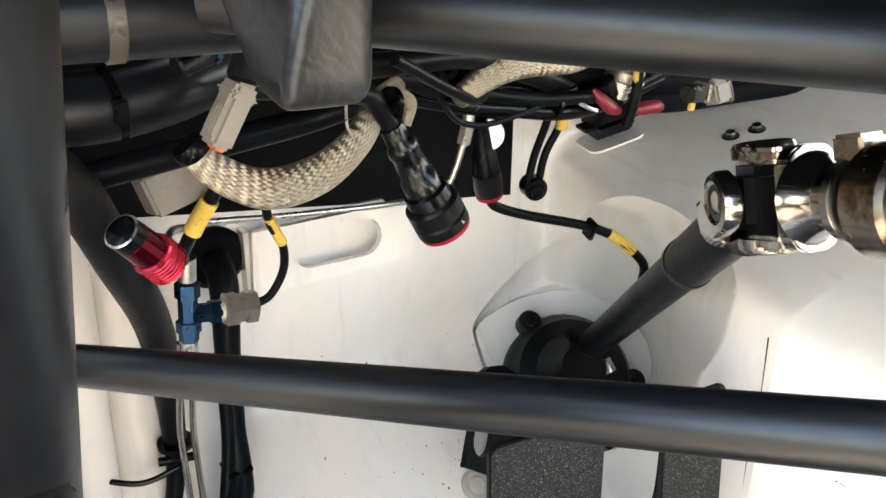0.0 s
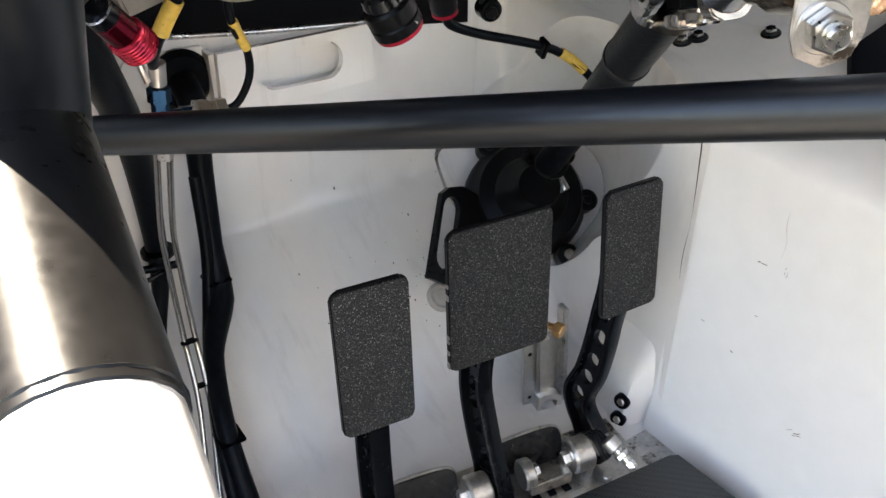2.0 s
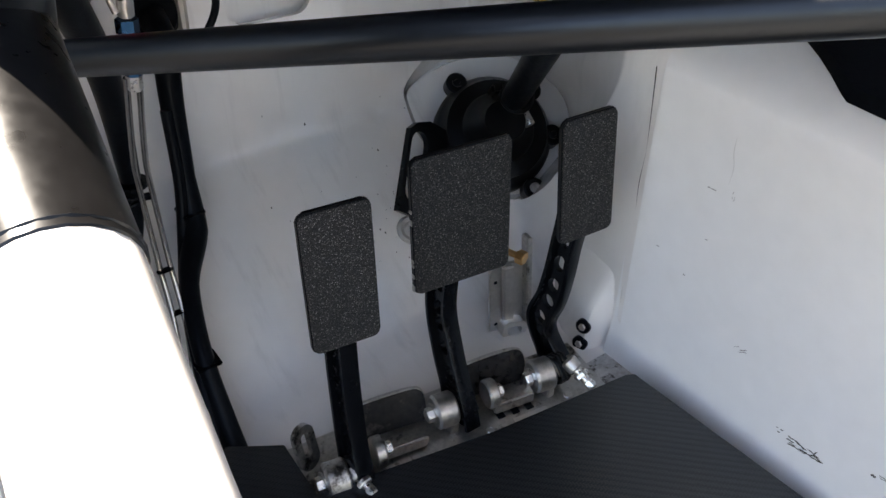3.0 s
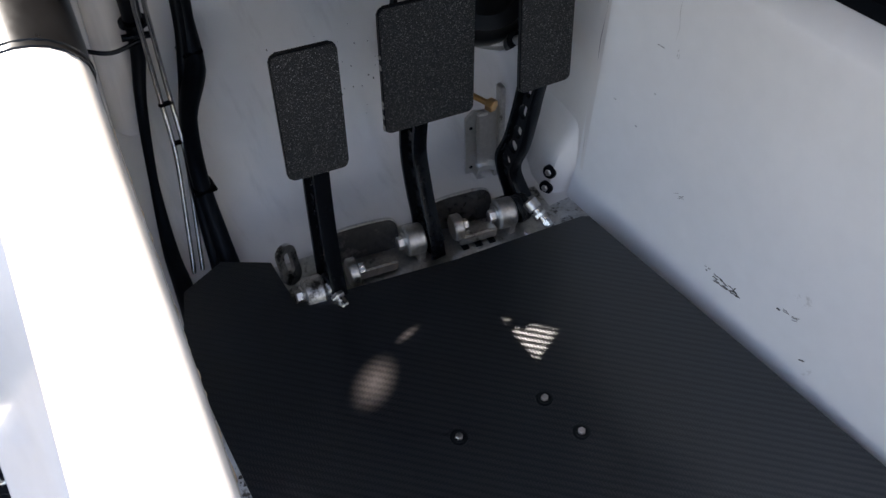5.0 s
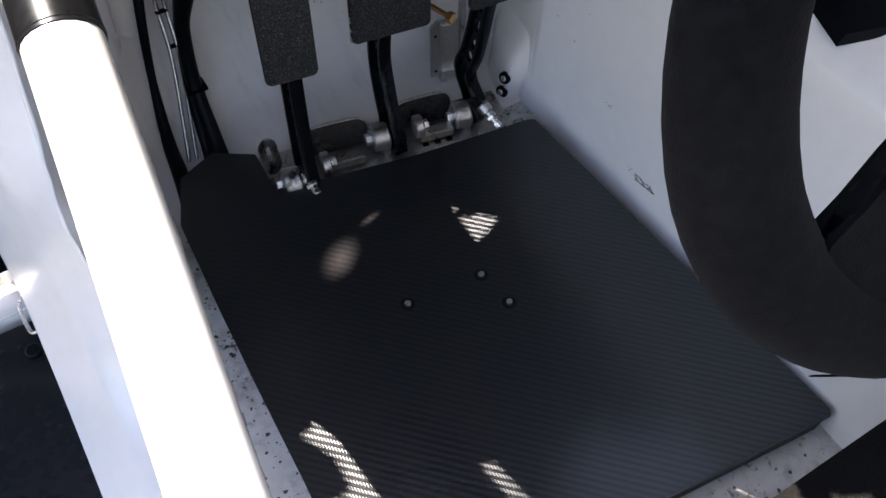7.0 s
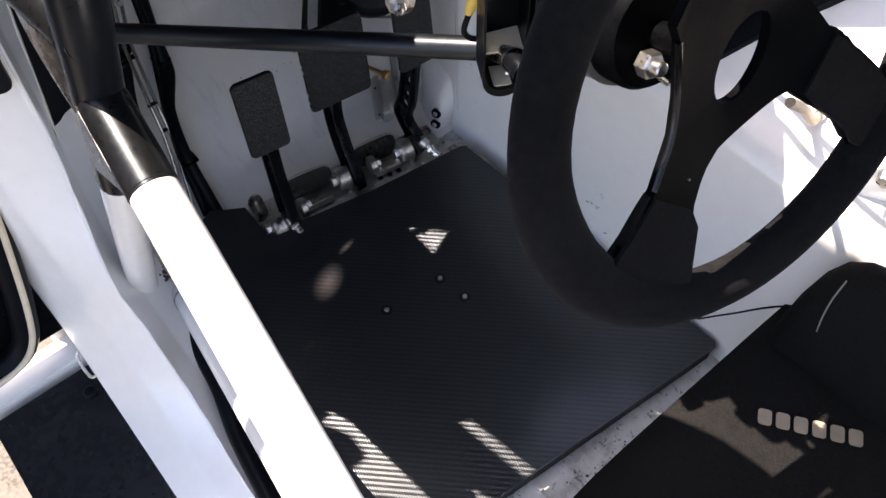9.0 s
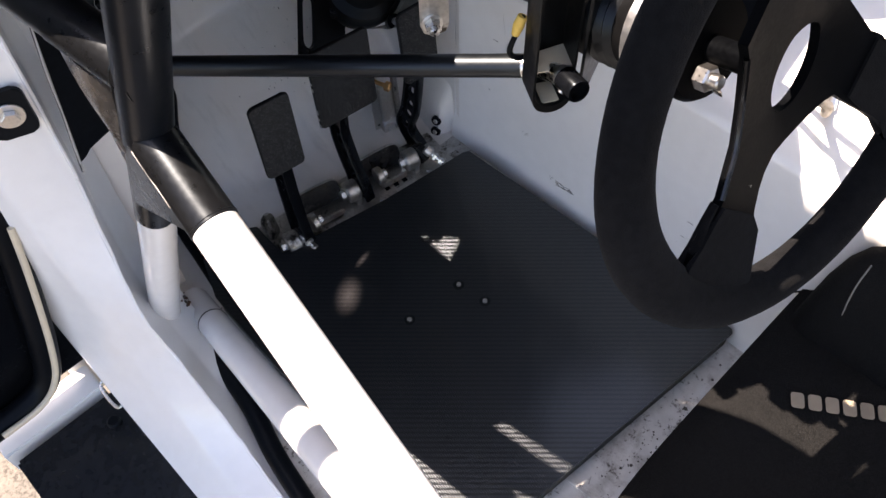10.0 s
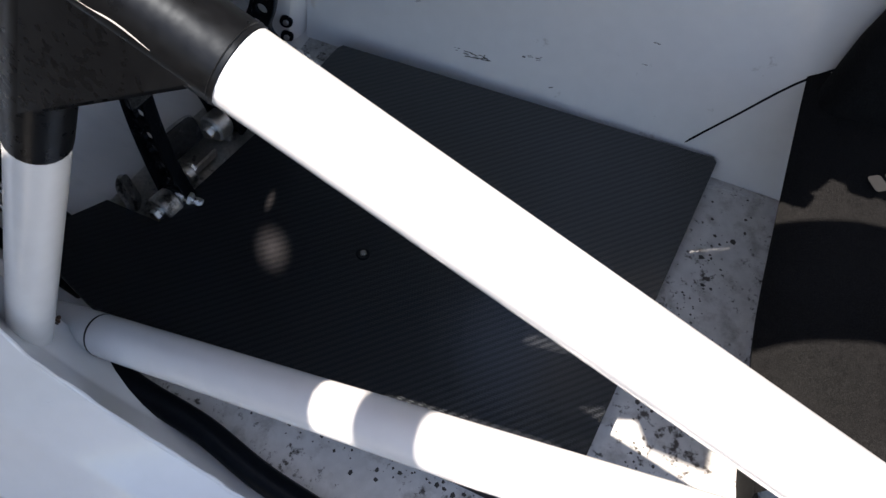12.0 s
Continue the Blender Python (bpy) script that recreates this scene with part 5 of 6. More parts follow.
put("cable_tie", lathe([(0, 0.0135), (0.004, 0.0135)], (0.129, 0.59, 0.176), (0.128, 0.59, 0.1), 20), PLASTIC, hose_a, "black cable tie")
put("cable_tie", sweep([(0.075, 0.585, 0.165), (0.1, 0.577, 0.158), (0.128, 0.577, 0.162)], 0.0022, 8, 6), PLASTIC, hose_a, "black cable tie tail")
for p in ((0.177, 0.609, 0.118), (0.133, 0.5, 0.04)):
    put("cable_tie", box(0.022, 0.022, 0.004, pose(*p), 0.001), PLASTIC, hose_b, "black cable tie")

lines = thing("brake_pipes", (0.13, 0.54, 0.2), "pair of bare steel brake pipes", "pipe")
for dx in (-0.0045, 0.0045):
    put("pipe", sweep([(0.134 + dx, 0.528, 0.292), (0.131 + dx, 0.55, 0.22), (0.132 + dx, 0.56, 0.183), (0.1315 + dx, 0.556, 0.109), (0.127 + dx, 0.532, 0.06), (0.114 + dx, 0.5, 0.009), (0.1 + dx, 0.465, -0.034)], 0.0024, 10, 8), CHROME, lines)
put("pipe", sweep([(0.131, 0.522, 0.34), (0.1285, 0.524, 0.355), (0.136, 0.541, 0.362), (0.154, 0.57, 0.351), (0.174, 0.598, 0.34), (0.229, 0.6, 0.332), (0.297, 0.603, 0.3235), (0.345, 0.612, 0.316)], 0.0023, 10, 8), STEEL, lines, "thin steel pipe along the bulkhead's top")
for z, y in ((0.105, 0.554), (0.07, 0.538)):
    put("clip", box(0.0145, 0.0062, 0.0035, pose(0.1305, y, z), 0.0012), PLASTIC, lines, "small black pipe clip")

tee = thing("brake_tee", (0.137, 0.525, 0.313), "blue anodised tee fitting with a steel pressure sensor", "fitting")
put("run", lathe([(0, 0.0062), (0.006, 0.0062), (0.0062, 0.0078), (0.014, 0.0078), (0.0142, 0.006), (0.03, 0.006), (0.0302, 0.0078), (0.04, 0.0078)], (0.1345, 0.525, 0.294), (0.138, 0.525, 0.336), 6), BLUE, tee)
put("branch", lathe([(0, 0.0065), (0.012, 0.0065), (0.0122, 0.0078), (0.019, 0.0078)], (0.137, 0.525, 0.312), (0.157, 0.525, 0.309), 6), BLUE, tee)
put("upper_collar", rod((0.138, 0.5245, 0.336), (0.139, 0.522, 0.352), 0.0056, 0.0005, 18), ALU, tee, "pale collar")
put("lower_nut", hexnut((0.1345, 0.526, 0.296), (0.134, 0.528, 0.282), 0.0058), STEEL, tee, "steel pipe nut")
put("washer", rod((0.155, 0.525, 0.3095), (0.158, 0.525, 0.309), 0.007), SILVERP, tee, "white washer")
put("sensor", lathe([(0, 0.009), (0.001, 0.0112), (0.009, 0.0112), (0.0092, 0.0098), (0.014, 0.0098), (0.0142, 0.0112), (0.021, 0.0112), (0.022, 0.009)], (0.158, 0.525, 0.309), (0.178, 0.525, 0.3065), 6), STEEL, tee, "steel pressure sensor")
put("sensor_cable", sweep([(0.179, 0.525, 0.307), (0.19, 0.524, 0.312), (0.1985, 0.52, 0.33), (0.196, 0.512, 0.352), (0.1855, 0.503, 0.372), (0.182, 0.498, 0.40)], 0.0028, 10, 8), RUBBER, tee, "thin black cable")
put("label", sweep([(0.1955, 0.5108, 0.353), (0.1905, 0.507, 0.363), (0.1852, 0.502, 0.375)], 0.0034, 12, 6), YELLOW, tee, "yellow cable label")

bleed = thing("brake_hose_end", (0.095, 0.41, 0.41), "red anodised plug hanging from a black hose", "plug")
RB0, RB1 = Vector((0.0885, 0.4065, 0.4205)), Vector((0.111, 0.42, 0.391))
put("cap", lathe([(0, 0.0062), (0.0012, 0.0078), (0.006, 0.0082), (0.008, 0.0082)], RB0 - (RB1 - RB0).normalized() * 0.007, RB1, 24), PLASTIC, bleed, "dark end cap")
put("cap_ring", lathe([(0, 0.0072), (0.0005, 0.0084), (0.001, 0.0072)], RB0 - (RB1 - RB0).normalized() * 0.0062, RB1, 24), STEEL, bleed, "thin bright ring round the cap")
put("barrel", lathe([(0, 0.007), (0.001, 0.0083), (0.015, 0.0086), (0.0155, 0.007)], RB0, RB1, 28), DARKRED, bleed, "dark red barrel")
put("body", lathe([(0.0145, 0.0085), (0.015, 0.0098), (0.0165, 0.0102), (0.027, 0.0102), (0.033, 0.0068), (0.0335, 0.004)], RB0, RB1, 28), RED, bleed, "bright red threaded nose")
for k in range(6):
    put("thread", lathe([(0, 0.01), (0.0006, 0.0106), (0.0012, 0.01)], Vector((0.0885, 0.4065, 0.4205)).lerp(Vector((0.111, 0.42, 0.391)), 0.42 + 0.055 * k), (0.111, 0.42, 0.391), 28), RED, bleed)

lab = thing("labelled_cable", (0.14, 0.5, 0.38), "black cable with a yellow label over the tee", "cable", "labelled cables")
put("cable", sweep([(0.137, 0.522, 0.35), (0.134, 0.51, 0.36), (0.137, 0.5, 0.374), (0.147, 0.49, 0.396), (0.16, 0.48, 0.42)], 0.004, 12, 6), RUBBER, lab)
put("label", sweep([(0.1385, 0.499, 0.377), (0.143, 0.495, 0.387), (0.148, 0.489, 0.398)], 0.0053, 14, 4), YELLOW, lab, "yellow label")

br = thing("braided_sleeve", (0.2, 0.45, 0.42), "loose tinned copper braid sleeve hanging in a bow", "cable sleeve", "braided sleeves")
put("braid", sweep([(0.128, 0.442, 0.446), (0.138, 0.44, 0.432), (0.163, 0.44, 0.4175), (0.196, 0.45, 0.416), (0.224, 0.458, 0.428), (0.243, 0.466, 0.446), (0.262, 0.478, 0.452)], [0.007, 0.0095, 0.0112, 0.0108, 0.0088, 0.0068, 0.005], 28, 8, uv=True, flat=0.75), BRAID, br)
put("frayed_end", lathe([(0, 0.0085), (0.002, 0.0095), (0.006, 0.0095), (0.008, 0.008)], (0.127, 0.442, 0.447), (0.138, 0.44, 0.432), 20), PLASTIC, br, "black heat-shrink over the braid's end")
br2 = thing("braided_sleeve", (0.37, 0.5, 0.445), "tinned copper braid sleeve along the dash loom", "cable sleeve", "braided sleeves")
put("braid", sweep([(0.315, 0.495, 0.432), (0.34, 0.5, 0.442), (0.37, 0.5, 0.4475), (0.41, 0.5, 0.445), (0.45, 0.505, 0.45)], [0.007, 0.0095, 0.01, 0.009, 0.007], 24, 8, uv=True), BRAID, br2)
br3 = thing("braided_sleeve", (0.27, 0.48, 0.43), "short end of copper braid by the round plug", "cable sleeve", "braided sleeves")
put("braid", sweep([(0.262, 0.48, 0.447), (0.272, 0.482, 0.438), (0.268, 0.48, 0.425)], [0.003, 0.0042, 0.003], 20, 8, uv=True), BRAID, br3)


bundle = thing("loom_cable", (0.4, 0.51, 0.44), "loose black wires bunched along the dash loom", "cable", "loose loom wires")
put("wire", sweep([(0.27, 0.5, 0.44), (0.29, 0.515, 0.432), (0.336, 0.517, 0.419), (0.372, 0.517, 0.412), (0.42, 0.517, 0.403), (0.475, 0.53, 0.40), (0.55, 0.55, 0.405)], 0.0062, 12, 6), PLASTIC, bundle)
put("wire", sweep([(0.28, 0.505, 0.446), (0.298, 0.515, 0.439), (0.344, 0.512, 0.428), (0.389, 0.512, 0.418), (0.437, 0.513, 0.413), (0.48, 0.525, 0.408), (0.56, 0.545, 0.415)], 0.0052, 12, 6), RUBBER, bundle)
put("wire", sweep([(0.285, 0.53, 0.43), (0.33, 0.53, 0.428), (0.37, 0.53, 0.426), (0.42, 0.532, 0.414), (0.47, 0.535, 0.412), (0.54, 0.55, 0.42)], 0.0045, 10, 6), PLASTIC, bundle)
put("wire", sweep([(0.31, 0.512, 0.43), (0.325, 0.51, 0.412), (0.35, 0.51, 0.406), (0.39, 0.512, 0.411), (0.43, 0.515, 0.42)], 0.0022, 8, 6), RUBBER, bundle)
put("tie", lathe([(0, 0.011), (0.003, 0.011)], (0.41, 0.517, 0.41), (0.42, 0.517, 0.4075), 16), PLASTIC, bundle, "black cable tie")


def grey_connector(name, a, b, w, h, label, tip=None, cat="connector"):
    """A grey moulded connector from a to b, with ribs, a latch and a seal end."""
    a, b = Vector(a), Vector(b)
    L = (b - a).length
    t = thing(name, tuple((a + b) / 2), label, cat, "grey connectors")
    m = basis((a + b) / 2, b - a, (0.4, -0.8, 0.3))
    put("shell", box(L, w, h, m, 0.002), GREYPL, t)
    put("collar", box(L * 0.12, w * 1.18, h * 1.18, m @ pose(-L * 0.3, 0, 0), 0.0015), GREYPL, t)
    put("latch", box(L * 0.4, w * 0.35, h * 0.3, m @ pose(L * 0.12, 0, h * 0.55), 0.001), GREYPL, t)
    put("rib", box(L * 0.7, w * 0.12, h * 0.12, m @ pose(0, w * 0.3, h * 0.53)), GREYPL, t)
    if tip:
        put("seal", box(0.003, w * 0.6, h * 0.5, m @ pose(L / 2, 0, -h * 0.1), 0.0008), tip, t, "orange wedge in the open end")
    return t


con = grey_connector("wiring_connector", (0.1535, 0.43, 0.476), (0.1365, 0.43, 0.4475), 0.0135, 0.0125, "grey plastic connector with an orange wedge", ORANGE)
put("boot", rod((0.1535, 0.43, 0.475), (0.16, 0.432, 0.49), 0.0085, 0.002), RUBBER, con, "black cable boot")
grey_connector("wiring_connector", (0.165, 0.515, 0.41), (0.117, 0.51, 0.3985), 0.026, 0.024, "large grey plastic connector block behind the braid")

plug = thing("round_plug", (0.265, 0.457, 0.395), "black round multi-pin plug with a red ring", "connector", "round plugs")
a, b = Vector((0.245, 0.457, 0.434)), Vector((0.284, 0.457, 0.359))
put("boot", lathe([(0, 0.0072), (0.010, 0.0078), (0.012, 0.0095), (0.018, 0.0098), (0.02, 0.0088), (0.034, 0.0095), (0.036, 0.0112), (0.046, 0.0116), (0.048, 0.0138), (0.056, 0.0145)], a, b, 24), GLOSSBLK, plug, "glossy heat-shrink boot")
put("ring", lathe([(0.056, 0.0155), (0.058, 0.0172), (0.068, 0.0172), (0.0685, 0.016), (0.07, 0.0172), (0.0765, 0.0172), (0.077, 0.016)], a, b, 32), BLACKSTEEL, plug, "knurled coupling ring")
put("red_band", lathe([(0.077, 0.0165), (0.0795, 0.0165), (0.0805, 0.0135)], a, b, 32), RED, plug, "red band at the plug's end")
put("cable", sweep([(0.215, 0.45, 0.458), (0.232, 0.455, 0.452), (0.245, 0.457, 0.434)], 0.0055, 12, 6), RUBBER, plug, "black cable")
put("marker", box(0.003, 0.0006, 0.004, pose(0.2835, 0.4415, 0.3715, 10, 25, 0)), SILVERP, plug, "small white square mark")
plug2 = thing("round_plug", (0.39, 0.568, 0.345), "small black plug with a red ring and cable", "connector", "round plugs")
a, b = Vector((0.376, 0.56, 0.395)), Vector((0.396, 0.571, 0.322))
put("boot", lathe([(0, 0.006), (0.03, 0.0075), (0.034, 0.01), (0.062, 0.0105)], a, b, 20), PLASTIC, plug2)
put("coupling", lathe([(0.05, 0.0115), (0.066, 0.0118), (0.07, 0.0105)], a, b, 24), BLACKSTEEL, plug2, "coupling ring")
put("red_band", lathe([(0.07, 0.0112), (0.073, 0.0112)], a, b, 24), RED, plug2, "red band")
put("cable", sweep([(0.396, 0.571, 0.322), (0.405, 0.574, 0.312), (0.433, 0.57, 0.3), (0.485, 0.552, 0.285), (0.512, 0.543, 0.271), (0.537, 0.532, 0.246), (0.548, 0.54, 0.22)], 0.0042, 12, 8), RUBBER, plug2, "black cable across the pocket")
put("label", sweep([(0.506, 0.5455, 0.276), (0.518, 0.541, 0.267), (0.528, 0.536, 0.257)], 0.005, 12, 4), YELLOW, plug2, "yellow label")
put("cable_tie", box(0.005, 0.012, 0.018, pose(0.487, 0.549, 0.283, 20, 0, 0), 0.001), PLASTIC, plug2, "black cable tie")

fitn = thing("steel_fitting", (0.355, 0.55, 0.385), "slim steel pipe fitting beside the plugs", "fitting")
put("pipe", sweep([(0.345, 0.555, 0.345), (0.352, 0.552, 0.365), (0.357, 0.55, 0.385)], 0.0025, 10, 6), STEEL, fitn)
put("nut", hexnut((0.356, 0.55, 0.38), (0.359, 0.549, 0.396), 0.0055), STEEL, fitn)
put("collar", rod((0.359, 0.549, 0.396), (0.361, 0.549, 0.41), 0.0045, 0.0008), ALU, fitn)
tag = thing("round_tag", (0.39, 0.565, 0.375), "pale round tag hanging behind the plug", "tag")
put("disc", rod((0.395, 0.575, 0.375), (0.393, 0.57, 0.376), 0.0125, 0.0006), ALU, tag)

sen = thing("level_sensor", (0.463, 0.594, 0.31), "black sensor bolted to the bulkhead with two short cables", "sensor")
put("body", rod((0.468, 0.612, 0.308), (0.461, 0.592, 0.31), 0.0105, 0.002), PLASTIC, sen)
put("bolt", hexnut((0.460, 0.591, 0.309), (0.459, 0.588, 0.309), 0.006), BLACKSTEEL, sen)
for dx in (-0.006, 0.006):
    put("cable", sweep([(0.463 + dx, 0.6, 0.315), (0.467 + dx, 0.598, 0.34), (0.476 + 1.4 * dx, 0.592, 0.37), (0.47 + dx, 0.58, 0.4), (0.457, 0.57, 0.43)], 0.0036, 10, 6), RUBBER, sen, "short black cable")
put("label", sweep([(0.4835, 0.592, 0.362), (0.484, 0.590, 0.378), (0.481, 0.587, 0.386)], 0.0053, 12, 4), YELLOW, sen, "yellow label")

box1 = thing("black_junction", (0.58, 0.62, 0.35), "black moulded block on the tunnel top under the loom", "junction box")
put("body", box(0.056, 0.042, 0.024, pose(0.572, 0.63, 0.347, 0, -14, -15), 0.0105), RUBBER, box1)
put("lid", box(0.04, 0.03, 0.018, pose(0.566, 0.622, 0.36, 0, -14, -15), 0.0075), RUBBER, box1)
put("bead", prism(rounded(0.056, 0.046, 0.01), 0, 0.002, pose(0.577, 0.63, 0.3275, 0, -15.6, -15)), SHELL, box1, "pale sealant bead under the block")
for x, y in ((0.662, 0.557), (0.684, 0.546), (0.552, 0.447), (0.597, 0.396), (0.563, 0.44)):
    z = 0.287 + 0.28 * (x - 0.487)
    n = thing("tunnel_bolt", (x, y, z), "dark bolt head with a washer on the tunnel top", "bolt", "bolts on the tunnel top")
    up = Vector((-0.28, 0, 1)).normalized()
    o = Vector((x, y, z - 0.001))
    put("washer", rod(o, o + up * 0.0028, 0.0082, 0.001), BLACKSTEEL, n)
    put("head", hexnut(o + up * 0.0025, o + up * 0.007, 0.0048), CHROME, n)

redp = thing("red_plug", (0.475, 0.51, 0.405), "red rubber plug with a metal band bundled in the loom", "connector")
put("red_sleeve", sweep([(0.444, 0.512, 0.418), (0.449, 0.508, 0.411), (0.458, 0.506, 0.4035), (0.468, 0.508, 0.399)], [0.002, 0.0045, 0.0052, 0.003], 16, 5), REDRUB, redp, "red rubber sleeve")
put("body", lathe([(0, 0.006), (0.002, 0.0085), (0.014, 0.0085), (0.016, 0.007), (0.024, 0.007)], (0.455, 0.515, 0.4235), (0.468, 0.512, 0.404), 20), PLASTIC, redp, "black connector body")
RB, RA = Vector((0.474, 0.5165, 0.411)), Vector((0.12, -0.3, 1)).normalized()
put("metal_band", lathe([(0, 0.0145), (0.0004, 0.0152), (0.0125, 0.0152), (0.013, 0.0145), (0.013, 0.0135)], RB, RB + RA, 32), STEEL, redp, "bright metal band round the plug")
put("core", rod(RB + RA * 0.001, RB + RA * 0.022, 0.0134, 0.002, 24), GRIME, redp, "grimy metal core of the plug")
put("cable", sweep([(0.4745, 0.4985, 0.447), (0.4747, 0.4985, 0.43), (0.474, 0.499, 0.41), (0.4715, 0.502, 0.389)], 0.0042, 12, 5), RUBBER, redp, "black cable in front of the plug")
put("red_end", sweep([(0.48, 0.508, 0.3975), (0.49, 0.505, 0.399), (0.503, 0.505, 0.3985), (0.512, 0.508, 0.396)], [0.003, 0.0052, 0.0054, 0.003], 16, 5), REDRUB, redp, "red rubber end")
put("label", box(0.013, 0.004, 0.012, pose(0.4747, 0.4985, 0.4285, 0, 0, 25), 0.0015), YELLOW, redp, "yellow label")
put("metal_lug", sweep([(0.43, 0.51, 0.410), (0.437, 0.506, 0.406), (0.443, 0.505, 0.4035)], 0.0016, 8, 4), STEEL, redp, "bare metal lug")
grey_connector("wiring_connector", (0.588, 0.51, 0.400), (0.566, 0.508, 0.3985), 0.016, 0.017, "small grey connector at the end of the loom")
slv = thing("clear_connector", (0.55, 0.51, 0.401), "smoked clear connector lying in the loom", "connector")
put("shell", box(0.024, 0.014, 0.013, pose(0.549, 0.509, 0.402, 0, 6, 12), 0.002), DARKALU, slv)
put("rim", box(0.004, 0.0165, 0.0155, pose(0.561, 0.5115, 0.4012, 0, 6, 12), 0.001), STEEL, slv, "bright rim")
put("label", box(0.009, 0.003, 0.006, pose(0.541, 0.503, 0.3935, 0, 10, 20), 0.0006), YELLOW, slv, "yellow label")


def cable(pts, r, label, mat_=RUBBER, tags=()):
    t = thing("loom_cable", pts[len(pts) // 2], label, "cable", "dash loom cables")
    put("cable", sweep(pts, r, 12, 6), mat_, t)
    for a, b, w in tags:
        put("label", sweep([a, b], w, 12, 0), YELLOW, t, "yellow label")
    return t


cable([(0.03, 0.5, 0.410), (0.071, 0.5, 0.417), (0.117, 0.5, 0.422), (0.17, 0.5, 0.427), (0.215, 0.505, 0.43), (0.26, 0.52, 0.432)], 0.0082, "thick black hose under the dash")
cable([(0.2, 0.46, 0.468), (0.26, 0.48, 0.463), (0.33, 0.5, 0.455), (0.40, 0.52, 0.43), (0.47, 0.55, 0.40), (0.55, 0.6, 0.385), (0.66, 0.6, 0.40), (0.78, 0.58, 0.42)], 0.0075, "black loom across the bulkhead", tags=(((0.646, 0.596, 0.406), (0.664, 0.595, 0.409), 0.008),))
cable([(0.22, 0.47, 0.462), (0.28, 0.5, 0.447), (0.34, 0.53, 0.42), (0.42, 0.56, 0.412), (0.5, 0.58, 0.41), (0.6, 0.6, 0.392), (0.72, 0.59, 0.405)], 0.006, "black loom across the bulkhead")
cable([(0.25, 0.46, 0.47), (0.3, 0.48, 0.442), (0.335, 0.5, 0.428), (0.36, 0.52, 0.44), (0.38, 0.53, 0.46)], 0.0035, "thin black cable looped in the loom")
cable([(0.3, 0.5, 0.45), (0.345, 0.54, 0.42), (0.372, 0.56, 0.4)], 0.004, "black cable to the small plug", tags=(((0.352, 0.545, 0.414), (0.362, 0.552, 0.402), 0.005),))
cable([(0.33, 0.52, 0.46), (0.362, 0.545, 0.425), (0.376, 0.56, 0.397)], 0.004, "black cable to the small plug", tags=(((0.365, 0.55, 0.42), (0.371, 0.556, 0.407), 0.0055),))
cable([(0.4, 0.54, 0.46), (0.43, 0.56, 0.41), (0.46, 0.57, 0.405), (0.52, 0.58, 0.42), (0.56, 0.58, 0.45)], 0.005, "black cable bowed under the loom")
cable([(0.45, 0.55, 0.47), (0.50, 0.57, 0.42), (0.56, 0.58, 0.415), (0.62, 0.57, 0.46)], 0.004, "thin black cable in the loom")
cable([(0.15, 0.44, 0.47), (0.19, 0.45, 0.462), (0.225, 0.455, 0.458)], 0.0045, "black cable with a yellow label by the dash", tags=(((0.196, 0.447, 0.463), (0.214, 0.45, 0.461), 0.0065),))
cable([(0.6, 0.55, 0.47), (0.64, 0.57, 0.43), (0.7, 0.57, 0.415), (0.8, 0.55, 0.43)], 0.0055, "black cable running along the tunnel")

for dx in (0.0, 0.02):
    cable([(0.455 + dx, 0.2, 0.622), (0.451 + dx, 0.09, 0.617), (0.4375 + dx, 0.03, 0.613), (0.425 + dx, -0.06, 0.617), (0.42 + dx, -0.14, 0.63)], 0.0042, "black cable slung under the dashboard's edge")

for k, (lift, r) in enumerate(((0.0, 0.0105), (0.017, 0.0125), (0.036, 0.0135), (0.056, 0.014))):
    cable([(0.36, 0.55, 0.412 + lift), (0.42, 0.558, 0.404 + lift), (0.468, 0.563, 0.3935 + lift), (0.53, 0.565, 0.385 + lift), (0.6, 0.567, 0.377 + lift), (0.668, 0.57, 0.374 + 1.2 * lift), (0.76, 0.572, 0.371 + 1.3 * lift), (0.88, 0.575, 0.372 + 1.3 * lift)], r, "thick taped loom along the bulkhead's top", VOID)

# ---- more of the loom under the dash ----
rl = random.Random(3)
for k in range(9):
    x0 = 0.23 + 0.03 * k
    p = [(x0, 0.47 + 0.012 * k, 0.475 - 0.004 * k), (x0 + 0.02, 0.49 + 0.011 * k, 0.448 + rl.uniform(-0.01, 0.01) - 0.003 * k), (x0 + 0.05, 0.505 + 0.011 * k, 0.44 + rl.uniform(-0.012, 0.008) - 0.003 * k), (x0 + 0.08, 0.51 + 0.01 * k, 0.462 - 0.003 * k)]
    cable(p, rl.uniform(0.002, 0.0042), "thin black cable looped in the loom")
wire = thing("hanging_wire", (0.2, 0.38, 0.47), "thin dark wire hanging from the dash", "wire")
put("wire", sweep([(0.1665, 0.34, 0.515), (0.166, 0.345, 0.49), (0.1675, 0.35, 0.474), (0.171, 0.352, 0.466)], 0.0006, 6, 6), STEEL, wire)
for a in ((0.245, 0.458, 0.447), (0.352, 0.53, 0.437), (0.43, 0.555, 0.415), (0.5, 0.575, 0.415), (0.62, 0.597, 0.397)):
    tie = thing("loom_tie", a, "black cable tie round the loom", "cable tie", "cable ties on the loom")
    put("strap", lathe([(0, 0.0092), (0.003, 0.0092)], a, (a[0] + 0.03, a[1] + 0.008, a[2] - 0.005), 16), PLASTIC, tie)
    put("tie_head", box(0.005, 0.006, 0.006, pose(a[0], a[1] - 0.01, a[2], 0, 0, 15), 0.001), PLASTIC, tie)

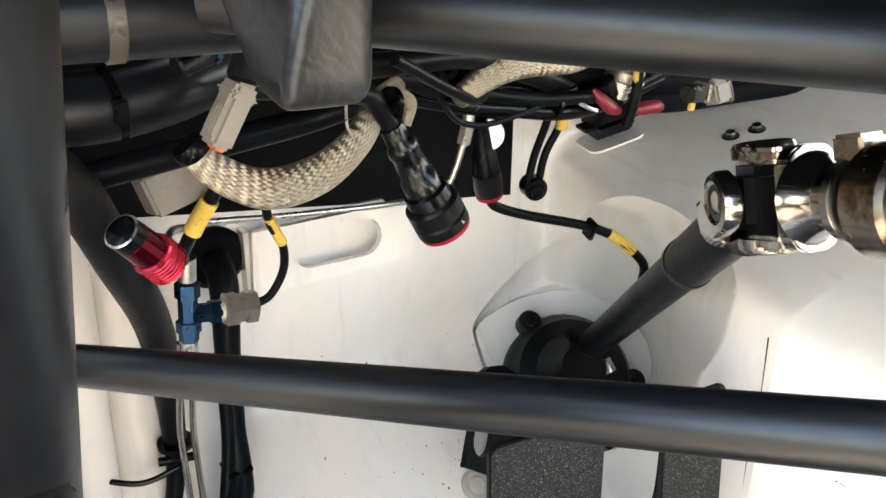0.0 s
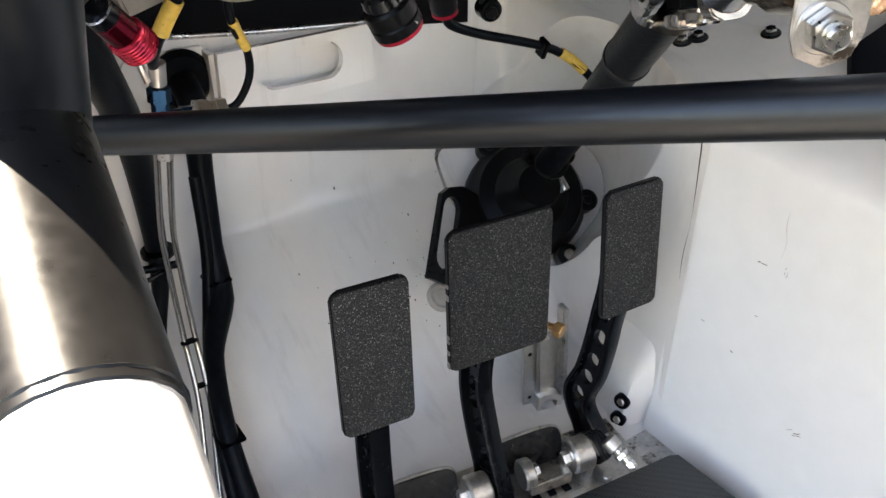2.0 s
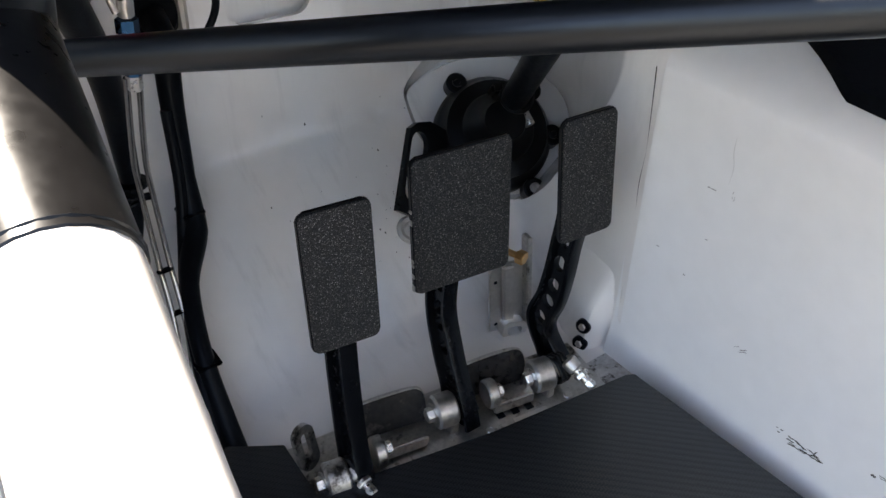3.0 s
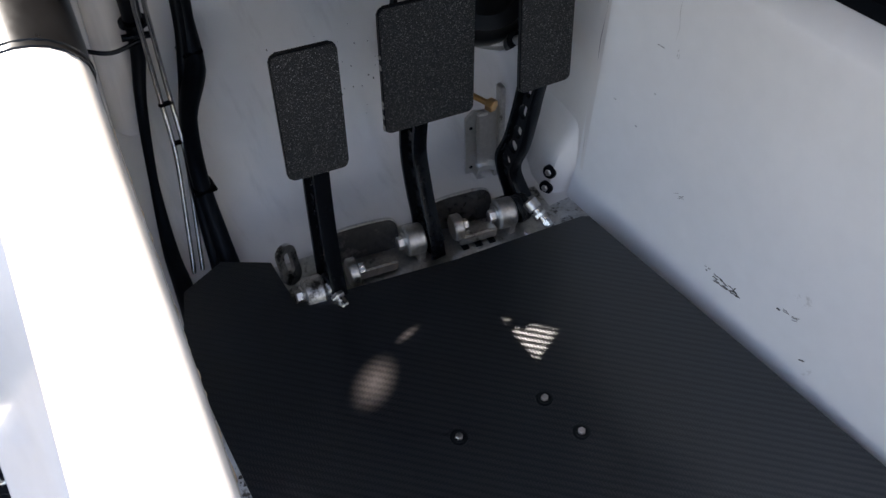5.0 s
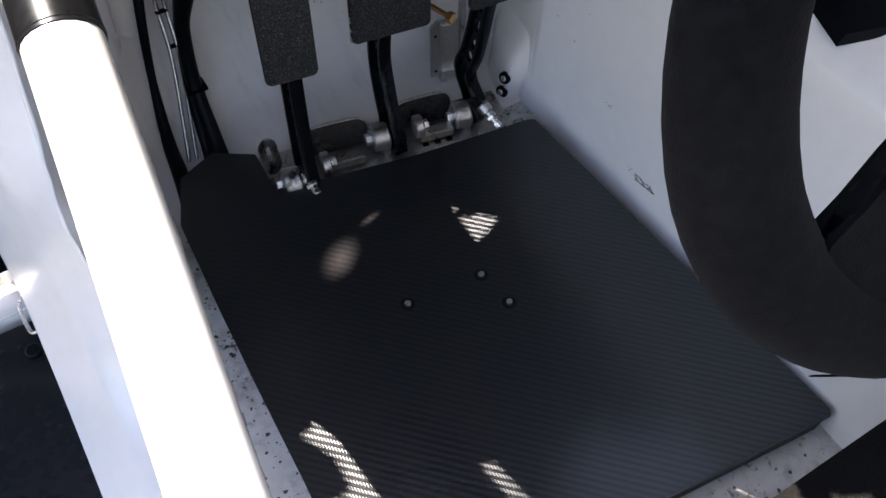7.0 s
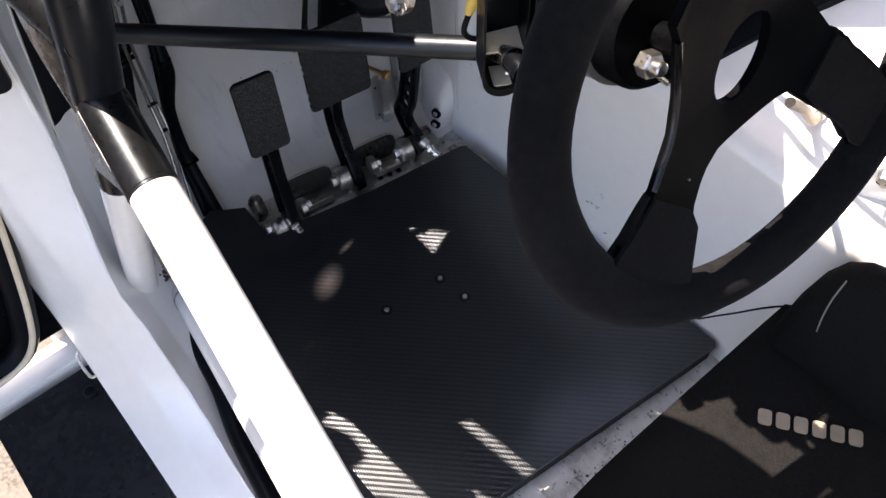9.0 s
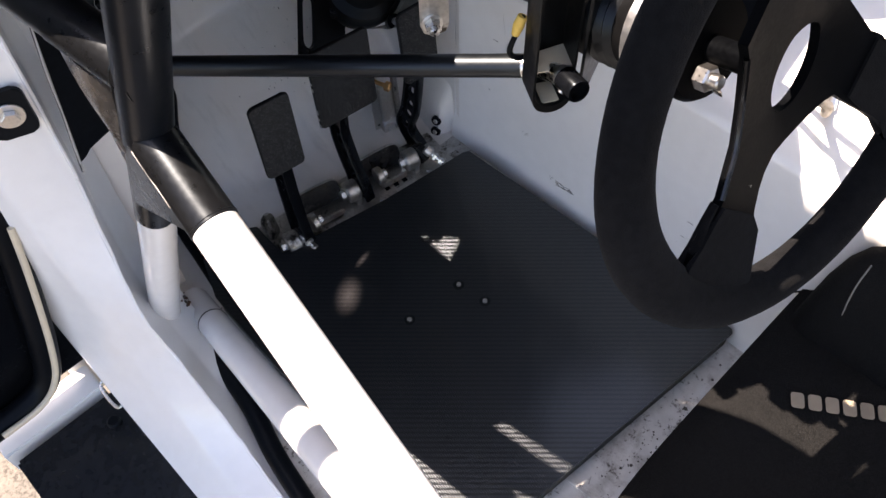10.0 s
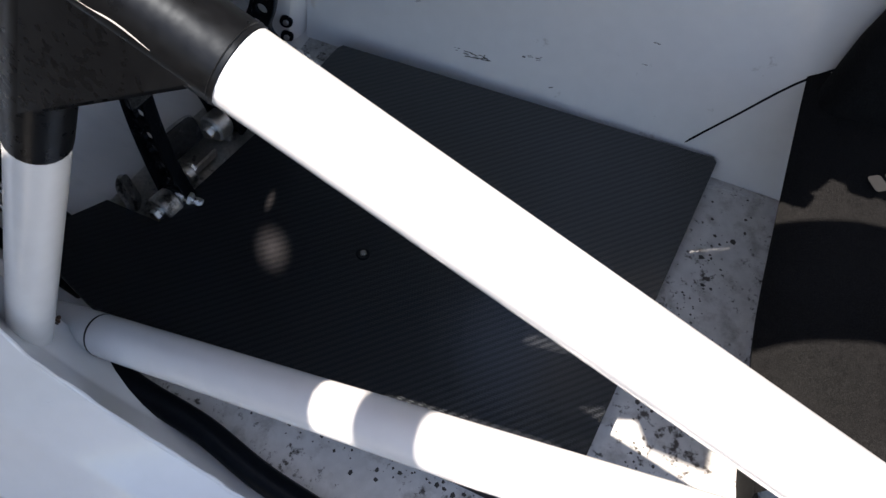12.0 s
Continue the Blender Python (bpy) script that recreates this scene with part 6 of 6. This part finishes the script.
cable([(0.42, 0.56, 0.44), (0.5, 0.585, 0.425), (0.58, 0.6, 0.412), (0.66, 0.6, 0.41), (0.74, 0.595, 0.42), (0.85, 0.58, 0.44)], 0.011, "thick taped loom along the bulkhead's top")
cable([(0.44, 0.57, 0.455), (0.53, 0.6, 0.437), (0.62, 0.61, 0.425), (0.72, 0.6, 0.435), (0.85, 0.59, 0.46)], 0.013, "thick taped loom along the bulkhead's top")
duct = thing("padded_duct", (0.1, 0.41, 0.48), "thick black padded tube with a cable tie", "tube")
put("tube", sweep([(0.02, 0.47, 0.466), (0.067, 0.47, 0.464), (0.099, 0.47, 0.463), (0.138, 0.475, 0.468), (0.175, 0.49, 0.478), (0.25, 0.52, 0.5)], 0.0175, 24, 6), FOAM, duct)
put("cable_tie", lathe([(0, 0.0182), (0.004, 0.0182)], (0.099, 0.47, 0.463), (0.138, 0.473, 0.468), 28), PLASTIC, duct, "black cable tie")
put("tie_head", box(0.007, 0.006, 0.012, pose(0.1015, 0.4525, 0.464, 10, 0, 0), 0.001), PLASTIC, duct, "cable tie head")
clampd = thing("tube_clamp", (0.083, 0.3635, 0.5205), "grey clamp band round the dash tube", "clamp")
put("band", lathe([(0, 0.0165), (0.006, 0.0165)], (0.083, 0.3635, 0.5205), (0.3, 0.3588, 0.5143), 28), GREYTAPE, clampd)
bsp = thing("blue_sleeve_wire", (0.12, 0.39, 0.5), "small black terminal with a blue band", "terminal")
put("wire", rod((0.112, 0.385, 0.4955), (0.13, 0.39, 0.5), 0.005, 0.001), PLASTIC, bsp)
put("band", rod((0.127, 0.389, 0.4993), (0.1295, 0.3897, 0.4999), 0.0055), BLUE, bsp)

trim = thing("dash_corner_trim", (0.12, 0.24, 0.53), "rounded carbon trim corner hanging below the dash", "trim")
tb = bmesh.new()
low = [Vector(q) for q in ((0.1293, 0.25, 0.5085), (0.1, 0.246, 0.5112), (0.1095, 0.285, 0.5055), (0.14, 0.30, 0.505))]
high = [Vector(q) for q in ((0.1315, 0.249, 0.585), (0.1232, 0.2465, 0.585), (0.081, 0.285, 0.585), (0.14, 0.30, 0.585))]
loops = []
for f, inset in ((0.0, 0.0075), (0.012, 0.004), (0.035, 0.0018), (0.07, 0.0005), (0.11, 0.0), (0.4, 0.0), (0.7, 0.0), (1.0, 0.0)):
    quad = [a.lerp(b, f) for a, b in zip(low, high)]
    mid = sum(quad, Vector()) / 4
    quad = [q + (mid - q).normalized() * inset for q in quad]
    ring = []
    for k, q in enumerate(quad):
        a, b = q + (quad[k - 1] - q).normalized() * 0.0055, q + (quad[(k + 1) % 4] - q).normalized() * 0.0055
        ring += [tb.verts.new(a.lerp(q, u).lerp(q.lerp(b, u), u)) for u in (0.0, 0.2, 0.4, 0.6, 0.8, 1.0)]
    loops.append(ring)
for a, b in zip(loops, loops[1:]):
    for k in range(len(a)):
        tb.faces.new((a[k], a[(k + 1) % len(a)], b[(k + 1) % len(a)], b[k]))
tb.faces.new(loops[0][::-1])
tb.faces.new(loops[-1])
bmesh.ops.recalc_face_normals(tb, faces=tb.faces[:])
put("body", tb, TRIM, trim)
post = thing("white_post", (0.075, 0.6, 0.1), "white painted round post in the footwell corner", "post", "footwell corner posts")
put("tube", rod((0.06, 0.6, -0.03), (0.075, 0.6, 0.36), 0.021), SHELL, post)
post = thing("white_post", (0.108, 0.62, 0.1), "white painted round post in the footwell corner", "post", "footwell corner posts")
put("tube", rod((0.1, 0.615, -0.03), (0.112, 0.625, 0.33), 0.021), SHELL, post)

strap = thing("column_strap", (0.25, 0.14, 0.47), "aluminium strap with a hex nut under the column", "strap")
SM = basis((0.249, 0.142, 0.458), (0.82, -0.57, 0.0), (0, 0.08, 1))
put("strap", prism([(-0.012, 0.09), (-0.012, -0.002), (-0.009, -0.01), (0.0, -0.0135), (0.009, -0.01), (0.012, -0.002), (0.012, 0.09)], -0.002, 0.0, SM, 0.0005), GRIME, strap)
put("washer", rod(SM @ Vector((-0.002, 0, 0)), SM @ Vector((-0.002, 0, 0.0016)), 0.0088, 0.0004), ALU, strap)
put("nut", hexnut(SM @ Vector((-0.002, 0, 0.0016)), SM @ Vector((-0.002, 0, 0.0085)), 0.0072), STEEL, strap)
put("stud", rod(SM @ Vector((-0.002, 0, 0.0085)), SM @ Vector((-0.002, 0, 0.014)), 0.004, 0.001), STEEL, strap)

sig = thing("knob_cable", (0.24, 0.05, 0.5), "thin black cable with a yellow boot beside the bracket", "cable")
put("cable", sweep([(0.252, 0.04, 0.487), (0.243, 0.047, 0.486), (0.237, 0.05, 0.494), (0.2385, 0.047, 0.51), (0.243, 0.045, 0.526)], 0.0022, 10, 8), RUBBER, sig)
put("boot", sweep([(0.2385, 0.047, 0.511), (0.2405, 0.046, 0.519), (0.243, 0.045, 0.526)], [0.003, 0.0042, 0.0036], 14, 4), YELLOW, sig, "yellow boot")

# ---- door opening: seal, strip, clip ----
seal = thing("door_seal", (-0.15, 0.43, 0.0), "thick black rubber door seal with a beige edge", "seal")
put("rubber", sweep([(-0.085, 0.432, 0.30), (-0.1, 0.432, 0.2), (-0.118, 0.432, 0.12), (-0.14, 0.432, 0.03), (-0.165, 0.43, -0.03), (-0.21, 0.43, -0.05), (-0.3, 0.43, -0.05)], 0.016, 16, 6), RUBBER, seal)
put("edge", sweep([(-0.09, 0.415, 0.24), (-0.106, 0.415, 0.16), (-0.136, 0.415, 0.035), (-0.158, 0.413, -0.02), (-0.19, 0.412, -0.043), (-0.24, 0.41, -0.043)], 0.004, 10, 6), SEALC, seal, "beige bead")
strip = thing("pillar_strip", (-0.01, 0.38, 0.35), "torn black rubber strip on the door post", "strip")
put("strip", prism([(-0.009, 0.288), (-0.0065, 0.302), (0.002, 0.305), (0.008, 0.311), (0.018, 0.3135), (0.032, 0.317), (0.055, 0.40), (0.055, 0.58), (0.026, 0.58), (0.014, 0.462), (0.006, 0.409), (0.001, 0.361), (-0.005, 0.318)], -0.003, 0.001, basis((0, 0.377, 0), (1, 0, 0), (0, 0, 1)), 0.0008), RUBBER, strip)
put("torn_edge", sweep([(-0.008, 0.3745, 0.291), (-0.004, 0.3745, 0.325), (0.0015, 0.3745, 0.365), (0.0065, 0.3745, 0.41), (0.0145, 0.3745, 0.465)], [0.0006, 0.0014, 0.0008, 0.0015, 0.0007], 8, 5), SILVERP, strip, "pale torn edge")
clip = thing("sill_clip", (-0.112, 0.36, -0.045), "small bent wire clip on the sill", "clip")
put("wire", sweep([(-0.105, 0.38, -0.03), (-0.12, 0.382, -0.04), (-0.121, 0.35, -0.05), (-0.108, 0.345, -0.045)], 0.002, 8, 5), STEEL, clip)
skb = thing("skirt_bolt", (-0.135, 0.375, -0.115), "dark bolt in the black skirt panel", "bolt")
put("head", rod((-0.135, 0.375, -0.12), (-0.135, 0.375, -0.112), 0.009, 0.002), RUBBER, skb)
sillc = thing("sill_cable", (0.02, 0.15, -0.03), "black loom lying between sill and lower bar", "cable")
put("cable", sweep([(0.012, 0.32, -0.01), (0.002, 0.272, -0.012), (-0.006, 0.21, -0.012), (-0.022, 0.145, -0.016), (-0.033, 0.07, -0.018), (-0.042, 0.0, -0.022), (-0.05, -0.1, -0.024), (-0.05, -0.4, -0.024)], 0.012, 14, 6), RUBBER, sillc)
hingeb = thing("pillar_bolt", (-0.03, 0.46, 0.322), "zinc bolt and washer in a black pad on the door post", "bolt")
put("pad", prism(rounded(0.04, 0.05, 0.008), 0, 0.006, basis((-0.035, 0.3965, 0.379), (0.94, -0.34, 0), (0, 0.1, 1)), 0.001), RUBBER, hingeb)
put("washer", rod((-0.036, 0.3915, 0.379), (-0.0368, 0.389, 0.379), 0.0135, 0.0006), ALU, hingeb, "round zinc washer")
put("nut", hexnut((-0.0366, 0.3895, 0.379), (-0.0385, 0.3835, 0.379), 0.0085), STEEL, hingeb)

# ---- tunnel: crease, scuffs ----
crease = thing("tunnel_crease", (0.487, -0.14, 0.06), "dark crease line across the tunnel side", "seam")
put("line", sweep([(0.4855, -0.094, -0.004), (0.4872, -0.13, 0.055), (0.4874, -0.18, 0.135), (0.4874, -0.25, 0.2)], 0.0012, 8, 5), RUBBER, crease)
SECOND = [(0.4878, 0.277, 0.245), (0.4876, 0.2765, 0.232), (0.4877, 0.2735, 0.22), (0.4876, 0.2745, 0.205)]
fcrack = thing("footwell_crack", (0.487, 0.36, 0.1), "dark hairline crack in the paint at the tunnel corner", "crack")
put("line", sweep([(0.4872, 0.353, -0.02), (0.4874, 0.357, 0.04), (0.4874, 0.355, 0.1), (0.4876, 0.359, 0.16), (0.4874, 0.357, 0.2), (0.4874, 0.361, 0.27)], 0.0005, 6, 5), RUBBER, fcrack)
put("second_line", sweep(SECOND, [0.00005, 0.00018, 0.0001, 0.00004], 6, 5), FAINT, fcrack)
rnd = random.Random(5)


def tunnel_x(z):
    return float(np.interp(z, (-0.035, -0.01, 0.012, 0.1, 0.2, 0.25), (0.478, 0.482, 0.487, 0.488, 0.488, 0.489))) - 0.0002


def stroke(y, z, L, turn, w, material, parent):
    """One short ragged scratch on the tunnel side."""
    pts = []
    for k in range(5):
        f = k / 4 - 0.5
        a, b = L * f, rnd.gauss(0, 0.035) * L
        p, q = y + a * math.cos(turn) - b * math.sin(turn), z + a * math.sin(turn) + b * math.cos(turn)
        pts.append((tunnel_x(q), p, q))
    put("mark", sweep(pts, [w * 0.25, w, w * 0.7, w * 1.1, w * 0.2], 6, 3), material, parent)


# place, length, height, strokes, width of a stroke, material
for y, z, L, H, n, w, ink in ((0.1515, 0.0197, 0.032, 0.009, 15, 0.0005, OILY), (0.1, 0.0415, 0.006, 0.001, 2, 0.0008, OILY), (0.088, 0.045, 0.024, 0.004, 6, 0.00035, GREYPL), (0.2235, 0.0695, 0.022, 0.003, 4, 0.00035, GREYPL), (0.063, 0.0118, 0.006, 0.001, 1, 0.0005, OILY), (0.2868, 0.194, 0.012, 0.002, 3, 0.00045, GREYPL), (0.268, 0.197, 0.004, 0.012, 4, 0.0003, FAINT), (0.2965, 0.104, 0.003, 0.001, 1, 0.0005, OILY), (0.2827, 0.149, 0.003, 0.001, 1, 0.0005, GREYPL), (0.3272, 0.115, 0.004, 0.001, 1, 0.0004, GREYPL), (-0.023, 0.083, 0.016, 0.003, 3, 0.0004, GREYPL), (-0.028, 0.114, 0.008, 0.001, 1, 0.0005, GREYPL), (0.176, 0.021, 0.01, 0.005, 3, 0.0004, OILY)):
    sc = thing("scuff", (0.4875, y, z), "short dark scuff in the white tunnel paint", "scuff", "scuffs on the tunnel")
    for k in range(n):
        f = rnd.uniform(-0.5, 0.5)
        stroke(y + f * L * 0.8, z - f * 0.06 * L + rnd.uniform(-0.5, 0.5) * H, max(0.0025, L * rnd.uniform(0.12, 0.4)) if n > 1 else L, rnd.gauss(1.5 if H > L else 2.9, 0.25), w * rnd.uniform(0.6, 1.3), ink, sc)
lever = thing("lever_bracket", (0.56, -0.25, 0.33), "white painted lever bracket with bolts on the tunnel", "bracket")
LM = basis((0.53, -0.212, 0.309), (0.35, -0.93, 0), (-0.2, 0, 1))
put("plate", plate([(-0.05, -0.04), (0.12, -0.04), (0.12, 0.03), (0.03, 0.05), (-0.03, 0.045), (-0.05, 0.01)], [ellipse(0.014, 0.014, 20, 0.06, -0.005)], -0.002, 0.002, LM), WHITE, lever)
for x, y in ((-0.03, 0.025), (-0.005, -0.02), (0.02, 0.02)):
    put("bolt", hexnut(LM @ Vector((x, y, -0.012)), LM @ Vector((x, y, 0.012)), 0.008), STEEL, lever, "bright bolt")
gb = thing("tunnel_cover", (0.6, 0.2, 0.32), "black torn rubber cover on the tunnel top", "cover")
CV = [(0.6, 0.33), (0.56, 0.30), (0.528, 0.243), (0.512, 0.218), (0.51, 0.18), (0.512, 0.12), (0.508, 0.07), (0.498, 0.036), (0.524, 0.022), (0.6, 0.0), (0.68, -0.03), (0.8, -0.03), (0.8, 0.33)]
cvb = bmesh.new()
lo = [cvb.verts.new((x, y, 0.2865 + 0.28 * (x - 0.497))) for x, y in CV]
hi = [cvb.verts.new((x + 0.004, y, 0.296 + 0.28 * (x - 0.497))) for x, y in CV]
cvb.faces.new(lo[::-1])
cvb.faces.new(hi)
for k in range(len(CV)):
    cvb.faces.new((lo[k], lo[(k + 1) % len(CV)], hi[(k + 1) % len(CV)], hi[k]))
put("cover", cvb, RUBBER, gb)

smudge = thing("post_smudge", (0.017, 0.36, 0.034), "dark oily smudge at the foot of the door post", "stain")
for x, y, z, r in ((0.0188, 0.3640, 0.0346, 0.0035), (0.0165, 0.3585, 0.0332, 0.0028), (0.0142, 0.3535, 0.0318, 0.002)):
    o, n = Vector((x, y, z)), Vector((0.69, -0.45, 0.57))
    put("blot", lathe([(0, r), (0.0006, r * 0.8), (0.001, r * 0.3), (0.0011, 0.0001)], o - n * 0.0004, o + n, 9), OILY, smudge)
dirt = bmesh.new()
rnd = random.Random(11)
for k in range(420):
    if k < 260:
        y = rnd.uniform(-0.18, 0.4)
        x = 0.045 + 0.0 * y + rnd.gauss(-0.004, 0.012)
    else:
        s = rnd.random()
        x = 0.1 + 0.38 * s + rnd.gauss(0, 0.01)
        y = -0.132 - 0.03 * s + rnd.gauss(-0.006, 0.012)
        if -0.1 < y:
            continue
    r = abs(rnd.gauss(0.0, 0.0008)) + 0.0003 + (0.002 if k % 17 == 0 else 0)
    vs = [dirt.verts.new((x + r * rnd.uniform(0.6, 1.5) * math.cos(a), y + r * rnd.uniform(0.6, 1.5) * math.sin(a), -0.0301)) for a in (0, 1.1, 2.3, 3.5, 4.8)]
    top = dirt.verts.new((x, y, -0.0297 + min(r, 0.001) * 0.3))
    for q in range(5):
        dirt.faces.new((vs[q], vs[(q + 1) % 5], top))
tagged(part("floor_grit", dirt, OILY), "dark grit and oily specks on the white floor", "dirt", kind="stuff")

# ---- marks and lumps round the leg's foot and the door bar ----
slit = thing("post_slot", (0.017, 0.408, 0.07), "small dark drain slot in the white post", "slot")
put("recess", prism(rounded(0.007, 0.02, 0.0034, 4), 0, 0.001, basis((0.0155, 0.4065, 0.07), (0.75, -0.55, 0.2), (-0.25, 0.2, 0.9))), RUBBER, slit)
rust = bmesh.new()
rr = random.Random(8)
for k in range(26):
    c = Vector((0.016 + rr.gauss(0, 0.003), 0.359 + rr.gauss(0, 0.005), 0.031 + rr.gauss(0, 0.005)))
    bmesh.ops.create_icosphere(rust, subdivisions=1, radius=rr.uniform(0.0007, 0.0022), matrix=Matrix.Translation(c))
tagged(part("rust_crumbs", rust, RUSTY), "brown rust crumbs at the foot of the leg", "rust", kind="stuff")
for y in (0.072, 0.057, 0.04, 0.014, 0.004, -0.006, -0.018, -0.05):
    c = at(*DOOR, y=y) + Vector((0.0183, 0, -0.004))
    lump = thing("glue_lump", tuple(c), "small lump of old brown glue on the door bar", "glue lump", "glue lumps on the door bar")
    g = bmesh.new()
    bmesh.ops.create_icosphere(g, subdivisions=2, radius=0.0017, matrix=Matrix.Translation(c) @ Matrix.Diagonal((0.5, rr.uniform(1.0, 2.6), 0.8, 1)))
    put("lump", g, GLUE, lump)
glue = bmesh.new()
for k in range(120):
    y = rr.uniform(-0.34, 0.108)
    c = at(*DOOR, y=y) + Vector((0.0184, 0, -0.0035 + rr.gauss(0, 0.0012)))
    bmesh.ops.create_icosphere(glue, subdivisions=1, radius=rr.uniform(0.0005, 0.0015), matrix=Matrix.Translation(c) @ Matrix.Diagonal((0.6, rr.uniform(1.0, 4.0), 1.0, 1)))
tagged(part("glue_residue", glue, GLUE), "ragged brown line of old glue along the door bar", "glue", kind="stuff")
specks = bmesh.new()
toe = bpy.data.objects["wall_bulkhead"]
for k in range(60):
    o = Vector((rr.uniform(0.26, 0.46), 0.3, min(0.15, 0.01 + abs(rr.gauss(0, 0.05)))))
    hit, place, normal, _ = toe.ray_cast(o, Vector((0, 1, 0)))
    if hit:
        size = rr.uniform(0.0003, 0.0007) * (1.6 if k % 9 == 0 else 1.0)
        turn = normal.to_track_quat("Z", "Y").to_matrix().to_4x4()
        bmesh.ops.create_icosphere(specks, subdivisions=1, radius=size, matrix=Matrix.Translation(place) @ turn @ Matrix.Diagonal((1.0, rr.uniform(0.8, 2.2), 0.3, 1)))
tagged(part("toe_board_dirt", specks, OILY), "small dark specks of dirt on the white toe board", "dirt", kind="stuff")

buckle = thing("harness_buckle", (0.195, -0.29, 0.15), "black harness adjuster with a bright steel edge on the seat", "buckle")
bk = Vector((0.195, -0.29, cushion_height(0.195, -0.29)))
put("pad", prism(rounded(0.024, 0.05, 0.009), 0, 0.012, basis(bk, (0.8, -0.5, 0), (0.5, 0.8, 0.05)), 0.003), YOKEC, buckle)
put("edge", prism(rounded(0.026, 0.052, 0.01), 0.003, 0.005, basis(bk, (0.8, -0.5, 0), (0.5, 0.8, 0.05))), STEEL, buckle, "bright steel edge")
